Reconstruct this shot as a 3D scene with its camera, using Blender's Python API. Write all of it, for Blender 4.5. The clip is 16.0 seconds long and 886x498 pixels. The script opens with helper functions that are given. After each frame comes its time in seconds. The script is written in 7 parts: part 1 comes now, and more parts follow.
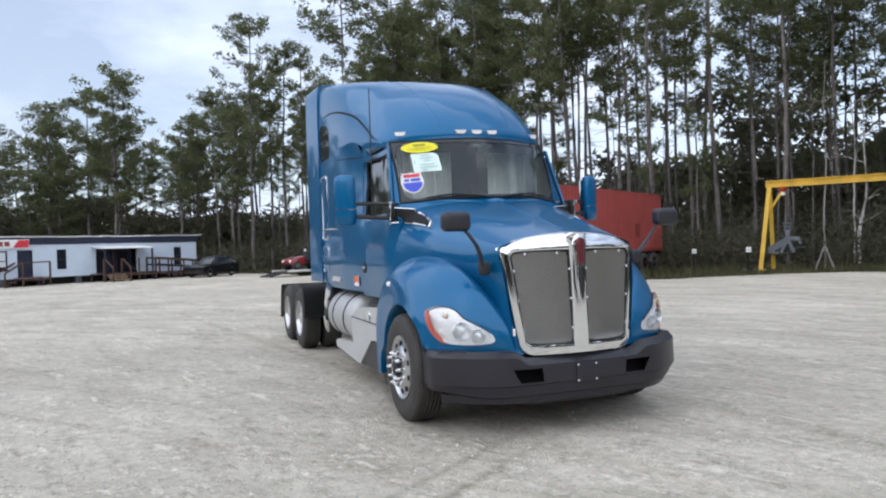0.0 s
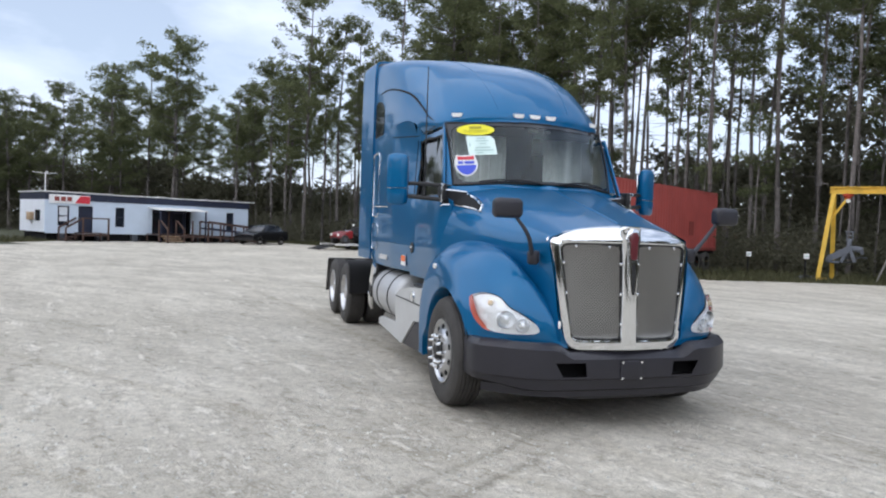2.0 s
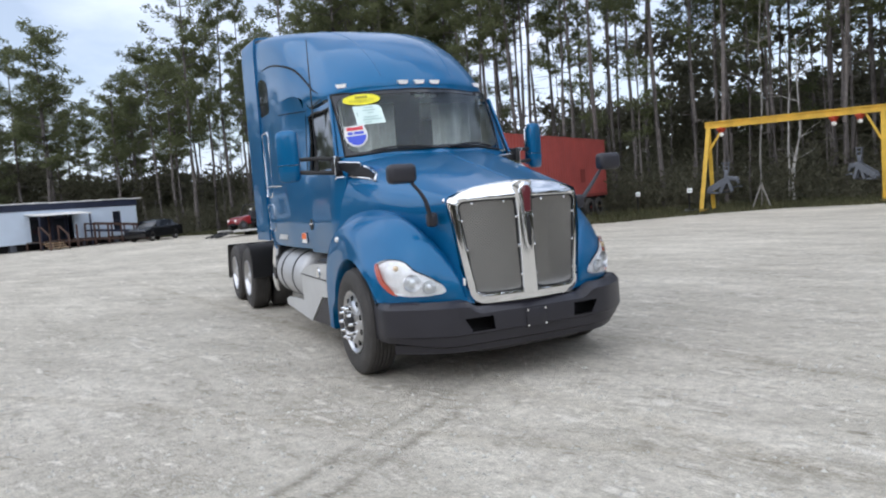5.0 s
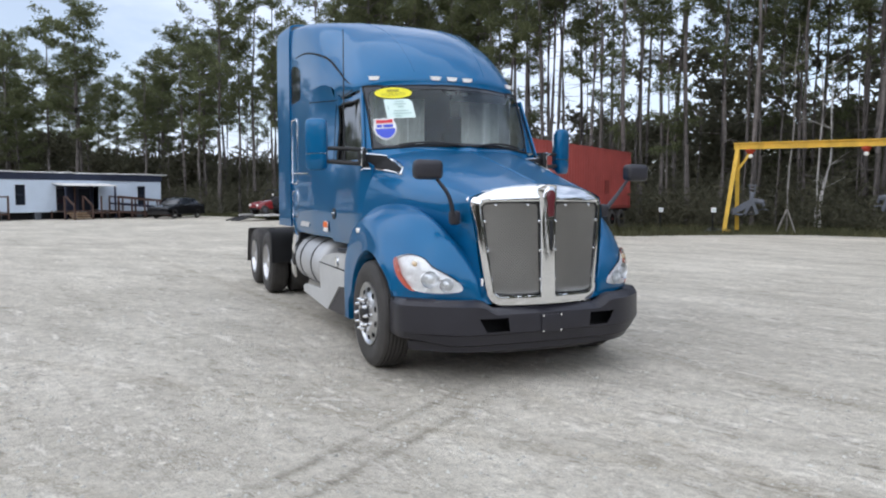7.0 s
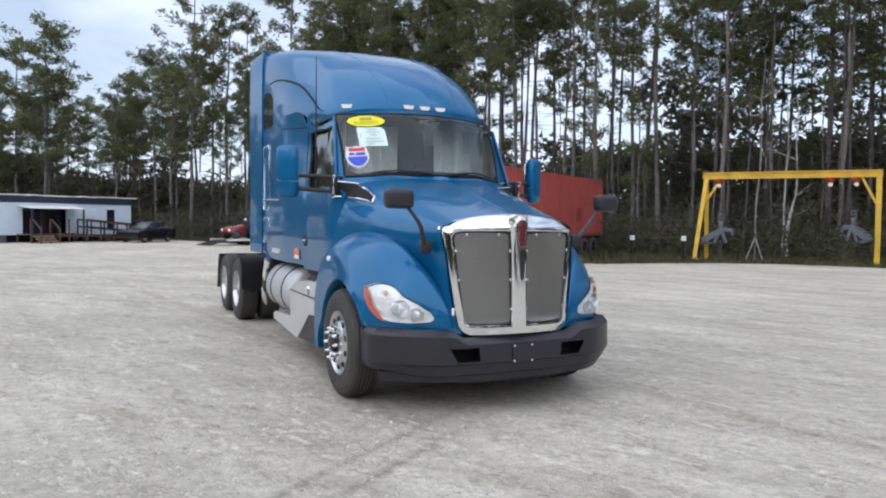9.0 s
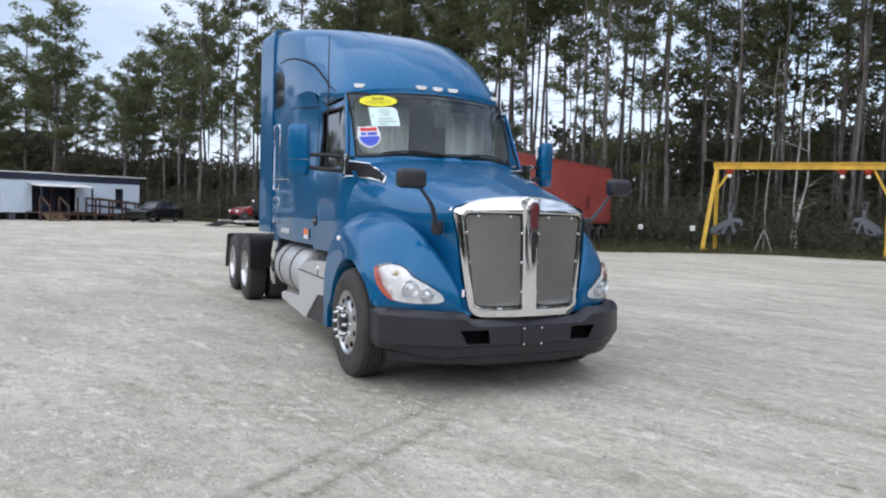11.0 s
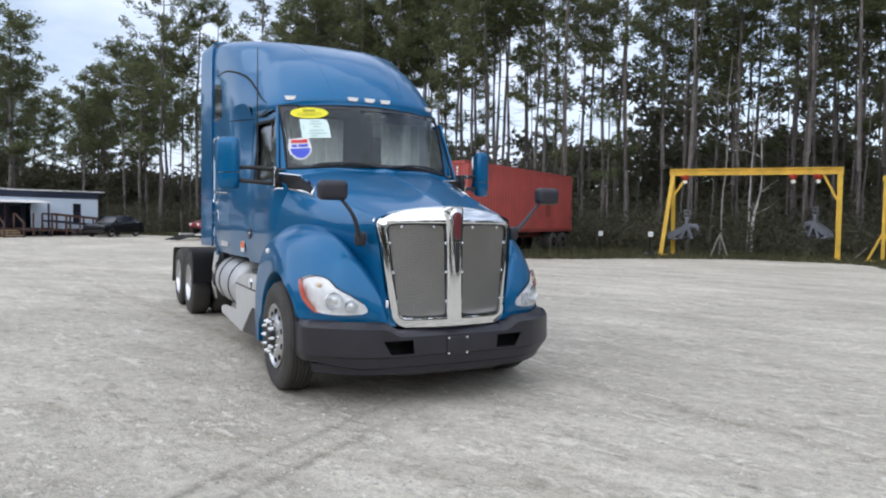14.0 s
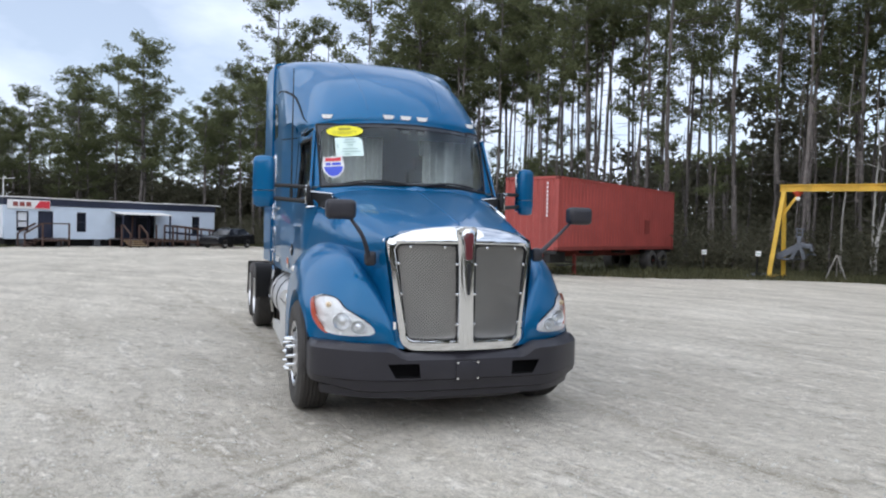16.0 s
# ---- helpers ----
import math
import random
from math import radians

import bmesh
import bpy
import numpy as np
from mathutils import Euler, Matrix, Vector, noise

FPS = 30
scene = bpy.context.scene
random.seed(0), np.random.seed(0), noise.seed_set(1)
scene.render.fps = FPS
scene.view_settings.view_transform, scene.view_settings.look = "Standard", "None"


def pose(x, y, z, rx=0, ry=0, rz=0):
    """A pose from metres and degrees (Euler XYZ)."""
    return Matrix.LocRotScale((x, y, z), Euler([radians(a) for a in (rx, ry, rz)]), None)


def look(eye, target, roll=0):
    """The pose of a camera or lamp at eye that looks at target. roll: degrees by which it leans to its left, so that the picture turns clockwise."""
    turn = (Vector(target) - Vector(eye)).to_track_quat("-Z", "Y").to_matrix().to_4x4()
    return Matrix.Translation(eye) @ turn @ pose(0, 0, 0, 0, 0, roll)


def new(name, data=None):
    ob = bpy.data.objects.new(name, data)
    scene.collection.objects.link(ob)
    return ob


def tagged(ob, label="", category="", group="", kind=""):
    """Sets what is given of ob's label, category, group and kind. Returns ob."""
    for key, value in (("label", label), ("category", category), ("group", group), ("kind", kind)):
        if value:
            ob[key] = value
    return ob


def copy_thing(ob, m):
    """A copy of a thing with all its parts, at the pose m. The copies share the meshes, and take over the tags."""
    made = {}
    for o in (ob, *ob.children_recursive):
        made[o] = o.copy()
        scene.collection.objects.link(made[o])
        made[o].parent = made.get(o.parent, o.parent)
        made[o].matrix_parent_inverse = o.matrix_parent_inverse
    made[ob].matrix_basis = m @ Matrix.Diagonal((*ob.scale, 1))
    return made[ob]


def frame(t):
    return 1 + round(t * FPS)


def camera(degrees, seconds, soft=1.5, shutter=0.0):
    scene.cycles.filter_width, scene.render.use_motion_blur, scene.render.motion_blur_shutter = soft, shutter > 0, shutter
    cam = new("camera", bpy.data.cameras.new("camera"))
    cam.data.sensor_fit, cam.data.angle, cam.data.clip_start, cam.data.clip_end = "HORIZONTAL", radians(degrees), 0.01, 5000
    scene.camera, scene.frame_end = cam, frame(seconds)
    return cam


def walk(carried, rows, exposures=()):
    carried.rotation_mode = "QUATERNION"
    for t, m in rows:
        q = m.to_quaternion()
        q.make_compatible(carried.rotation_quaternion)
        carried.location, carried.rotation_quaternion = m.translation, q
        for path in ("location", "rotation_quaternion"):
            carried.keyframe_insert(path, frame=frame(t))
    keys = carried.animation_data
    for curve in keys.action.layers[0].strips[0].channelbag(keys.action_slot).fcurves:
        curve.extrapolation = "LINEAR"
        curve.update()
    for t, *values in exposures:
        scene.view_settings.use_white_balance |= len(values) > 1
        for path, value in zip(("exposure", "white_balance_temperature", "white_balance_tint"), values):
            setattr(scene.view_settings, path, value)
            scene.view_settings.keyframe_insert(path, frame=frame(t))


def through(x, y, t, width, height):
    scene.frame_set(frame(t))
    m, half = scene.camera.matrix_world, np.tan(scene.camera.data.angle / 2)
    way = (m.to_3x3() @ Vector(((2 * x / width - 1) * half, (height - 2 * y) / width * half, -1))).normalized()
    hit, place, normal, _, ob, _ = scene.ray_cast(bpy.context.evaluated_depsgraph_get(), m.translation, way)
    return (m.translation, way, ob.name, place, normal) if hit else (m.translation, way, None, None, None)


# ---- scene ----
cam = camera(64.0, 16.0, soft=2.1)
PATH = [
    (0, (-3.228, -5.426, 1.636), (-2.524, -3.554, 1.627), -2.0),
    (0.5, (-3.233, -5.416, 1.642), (-2.637, -3.507, 1.676), -4.6),
    (1, (-3.245, -5.393, 1.637), (-2.699, -3.469, 1.689), -3.4),
    (1.5, (-3.245, -5.365, 1.645), (-2.759, -3.426, 1.687), -1.3),
    (2, (-3.22, -5.337, 1.647), (-2.64, -3.423, 1.589), 2.0),
    (2.5, (-3.22, -5.349, 1.656), (-2.557, -3.467, 1.528), 1.8),
    (3, (-3.219, -5.334, 1.648), (-2.444, -3.498, 1.474), 2.2),
    (3.5, (-3.221, -5.33, 1.653), (-2.412, -3.51, 1.472), 1.5),
    (3.7, (-3.197, -5.361, 1.673), (-2.388, -3.541, 1.497), -3.6),
    (5.8, (-3.228, -5.43, 1.614), (-2.402, -3.615, 1.464), -4.4),
    (6, (-3.229, -5.412, 1.617), (-2.412, -3.594, 1.447), -4.1),
    (6.5, (-3.231, -5.44, 1.635), (-2.417, -3.62, 1.472), -1.2),
    (7, (-3.239, -5.412, 1.618), (-2.457, -3.577, 1.468), 0.1),
    (7.5, (-3.223, -5.405, 1.616), (-2.442, -3.57, 1.465), -0.2),
    (8, (-3.225, -5.392, 1.634), (-2.449, -3.553, 1.493), -0.6),
    (8.5, (-3.196, -5.369, 1.634), (-2.398, -3.54, 1.505), -2.3),
    (9, (-3.206, -5.4, 1.646), (-2.356, -3.591, 1.569), 0.6),
    (9.2, (-3.219, -5.4, 1.644), (-2.371, -3.59, 1.583), 0.9),
    (11.3, (-3.233, -5.354, 1.599), (-2.4, -3.542, 1.448), 1.9),
    (11.5, (-3.236, -5.358, 1.604), (-2.393, -3.554, 1.411), 1.8),
    (12, (-3.259, -5.351, 1.602), (-2.341, -3.59, 1.364), 0.5),
    (12.5, (-3.301, -5.325, 1.605), (-2.296, -3.613, 1.357), 5.3),
    (13, (-3.242, -5.346, 1.62), (-2.216, -3.642, 1.416), 3.0),
    (13.5, (-3.06, -5.518, 1.649), (-2.144, -3.744, 1.536), 2.4),
    (14, (-2.879, -5.549, 1.619), (-1.971, -3.77, 1.531), 0.8),
    (14.5, (-2.674, -5.491, 1.64), (-1.795, -3.698, 1.529), 1.4),
    (15, (-2.507, -5.471, 1.651), (-1.628, -3.68, 1.508), -0.2),
    (15.5, (-2.264, -5.555, 1.674), (-1.473, -3.722, 1.543), 1.0),
    (16, (-2.039, -5.695, 1.683), (-1.416, -3.795, 1.63), 1.4),
]
walk(cam, [(t, look(eye, target, roll)) for t, eye, target, roll in PATH])

# ---- world and sun ----
world = bpy.data.worlds.new("sky")
scene.world = world
world.use_nodes = True
wn, wl = world.node_tree.nodes, world.node_tree.links
wn.clear()
w_out = wn.new("ShaderNodeOutputWorld")
w_bg = wn.new("ShaderNodeBackground")
w_sky = wn.new("ShaderNodeTexSky")
w_sky.sky_type, w_sky.sun_disc = "NISHITA", False
SUN_ELEV, SUN_AZ = 38.0, 238.0   # azimuth clockwise from +y
w_sky.sun_elevation, w_sky.sun_rotation = radians(SUN_ELEV), radians(SUN_AZ)
w_sky.air_density, w_sky.dust_density = 1.0, 1.0
w_tc = wn.new("ShaderNodeTexCoord")
w_map = wn.new("ShaderNodeMapping")
w_map.inputs["Scale"].default_value = (1.0, 1.0, 2.6)
w_map.inputs["Location"].default_value = (0.35, 0.1, 0.2)
w_noise = wn.new("ShaderNodeTexNoise")
w_noise.inputs["Scale"].default_value = 2.6
w_noise.inputs["Detail"].default_value = 7.0
w_noise.inputs["Roughness"].default_value = 0.55
w_ramp = wn.new("ShaderNodeValToRGB")
w_ramp.color_ramp.elements[0].position, w_ramp.color_ramp.elements[1].position = 0.40, 0.62
w_ramp.color_ramp.elements[0].color, w_ramp.color_ramp.elements[1].color = (0.42, 0.42, 0.42, 1), (1, 1, 1, 1)
w_mix = wn.new("ShaderNodeMix")
w_mix.data_type = "RGBA"
w_mix.inputs["B"].default_value = (6.8, 7.65, 9.5, 1)
wl.new(w_tc.outputs["Generated"], w_map.inputs["Vector"])
wl.new(w_map.outputs["Vector"], w_noise.inputs["Vector"])
wl.new(w_noise.outputs["Fac"], w_ramp.inputs["Fac"])
wl.new(w_ramp.outputs["Color"], w_mix.inputs["Factor"])
wl.new(w_sky.outputs["Color"], w_mix.inputs["A"])
wl.new(w_mix.outputs["Result"], w_bg.inputs["Color"])
w_bg.inputs["Strength"].default_value = 0.092
wl.new(w_bg.outputs["Background"], w_out.inputs["Surface"])

sun_data = bpy.data.lights.new("sun", "SUN")
sun_data.energy, sun_data.angle, sun_data.color = 1.50, radians(150.0), (1.0, 0.985, 0.96)
sun = new("sun", sun_data)
_az, _el = radians(SUN_AZ), radians(SUN_ELEV)
sun_from = Vector((math.sin(_az) * math.cos(_el), math.cos(_az) * math.cos(_el), math.sin(_el)))
sun.matrix_world = look(sun_from * 60, (0, 0, 0))
scene.view_settings.exposure = 0.63


# ---- material helpers ----
def mat(name, color, rough=0.6, metal=0.0, coat=0.0, var=0.12, scale=3.0, fine=60.0, bump=0.0, bump_scale=40.0,
        spec=0.5, island=0.0, color2=None, rand=0.0):
    """A procedural surface: a base colour that varies at two scales, with gloss and a fine relief."""
    m = bpy.data.materials.new(name)
    m.use_nodes = True
    n, l = m.node_tree.nodes, m.node_tree.links
    b = n["Principled BSDF"]
    b.inputs["Roughness"].default_value = rough
    b.inputs["Metallic"].default_value = metal
    b.inputs["Coat Weight"].default_value = coat
    b.inputs["Coat Roughness"].default_value = 0.05
    b.inputs["Specular IOR Level"].default_value = spec
    tc = n.new("ShaderNodeTexCoord")
    big, small = n.new("ShaderNodeTexNoise"), n.new("ShaderNodeTexNoise")
    big.inputs["Scale"].default_value, small.inputs["Scale"].default_value = scale, fine
    big.inputs["Detail"].default_value, small.inputs["Detail"].default_value = 4.0, 3.0
    l.new(tc.outputs["Object"], big.inputs["Vector"])
    l.new(tc.outputs["Object"], small.inputs["Vector"])
    add = n.new("ShaderNodeMath")
    add.operation = "MULTIPLY_ADD"
    l.new(big.outputs["Fac"], add.inputs[0])
    add.inputs[1].default_value = 0.62
    half = n.new("ShaderNodeMath")
    half.operation = "MULTIPLY"
    half.inputs[1].default_value = 0.38
    l.new(small.outputs["Fac"], half.inputs[0])
    l.new(half.outputs[0], add.inputs[2])
    ramp = n.new("ShaderNodeValToRGB")
    ramp.color_ramp.elements[0].position, ramp.color_ramp.elements[1].position = 0.3, 0.7
    lo = tuple(c * (1 - var) for c in color)
    hi = tuple(min(1.0, c * (1 + var)) for c in (color2 or color))
    ramp.color_ramp.elements[0].color, ramp.color_ramp.elements[1].color = (*lo, 1), (*hi, 1)
    l.new(add.outputs[0], ramp.inputs["Fac"])
    out = ramp.outputs["Color"]
    if island or rand:
        info = n.new("ShaderNodeNewGeometry") if island else n.new("ShaderNodeObjectInfo")
        val = n.new("ShaderNodeMath")
        val.operation = "MULTIPLY_ADD"
        amount = island or rand
        l.new(info.outputs["Random Per Island" if island else "Random"], val.inputs[0])
        val.inputs[1].default_value, val.inputs[2].default_value = 2 * amount, 1 - amount
        hsv = n.new("ShaderNodeHueSaturation")
        l.new(val.outputs[0], hsv.inputs["Value"])
        l.new(out, hsv.inputs["Color"])
        out = hsv.outputs["Color"]
    l.new(out, b.inputs["Base Color"])
    if bump:
        rel = n.new("ShaderNodeTexNoise")
        rel.inputs["Scale"].default_value, rel.inputs["Detail"].default_value = bump_scale, 5.0
        l.new(tc.outputs["Object"], rel.inputs["Vector"])
        bm_node = n.new("ShaderNodeBump")
        bm_node.inputs["Strength"].default_value, bm_node.inputs["Distance"].default_value = bump, 0.02
        l.new(rel.outputs["Fac"], bm_node.inputs["Height"])
        l.new(bm_node.outputs["Normal"], b.inputs["Normal"])
    return m


def glass(name, tint, gloss_rough=0.02, clear=0.9, ior=1.5, gloss=(1.0, 1.0, 1.0)):
    """A pane: it lets tinted light through and mirrors by Fresnel."""
    m = bpy.data.materials.new(name)
    m.use_nodes = True
    n, l = m.node_tree.nodes, m.node_tree.links
    n.clear()
    out, mix = n.new("ShaderNodeOutputMaterial"), n.new("ShaderNodeMixShader")
    tr, gl, fr = n.new("ShaderNodeBsdfTransparent"), n.new("ShaderNodeBsdfGlossy"), n.new("ShaderNodeFresnel")
    tr.inputs["Color"].default_value = (*tint, 1)
    gl.inputs["Roughness"].default_value = gloss_rough
    gl.inputs["Color"].default_value = (*gloss, 1)
    fr.inputs["IOR"].default_value = ior
    l.new(fr.outputs[0], mix.inputs[0])
    l.new(tr.outputs[0], mix.inputs[1])
    l.new(gl.outputs[0], mix.inputs[2])
    l.new(mix.outputs[0], out.inputs["Surface"])
    return m


BLUE = mat("blue_metallic_paint", (0.002, 0.118, 0.280), 0.38, 0.35, coat=0.66, spec=0.1, var=0.06, scale=0.8, fine=300, bump=0.02, bump_scale=3)
CHROME = mat("chrome", (0.82, 0.83, 0.84), 0.06, 1.0, var=0.03)
STEEL = mat("stainless_mesh", (0.37, 0.362, 0.345), 0.34, 1.0, var=0.1, fine=200)
ALU = mat("polished_aluminium", (0.60, 0.60, 0.61), 0.28, 1.0, var=0.08, scale=5, fine=90)
TANK = mat("brushed_aluminium_tank", (0.52, 0.52, 0.52), 0.50, 0.45, var=0.1, scale=4, fine=80)
GREYPANEL = mat("grey_fairing_paint", (0.50, 0.50, 0.49), 0.45, 0.0, var=0.1, scale=3, bump=0.05)
PLASTIC = mat("black_bumper_plastic", (0.021, 0.0198, 0.026), 0.42, var=0.2, scale=4, fine=150, spec=0.5, bump=0.06, bump_scale=220)
BLACK = mat("black_painted_steel", (0.012, 0.012, 0.013), 0.5, var=0.25, scale=6)
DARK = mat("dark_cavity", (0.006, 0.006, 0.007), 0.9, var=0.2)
RUBBER = mat("tyre_rubber", (0.052, 0.048, 0.045), 0.8, var=0.3, scale=6, fine=60, bump=0.25, bump_scale=90)
GASKET = mat("rubber_gasket", (0.010, 0.010, 0.010), 0.7, var=0.2)
SEAM = mat("panel_gap", (0.004, 0.008, 0.012), 0.9, var=0.1)
RADIATOR = mat("radiator_core", (0.02, 0.02, 0.02), 0.6, var=0.3, fine=200)
WINDSHIELD = glass("windshield_glass", (0.88, 0.93, 0.93), 0.03, ior=1.56, gloss=(0.88, 0.97, 1.0))
SIDEGLASS = glass("door_glass", (0.30, 0.34, 0.34), 0.05, ior=2.5)
LENS = glass("headlight_lens", (0.96, 0.97, 0.98), 0.02, ior=1.42)
BEZEL = mat("headlight_bezel", (0.95, 0.955, 0.96), 0.16, 0.25, var=0.05, scale=12, bump=0.9, bump_scale=14)
BULB = mat("headlight_bowl", (0.90, 0.91, 0.92), 0.32, 1.0, var=0.03)
AMBERCLEAR = mat("clear_amber_bulb", (0.85, 0.66, 0.42), 0.2, var=0.05)
AMBER = mat("amber_lens", (0.50, 0.11, 0.07), 0.2, var=0.1, coat=0.6)
LAMPWHITE = mat("marker_lens", (0.92, 0.90, 0.85), 0.25, var=0.08, coat=0.5)
BADGE = mat("red_badge", (0.11, 0.014, 0.02), 0.3, var=0.15, coat=0.6)
MIRRORGLASS = mat("mirror_glass", (0.85, 0.86, 0.87), 0.01, 1.0, var=0.01)
INTERIOR = mat("grey_cab_trim", (0.16, 0.165, 0.17), 0.8, var=0.2, scale=8)
CURTAIN = mat("grey_curtain", (0.78, 0.79, 0.76), 0.9, var=0.15, scale=12)
NAVYDIM = mat("navy_dim_interior", (0.012, 0.016, 0.04), 0.9, var=0.2, scale=10)
SEATCLOTH = mat("dark_seat_cloth", (0.03, 0.03, 0.034), 0.9, var=0.2, scale=14)
YELLOW_ST = mat("yellow_sticker", (0.82, 0.75, 0.02), 0.5, var=0.05)
PAPER = mat("pale_paper", (0.70, 0.84, 0.80), 0.7, var=0.05)
WHITE = mat("white_vinyl", (0.84, 0.84, 0.84), 0.5, var=0.04)
RED_ST = mat("red_vinyl", (0.65, 0.04, 0.06), 0.5, var=0.05)
BLUE_ST = mat("blue_vinyl", (0.05, 0.09, 0.62), 0.5, var=0.05)
OLIVE = mat("sticker_print", (0.40, 0.35, 0.02), 0.6, var=0.05)
GREYPRINT = mat("grey_print", (0.46, 0.60, 0.57), 0.7, var=0.05)
ORANGE_ST = mat("orange_vinyl", (0.85, 0.17, 0.03), 0.5, var=0.05)
YELLOW = mat("yellow_gantry_paint", (0.66, 0.41, 0.045), 0.5, var=0.28, scale=2, fine=30, bump=0.1)
GREYCAST = mat("grey_cast_steel", (0.115, 0.125, 0.145), 0.5, 0.3, var=0.25, scale=4)
REDHOIST = mat("red_hoist_paint", (0.45, 0.05, 0.02), 0.5, var=0.15)
CONT_RED = mat("faded_red_container", (0.355, 0.066, 0.056), 0.55, var=0.24, scale=0.9, fine=14, bump=0.1, bump_scale=10)
CONT_DK = mat("dark_red_rail", (0.20, 0.035, 0.028), 0.65, var=0.3, scale=2)
SIDING = mat("pale_blue_siding", (0.60, 0.69, 0.80), 0.6, var=0.06, scale=1.2, fine=20)
SIDINGW = mat("white_siding", (0.80, 0.83, 0.88), 0.6, var=0.06, scale=1.2, fine=20)
FASCIA = mat("navy_fascia", (0.018, 0.024, 0.05), 0.6, var=0.2)
ROOFWHITE = mat("white_roof_edge", (0.75, 0.74, 0.72), 0.6, var=0.15, scale=2)
SIGNRED = mat("faded_red_lettering", (0.30, 0.07, 0.06), 0.6, var=0.2)
PANE = mat("dark_window_pane", (0.02, 0.025, 0.034), 0.04, var=0.3, scale=1.5)
DECKWOOD = mat("weathered_deck_wood", (0.082, 0.047, 0.037), 0.8, var=0.3, scale=4, fine=50, bump=0.2)
PALEWOOD = mat("pale_new_lumber", (0.42, 0.30, 0.19), 0.8, var=0.2, scale=4, fine=50)
POLEWOOD = mat("utility_pole_wood", (0.11, 0.075, 0.05), 0.85, var=0.3, scale=3, fine=40, bump=0.3)
CARBLACK = mat("black_car_paint", (0.006, 0.0065, 0.009), 0.25, 0.1, coat=0.5, var=0.1)
CARRED = mat("red_car_paint", (0.23, 0.012, 0.016), 0.3, coat=1.0, var=0.1)
BARK = mat("pine_bark", (0.128, 0.112, 0.104), 0.9, var=0.45, scale=3.0, fine=22, bump=0.8, bump_scale=9, rand=0.25)
BIRCH = mat("white_birch_bark", (0.37, 0.355, 0.33), 0.85, var=0.45, scale=5, fine=24, bump=0.4)
PALEBARK = mat("pale_bark", (0.24, 0.225, 0.205), 0.9, var=0.35, scale=4, fine=30, bump=0.4)
def leaf_mat(name, lo, hi, through):
    """Thin leaves: they scatter light on both sides, and vary from leaf to leaf and from tree to tree."""
    m = bpy.data.materials.new(name)
    m.use_nodes = True
    n, l = m.node_tree.nodes, m.node_tree.links
    n.clear()
    out, mix = n.new("ShaderNodeOutputMaterial"), n.new("ShaderNodeMixShader")
    df, tr = n.new("ShaderNodeBsdfDiffuse"), n.new("ShaderNodeBsdfTranslucent")
    geo, tc, noi = n.new("ShaderNodeNewGeometry"), n.new("ShaderNodeTexCoord"), n.new("ShaderNodeTexNoise")
    noi.inputs["Scale"].default_value, noi.inputs["Detail"].default_value = 0.35, 3.0
    l.new(tc.outputs["Object"], noi.inputs["Vector"])
    avg = n.new("ShaderNodeMath")
    avg.operation = "MULTIPLY_ADD"
    l.new(geo.outputs["Random Per Island"], avg.inputs[0])
    avg.inputs[1].default_value = 0.55
    sub = n.new("ShaderNodeMath")
    sub.operation = "MULTIPLY_ADD"
    l.new(noi.outputs["Fac"], sub.inputs[0])
    sub.inputs[1].default_value, sub.inputs[2].default_value = 1.1, -0.33
    l.new(sub.outputs[0], avg.inputs[2])
    ramp = n.new("ShaderNodeValToRGB")
    ramp.color_ramp.elements[0].color, ramp.color_ramp.elements[1].color = (*lo, 1), (*hi, 1)
    l.new(avg.outputs[0], ramp.inputs["Fac"])
    l.new(ramp.outputs["Color"], df.inputs["Color"])
    l.new(ramp.outputs["Color"], tr.inputs["Color"])
    mix.inputs[0].default_value = through
    l.new(df.outputs[0], mix.inputs[1])
    l.new(tr.outputs[0], mix.inputs[2])
    l.new(mix.outputs[0], out.inputs["Surface"])
    return m


NEEDLE = leaf_mat("pine_needles", (0.098, 0.114, 0.062), (0.232, 0.250, 0.130), 0.5)
SHRUB = leaf_mat("understory_leaves", (0.096, 0.096, 0.068), (0.180, 0.172, 0.120), 0.5)
GRASSM = mat("grass_blades", (0.044, 0.052, 0.022), 0.8, var=0.35, scale=0.5, fine=4, island=0.35, color2=(0.090, 0.086, 0.044), spec=0.2)
FLOORM = mat("forest_floor", (0.045, 0.048, 0.022), 0.95, var=0.5, scale=0.4, fine=6, bump=0.5, bump_scale=6)


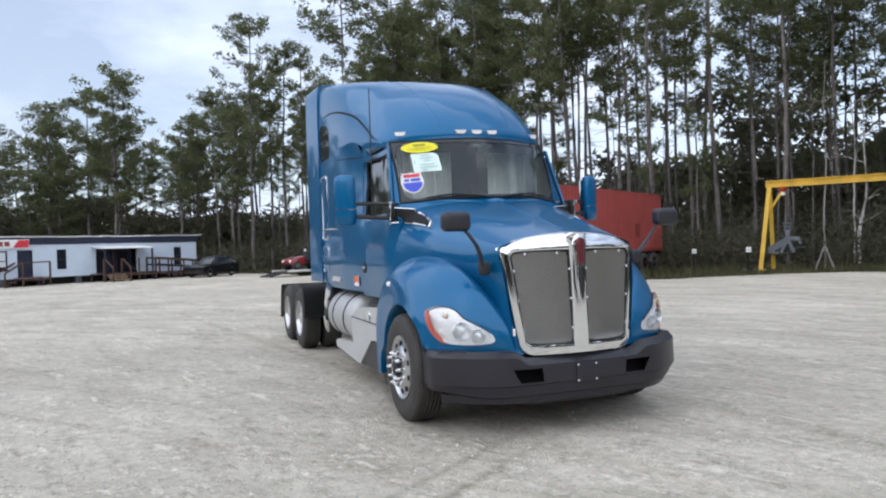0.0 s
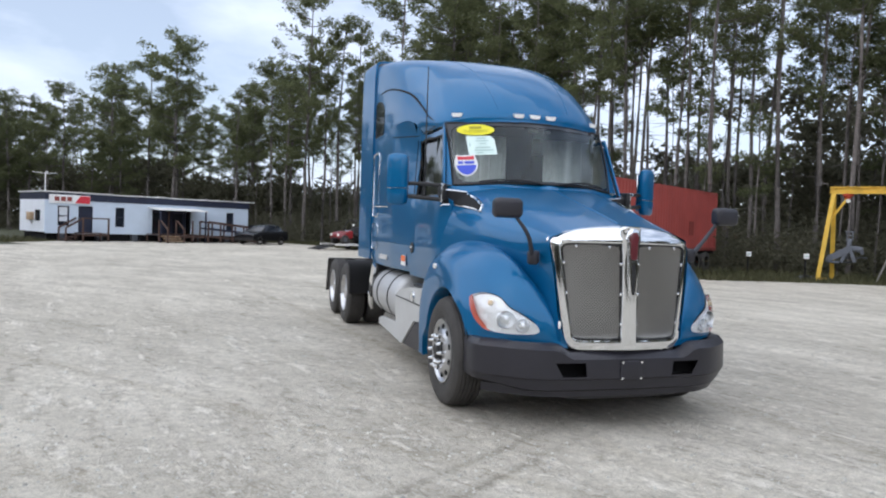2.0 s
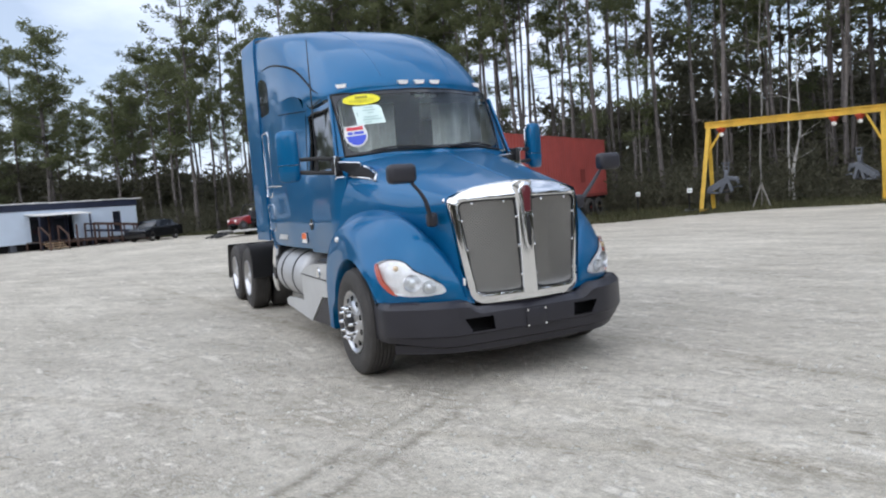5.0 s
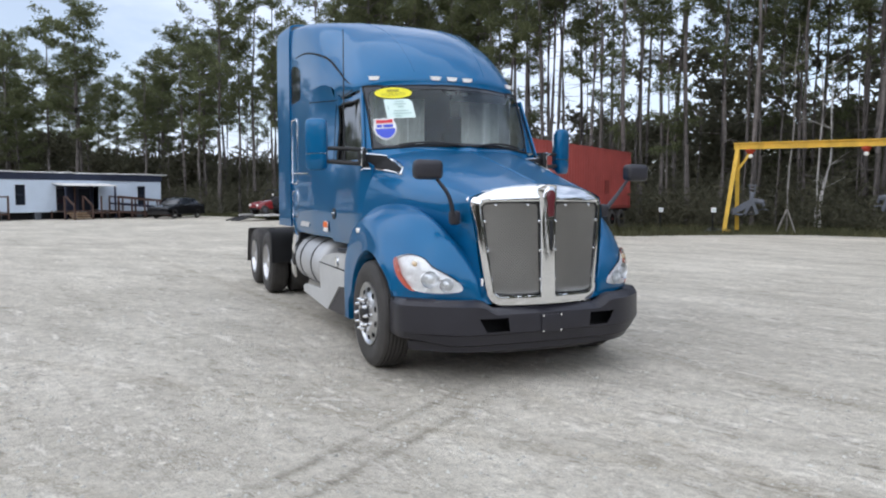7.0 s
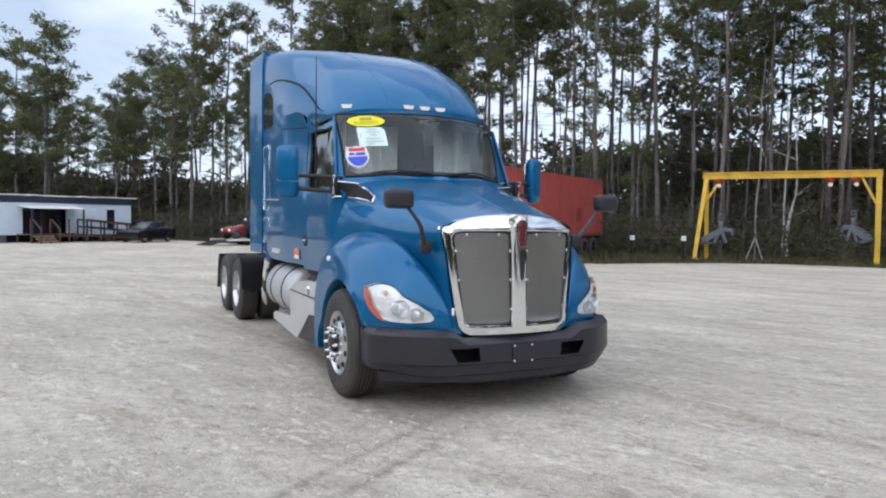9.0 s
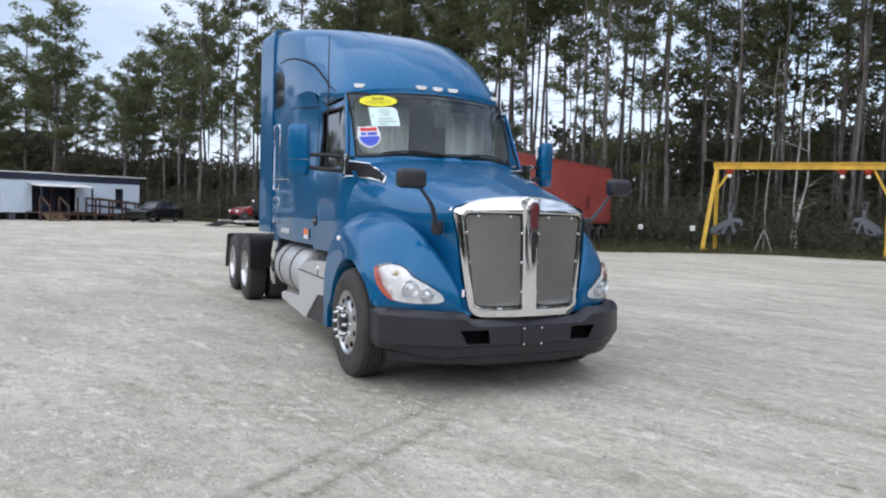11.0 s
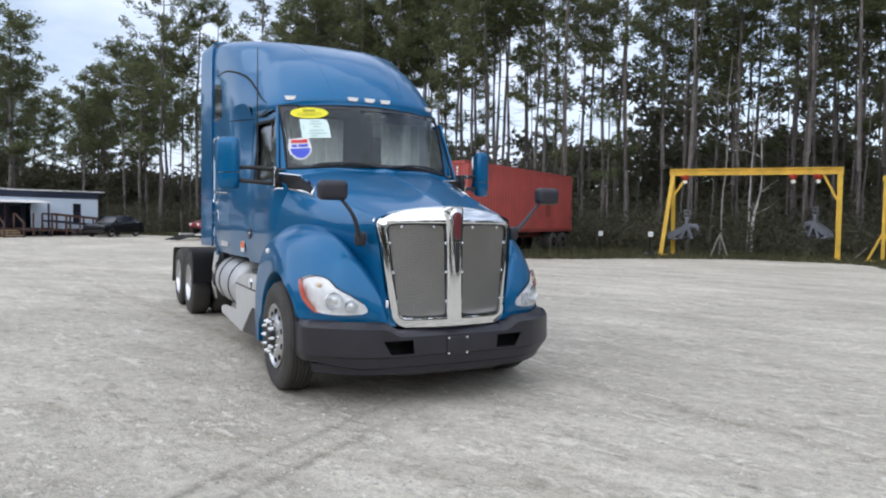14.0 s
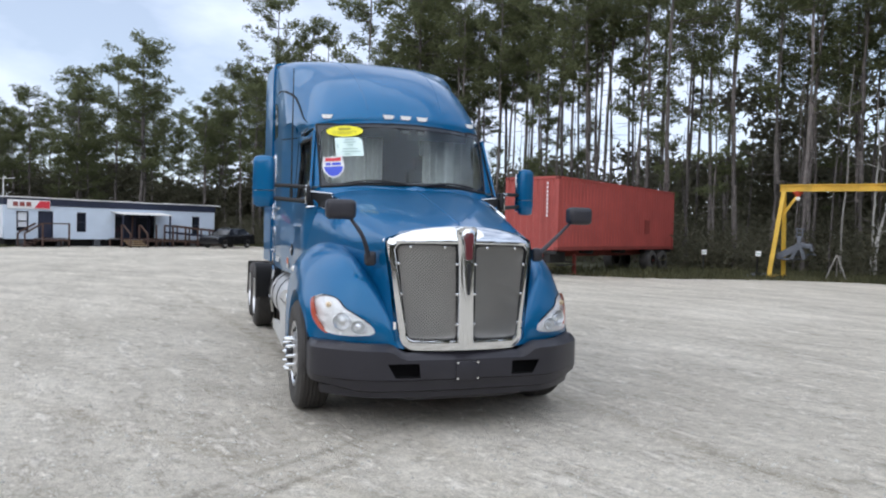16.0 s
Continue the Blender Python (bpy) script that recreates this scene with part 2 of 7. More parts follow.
def gravel_material():
    """Pale crushed limestone: fine grit, stones, dusty patches and wheel tracks."""
    m = bpy.data.materials.new("crushed_limestone")
    m.use_nodes = True
    n, l = m.node_tree.nodes, m.node_tree.links
    b = n["Principled BSDF"]
    b.inputs["Roughness"].default_value = 0.95
    b.inputs["Specular IOR Level"].default_value = 0.2
    tc = n.new("ShaderNodeTexCoord")

    def noise_at(scale, detail, rough=0.6, stretch=None, turn=0.0):
        t = n.new("ShaderNodeTexNoise")
        t.inputs["Scale"].default_value, t.inputs["Detail"].default_value = scale, detail
        t.inputs["Roughness"].default_value = rough
        if stretch:
            mp = n.new("ShaderNodeMapping")
            mp.inputs["Rotation"].default_value = (0, 0, radians(turn))
            mp2 = n.new("ShaderNodeMapping")
            mp2.inputs["Scale"].default_value = stretch
            l.new(tc.outputs["Object"], mp.inputs["Vector"])
            l.new(mp.outputs["Vector"], mp2.inputs["Vector"])
            l.new(mp2.outputs["Vector"], t.inputs["Vector"])
        else:
            l.new(tc.outputs["Object"], t.inputs["Vector"])
        return t

    def ramp(src, p0, p1, c0, c1):
        r = n.new("ShaderNodeValToRGB")
        r.color_ramp.elements[0].position, r.color_ramp.elements[1].position = p0, p1
        r.color_ramp.elements[0].color, r.color_ramp.elements[1].color = (*c0, 1), (*c1, 1)
        l.new(src, r.inputs["Fac"])
        return r.outputs["Color"]

    def blend(kind, fac, a, c):
        x = n.new("ShaderNodeMix")
        x.data_type, x.blend_type = "RGBA", kind
        x.inputs["Factor"].default_value = fac
        l.new(a, x.inputs["A"])
        l.new(c, x.inputs["B"])
        return x.outputs["Result"]

    patches = ramp(noise_at(0.22, 5).outputs["Fac"], 0.32, 0.68, (0.545, 0.506, 0.434), (0.710, 0.664, 0.580))
    along_yard = ramp(noise_at(1.0, 6, 0.66, (0.26, 1.3, 1.0), 79).outputs["Fac"], 0.37, 0.64, (0.86, 0.856, 0.845), (1.06, 1.06, 1.055))
    across_yard = ramp(noise_at(1.2, 5, 0.62, (0.24, 1.4, 1.0), 46).outputs["Fac"], 0.36, 0.62, (0.85, 0.846, 0.835), (1.05, 1.05, 1.05))
    grit = ramp(noise_at(44, 5, 0.8).outputs["Fac"], 0.34, 0.68, (0.66, 0.655, 0.645), (1.26, 1.26, 1.26))
    clods = ramp(noise_at(9.0, 4, 0.75).outputs["Fac"], 0.36, 0.70, (0.74, 0.735, 0.725), (1.24, 1.24, 1.23))
    c = blend("MULTIPLY", 1.0, patches, along_yard)
    c = blend("MULTIPLY", 1.0, c, across_yard)
    # pale crusts drawn out by wheels, their shadow edges painted as dark rims
    for scale, stretch, turn, lo, hi, tone, much in ((2.3, (0.42, 1.5, 1.0), 76, 0.560, 0.63, (0.79, 0.745, 0.665), 0.72), (3.4, (0.7, 1.3, 1.0), 44, 0.572, 0.63, (0.78, 0.735, 0.655), 0.66),
                                                     (6.5, (0.8, 1.2, 1.0), 85, 0.595, 0.65, (0.81, 0.765, 0.69), 0.62)):
        crust = noise_at(scale, 7, 0.76, stretch, turn).outputs["Fac"]
        flecks = ramp(crust, lo, hi, (0, 0, 0), (1, 1, 1))
        rim = ramp(crust, lo - 0.035, lo + 0.004, (1, 1, 1), (1, 1, 1))
        rim.node.color_ramp.elements.new(lo - 0.010).color = (0.74, 0.73, 0.71, 1)
        c = blend("MULTIPLY", 0.8, c, rim)
        pale = n.new("ShaderNodeMix")
        pale.data_type = "RGBA"
        l.new(flecks, pale.inputs["Factor"])
        l.new(c, pale.inputs["A"])
        pale.inputs["B"].default_value = (*tone, 1)
        c = blend("MIX", much, c, pale.outputs["Result"])
    c = blend("MULTIPLY", 0.65, c, clods)
    c = blend("MULTIPLY", 0.6, c, grit)
    dents = ramp(noise_at(4.2, 6, 0.8, (0.5, 1.6, 1.0), 62).outputs["Fac"], 0.575, 0.63, (1, 1, 1), (0.70, 0.68, 0.65))
    c = blend("MULTIPLY", 1.0, c, dents)
    scuffs = ramp(noise_at(2.7, 5, 0.72, (0.8, 1.25, 1.0), 70).outputs["Fac"], 0.56, 0.66, (1.03, 1.03, 1.03), (0.76, 0.75, 0.73))
    c = blend("MULTIPLY", 1.0, c, scuffs)

    def math_node(op, a, b=None, clamp=False):
        x = n.new("ShaderNodeMath")
        x.operation, x.use_clamp = op, clamp
        for k, v in enumerate((a, b)):
            if v is None:
                continue
            if isinstance(v, (int, float)):
                x.inputs[k].default_value = v
            else:
                l.new(v, x.inputs[k])
        return x.outputs[0]

    # wheel tracks in the dust: pairs of broken lines
    def along(vec):
        d = n.new("ShaderNodeVectorMath")
        d.operation = "DOT_PRODUCT"
        l.new(tc.outputs["Object"], d.inputs[0])
        d.inputs[1].default_value = vec
        return d.outputs["Value"]

    wob = math_node("MULTIPLY", noise_at(0.8, 2).outputs["Fac"], 0.16)
    for turn, at, gap, width, s0, s1, dark in ((36.0, 0.21, 0.155, 0.075, -5.2, 0.2, 0.55), (-80.0, 0.55, 0.95, 0.16, -16.0, 6.0, 0.80), (-50.0, -2.6, 0.9, 0.14, -14.0, 4.0, 0.82)):
        a = radians(turn)
        s_ = along((math.cos(a), math.sin(a), 0))
        t_ = math_node("ADD", along((-math.sin(a), math.cos(a), 0)), wob)
        off = math_node("ABSOLUTE", math_node("SUBTRACT", math_node("ABSOLUTE", math_node("SUBTRACT", t_, at + 0.08)), gap))
        line = math_node("SUBTRACT", 1.0, math_node("DIVIDE", off, width), True)
        ends = math_node("MULTIPLY", math_node("MULTIPLY", math_node("SUBTRACT", s_, s0), 1.0, True), math_node("MULTIPLY", math_node("SUBTRACT", s1, s_), 0.6, True), True)
        lug = ramp(noise_at(16, 4, 0.7, (1.2, 0.6, 1.0), -turn).outputs["Fac"], 0.36, 0.56, (0.25, 0.25, 0.25), (1, 1, 1))
        patchy = ramp(noise_at(1.7, 3).outputs["Fac"], 0.30, 0.52, (0.1, 0.1, 0.1), (1, 1, 1))
        fac = math_node("MULTIPLY", math_node("MULTIPLY", math_node("MULTIPLY", line, ends), lug), patchy, True)
        x = n.new("ShaderNodeMix")
        x.data_type, x.blend_type = "RGBA", "MULTIPLY"
        l.new(fac, x.inputs["Factor"])
        l.new(c, x.inputs["A"])
        x.inputs["B"].default_value = (dark, dark * 0.98, dark * 0.94, 1)
        c = x.outputs["Result"]
    l.new(c, b.inputs["Base Color"])
    h1, h2 = noise_at(30, 5, 0.75), noise_at(6, 6, 0.74, (0.8, 1.3, 1.0), 70)
    hs = n.new("ShaderNodeMath")
    hs.operation = "MULTIPLY_ADD"
    l.new(h2.outputs["Fac"], hs.inputs[0])
    hs.inputs[1].default_value = 2.2
    l.new(h1.outputs["Fac"], hs.inputs[2])
    bump = n.new("ShaderNodeBump")
    bump.inputs["Strength"].default_value, bump.inputs["Distance"].default_value = 0.7, 0.035
    l.new(hs.outputs[0], bump.inputs["Height"])
    l.new(bump.outputs["Normal"], b.inputs["Normal"])
    return m


GRAVEL = gravel_material()


# ---- mesh helpers ----
def part(name, bm, material, parent=None, label="", smooth=True, angle=35):
    """Links a bmesh as one mesh object, under a thing or a part where one is given."""
    bmesh.ops.recalc_face_normals(bm, faces=bm.faces)
    me = bpy.data.meshes.new(name)
    bm.to_mesh(me)
    bm.free()
    me.materials.append(material)
    if smooth:
        me.shade_smooth()
        me.set_sharp_from_angle(angle=radians(angle))
    ob = new(name, me)
    if parent:
        ob.parent = parent
    if label:
        ob["label"] = label
    return ob


def raw_part(name, verts, faces, material, parent=None, label="", smooth=False):
    me = bpy.data.meshes.new(name)
    me.from_pydata(verts, [], faces)
    me.materials.append(material)
    if smooth:
        me.shade_smooth()
    ob = new(name, me)
    if parent:
        ob.parent = parent
    if label:
        ob["label"] = label
    return ob


def thing(name, m, label, category, group="", kind=""):
    ob = new(name)
    ob.empty_display_size = 0.2
    ob.matrix_world = m
    return tagged(ob, label, category, group, kind)


def box(bm, size, center, bevel=0.0, turn=None, seg=2):
    got = bmesh.ops.create_cube(bm, size=1.0)
    vs = got["verts"]
    bmesh.ops.scale(bm, vec=size, verts=vs)
    if bevel:
        es = list({e for v in vs for e in v.link_edges})
        r = bmesh.ops.bevel(bm, geom=es, offset=bevel, segments=seg, affect="EDGES", profile=0.5)
        vs = list({v for f in r["faces"] for v in f.verts} | {v for v in vs if v.is_valid})
    m = Matrix.Translation(center) @ (turn.to_4x4() if turn else Matrix.Identity(4))
    bmesh.ops.transform(bm, matrix=m, verts=vs)
    return bm


def boxed(size, center, bevel=0.0, turn=None):
    return box(bmesh.new(), size, center, bevel, turn)


def cyl(bm, r1, r2, a, b, seg=20, caps=True):
    """A round bar or cone from a to b."""
    a, b = Vector(a), Vector(b)
    d = b - a
    got = bmesh.ops.create_cone(bm, cap_ends=caps, segments=seg, radius1=r1, radius2=r2, depth=d.length)
    turn = d.to_track_quat("Z", "Y").to_matrix().to_4x4()
    bmesh.ops.transform(bm, matrix=Matrix.Translation((a + b) / 2) @ turn, verts=got["verts"])
    return bm


def tube(bm, pts, radius, seg=8):
    """A round bar along a line of points."""
    pts = [Vector(p) for p in pts]
    rings = []
    for i, p in enumerate(pts):
        d = (pts[min(i + 1, len(pts) - 1)] - pts[max(i - 1, 0)]).normalized()
        q = d.to_track_quat("Z", "Y")
        r = radius[i] if isinstance(radius, (list, tuple)) else radius
        rings.append([bm.verts.new(p + q @ Vector((math.cos(a) * r, math.sin(a) * r, 0)))
                      for a in [2 * math.pi * k / seg for k in range(seg)]])
    for r0, r1 in zip(rings, rings[1:]):
        for k in range(seg):
            bm.faces.new((r0[k], r0[(k + 1) % seg], r1[(k + 1) % seg], r1[k]))
    bm.faces.new(rings[0][::-1])
    bm.faces.new(rings[-1])
    return bm


def catmull(p, n):
    """Points along a smooth curve through the given points, n steps to a span."""
    p = [np.array(q, float) for q in p]
    ext = [2 * p[0] - p[1]] + p + [2 * p[-1] - p[-2]]
    out = []
    for i in range(1, len(ext) - 2):
        a, b, c, d = ext[i - 1:i + 3]
        for k in range(n):
            t = k / n
            out.append(0.5 * (2 * b + (c - a) * t + (2 * a - 5 * b + 4 * c - d) * t * t + (3 * b - a - 3 * c + d) * t ** 3))
    out.append(p[-1])
    return out


def smooth_grid(rows, nu, nv):
    """A finer grid through a coarse one, smooth both ways."""
    fine = [catmull(r, nv) for r in rows]
    cols = [catmull([r[k] for r in fine], nu) for k in range(len(fine[0]))]
    return [[cols[k][i] for k in range(len(cols))] for i in range(len(cols[0]))]


def sheet(bm, grid, flip=1, skip=None, close=False):
    """Faces over a grid of points; flip -1 mirrors it across x."""
    vs = [[bm.verts.new((p[0] * flip, p[1], p[2])) for p in r] for r in grid]
    rows = list(zip(vs, vs[1:]))
    if close:
        rows.append((vs[-1], vs[0]))
    for i, (a, b) in enumerate(rows):
        for k in range(len(a) - 1):
            if not (skip and skip(i, k)):
                bm.faces.new((a[k], a[k + 1], b[k + 1], b[k]))
    return vs


def thicken(bm, t):
    """Gives an open sheet a thickness on its inner side."""
    bmesh.ops.recalc_face_normals(bm, faces=bm.faces)
    bmesh.ops.solidify(bm, geom=list(bm.faces), thickness=t)
    return bm


def lathe(bm, profile, center, seg=40, flip=1):
    """Turns a profile of (along, radius) about an axis along x through the centre."""
    cx, cy, cz = center
    rings = []
    for s, r in profile:
        rings.append([bm.verts.new((cx + s * flip, cy + r * math.cos(2 * math.pi * k / seg), cz + r * math.sin(2 * math.pi * k / seg)))
                      for k in range(seg)])
    for a, b in zip(rings, rings[1:]):
        for k in range(seg):
            bm.faces.new((a[k], a[(k + 1) % seg], b[(k + 1) % seg], b[k]))
    return rings


def prism(bm, outline, axis, lo, hi):
    """A flat outline of two coordinates, drawn out along x, y or z."""
    def at(p, v):
        return {"x": (v, p[0], p[1]), "y": (p[0], v, p[1]), "z": (p[0], p[1], v)}[axis]
    a = [bm.verts.new(at(p, lo)) for p in outline]
    b = [bm.verts.new(at(p, hi)) for p in outline]
    bm.faces.new(a)
    bm.faces.new(b[::-1])
    for k in range(len(a)):
        bm.faces.new((a[k], a[(k + 1) % len(a)], b[(k + 1) % len(a)], b[k]))
    return bm


def axis_box(bm, a, b, w, h, up=(0, 0, 1)):
    """A square bar from a to b, w wide and h high."""
    a, b = Vector(a), Vector(b)
    d = (b - a).normalized()
    side = d.cross(Vector(up)).normalized()
    top = side.cross(d)
    vs = [bm.verts.new(p + side * sx * w / 2 + top * sz * h / 2) for p in (a, b) for sx, sz in ((-1, -1), (1, -1), (1, 1), (-1, 1))]
    for q in ((0, 1, 2, 3), (7, 6, 5, 4), (0, 4, 5, 1), (1, 5, 6, 2), (2, 6, 7, 3), (3, 7, 4, 0)):
        bm.faces.new([vs[k] for k in q])
    return bm


# ---- ground ----
EDGE = [(-160, 30), (-60, 33), (-17.5, 36.5), (-15.2, 41), (-12, 47), (-1.0, 53.5), (3, 50), (5, 42), (9, 30), (11.0, 21), (14.5, 18.2),
        (17.2, 17.7), (20.2, 16.95), (22.35, 15.7), (23.5, 14.05), (24.4, 12.6), (24.0, 10.6), (22.5, 8.2), (25, -2), (34, -22), (60, -160), (-160, -160)]
bm = bmesh.new()
prism(bm, [(-700, -700), (700, -700), (700, 700), (-700, 700)], "z", -0.5, -0.012)
ground = tagged(part("ground", bm, FLOORM, smooth=False), "brown-green rough grass and forest floor round the yard", "ground", kind="structure")
bm = bmesh.new()
pts = catmull([(*p, 0) for p in EDGE], 6)
rng = random.Random(3)
pts = [(p[0] + rng.uniform(-0.35, 0.35), p[1] + rng.uniform(-0.35, 0.35)) for p in pts]
bm.faces.new([bm.verts.new((x, y, 0.0)) for x, y in pts])
bmesh.ops.triangulate(bm, faces=bm.faces)
tagged(part("yard", bm, GRAVEL, smooth=False), "pale crushed limestone truck yard with faint wheel tracks", "gravel yard", kind="structure")

# loose stones on the yard, near the camera's way
verts, faces = [], []
rng = random.Random(11)
for k in range(11000):
    r = 2.2 + 13 * rng.random() ** 1.4
    a = rng.uniform(-0.2, 1.9) + 0.35
    x, y = -3.0 + r * math.cos(a), -5.6 + r * math.sin(a)
    if k % 3 == 0:
        row = (x, y, rng.choice((0.6, -1.35, -1.4, -0.9)) + rng.uniform(-0.1, 0.1))
    else:
        along_row = rng.gauss(0, 0.22)
        x, y = row[0] + along_row * math.cos(row[2]) + rng.gauss(0, 0.03), row[1] + along_row * math.sin(row[2]) + rng.gauss(0, 0.03)
    s = 0.004 + 0.016 * rng.random() ** 2.2 + (0.012 if rng.random() < 0.02 else 0.0)
    b = len(verts)
    t = rng.uniform(0, 6.28)
    for j in range(4):
        verts.append((x + s * rng.uniform(0.7, 1.2) * math.cos(t + j * 1.57), y + s * rng.uniform(0.7, 1.2) * math.sin(t + j * 1.57), 0.0))
    verts.append((x + rng.uniform(-0.3, 0.3) * s, y + rng.uniform(-0.3, 0.3) * s, s * rng.uniform(0.5, 0.9)))
    faces += [(b, b + 1, b + 4), (b + 1, b + 2, b + 4), (b + 2, b + 3, b + 4), (b + 3, b, b + 4)]
STONE = mat("loose_limestone", (0.47, 0.455, 0.41), 0.95, var=0.2, island=0.32)
tagged(raw_part("gravel_stones", verts, faces, STONE), "loose pale limestone chips scattered on the yard", "gravel", kind="stuff")

# ---- the tractor truck ----
from mathutils.bvhtree import BVHTree

truck = thing("tractor_truck", pose(0, 0, 0), "blue metallic sleeper-cab tractor truck with chrome grille on pale gravel", "truck")
WHEEL_R, FRONT_Y, DRIVE_Y = 0.505, 0.98, (6.60, 7.93)

# hood
hood_rows = [
    [(0, -0.03, 1.705), (0.35, -0.01, 1.685), (0.60, 0.03, 1.63), (0.665, 0.05, 1.56), (0.64, 0.0, 1.30), (0.575, -0.04, 0.75)],
    [(0, 0.45, 1.835), (0.38, 0.46, 1.81), (0.66, 0.48, 1.735), (0.78, 0.52, 1.62), (0.80, 0.54, 1.35), (0.72, 0.54, 0.80)],
    [(0, 0.95, 1.965), (0.44, 0.95, 1.94), (0.75, 0.97, 1.845), (0.90, 1.0, 1.70), (0.94, 1.02, 1.42), (0.93, 1.02, 0.95)],
    [(0, 1.35, 2.07), (0.50, 1.37, 2.045), (0.83, 1.45, 1.945), (0.97, 1.50, 1.80), (1.02, 1.52, 1.5), (1.02, 1.52, 1.0)],
    [(0, 1.60, 2.13), (0.54, 1.66, 2.105), (0.90, 1.80, 2.01), (1.035, 1.86, 1.87), (1.085, 1.88, 1.55), (1.09, 1.88, 1.05)],
]
grid = smooth_grid(hood_rows, 8, 7)
hood_grid = grid
bm = bmesh.new()
sheet(bm, grid)
sheet(bm, grid, -1)
bmesh.ops.remove_doubles(bm, verts=bm.verts, dist=0.0005)
part("hood", bm, BLUE, truck, "sloping blue hood with a centre ridge", angle=60)
ridge = [r[0] for r in grid]
bm = bmesh.new()
tube(bm, [(0.0, p[1], p[2] - 0.004) for p in ridge[2:30]], 0.012, 8)
part("hood_ridge", bm, BLUE, truck)

# cowl under the windshield
bm = bmesh.new()
sheet(bm, smooth_grid([[(0, 1.42, 2.082), (0.5, 1.53, 2.075), (0.9, 1.79, 2.005), (1.07, 1.9, 1.9)],
                       [(0, 1.503, 2.145), (0.5, 1.62, 2.138), (0.9, 1.885, 2.118), (1.06, 2.0, 2.08)]], 3, 6))
sheet(bm, smooth_grid([[(0, 1.42, 2.082), (0.5, 1.53, 2.075), (0.9, 1.79, 2.005), (1.07, 1.9, 1.9)],
                       [(0, 1.503, 2.145), (0.5, 1.62, 2.138), (0.9, 1.885, 2.118), (1.06, 2.0, 2.08)]], 3, 6), -1)
part("cowl", bm, BLUE, truck)


def arch(a, x=1.285, r=0.60):
    a = radians(a)
    return (x, FRONT_Y - r * math.cos(a), WHEEL_R + r * math.sin(a))


fender_front = [
    [(0.50, -0.04, 0.69), (0.66, 0.0, 0.71), (1.0, 0.16, 0.735), (1.215, 0.40, 0.74), arch(23, 1.24)],
    [(0.53, 0.02, 0.86), (0.66, 0.015, 0.885), (0.99, 0.155, 0.875), (1.212, 0.42, 0.862), arch(34, 1.25)],
    [(0.575, 0.12, 1.02), (0.72, 0.08, 1.06), (1.01, 0.20, 1.04), (1.220, 0.48, 0.992), arch(46, 1.265)],
    [(0.665, 0.285, 1.20), (0.82, 0.20, 1.265), (1.04, 0.34, 1.225), (1.225, 0.60, 1.12), arch(60)],
    [(0.765, 0.50, 1.365), (0.90, 0.46, 1.44), (1.085, 0.62, 1.40), (1.235, 0.78, 1.25), arch(76)],
]
fender_rear = [
    [(0.84, 0.80, 1.505), (0.97, 0.90, 1.53), (1.10, 1.0, 1.485), (1.245, 1.03, 1.33), arch(98)],
    [(0.92, 1.25, 1.51), (1.0, 1.32, 1.525), (1.11, 1.38, 1.475), (1.25, 1.36, 1.32), arch(122)],
    [(1.0, 1.64, 1.42), (1.05, 1.68, 1.42), (1.14, 1.66, 1.36), (1.265, 1.66, 1.19), arch(146)],
    [(1.05, 1.84, 1.18), (1.08, 1.86, 1.18), (1.15, 1.82, 1.12), (1.28, 1.80, 0.95), arch(166, 1.285)],
    [(1.05, 1.92, 0.85), (1.09, 1.93, 0.84), (1.16, 1.90, 0.80), (1.28, 1.84, 0.70), (1.28, 1.69, 0.54)],
    [(1.05, 1.94, 0.34), (1.09, 1.95, 0.34), (1.16, 1.91, 0.34), (1.27, 1.85, 0.34), (1.27, 1.73, 0.34)],
]
fender_grid = smooth_grid(fender_front + fender_rear, 5, 6)
for s in (-1, 1):
    bm = bmesh.new()
    sheet(bm, fender_grid, s)
    # the rolled lip of the wheel opening
    lip = [r[-1] for r in fender_grid]
    sheet(bm, [[(p[0], p[1], p[2]), (p[0] - 0.012, p[1], p[2] - 0.012), (p[0] - 0.16, p[1], p[2])] for p in lip], s)
    part("fender", bm, BLUE, truck, angle=70)
    bm = bmesh.new()
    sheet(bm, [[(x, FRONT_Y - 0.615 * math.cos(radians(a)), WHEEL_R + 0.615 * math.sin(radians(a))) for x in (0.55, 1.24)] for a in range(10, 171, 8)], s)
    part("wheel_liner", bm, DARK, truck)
    bm = bmesh.new()
    box(bm, (0.05, 0.07, 0.05), (1.26 * s, 1.36, 1.275), 0.015)
    part("fender_marker", bm, LAMPWHITE, truck, "small white marker lamp on the fender")


# grille
def grille_y(x, z):
    return -0.135 + 0.30 * x * x + 0.035 * (z - 0.7)


def ring_outline(wt, wb, zt, zb, rise, r, rb, n=9):
    """A rounded frame, wider at the top, with an arched top edge, as points of (x, z)."""
    out = []
    for cx, cz, a0 in ((wt - r, zt - r, 0), (-(wt - r), zt - r, 90), (-(wb - rb), zb + rb, 180), (wb - rb, zb + rb, 270)):
        for k in range(n):
            a, q = radians(a0 + 90 * k / (n - 1)), r if a0 < 180 else rb
            out.append((cx + q * math.cos(a), cz + q * math.sin(a)))
        if a0 == 0:
            out += [(wt * f, zt + rise * (1 - f * f)) for f in (0.8, 0.6, 0.4, 0.2, 0.1, 0, -0.1, -0.2, -0.4, -0.6, -0.8)]
        if a0 == 180:
            out += [(wb * f, zb) for f in (-0.6, -0.3, 0, 0.3, 0.6)]
    return out


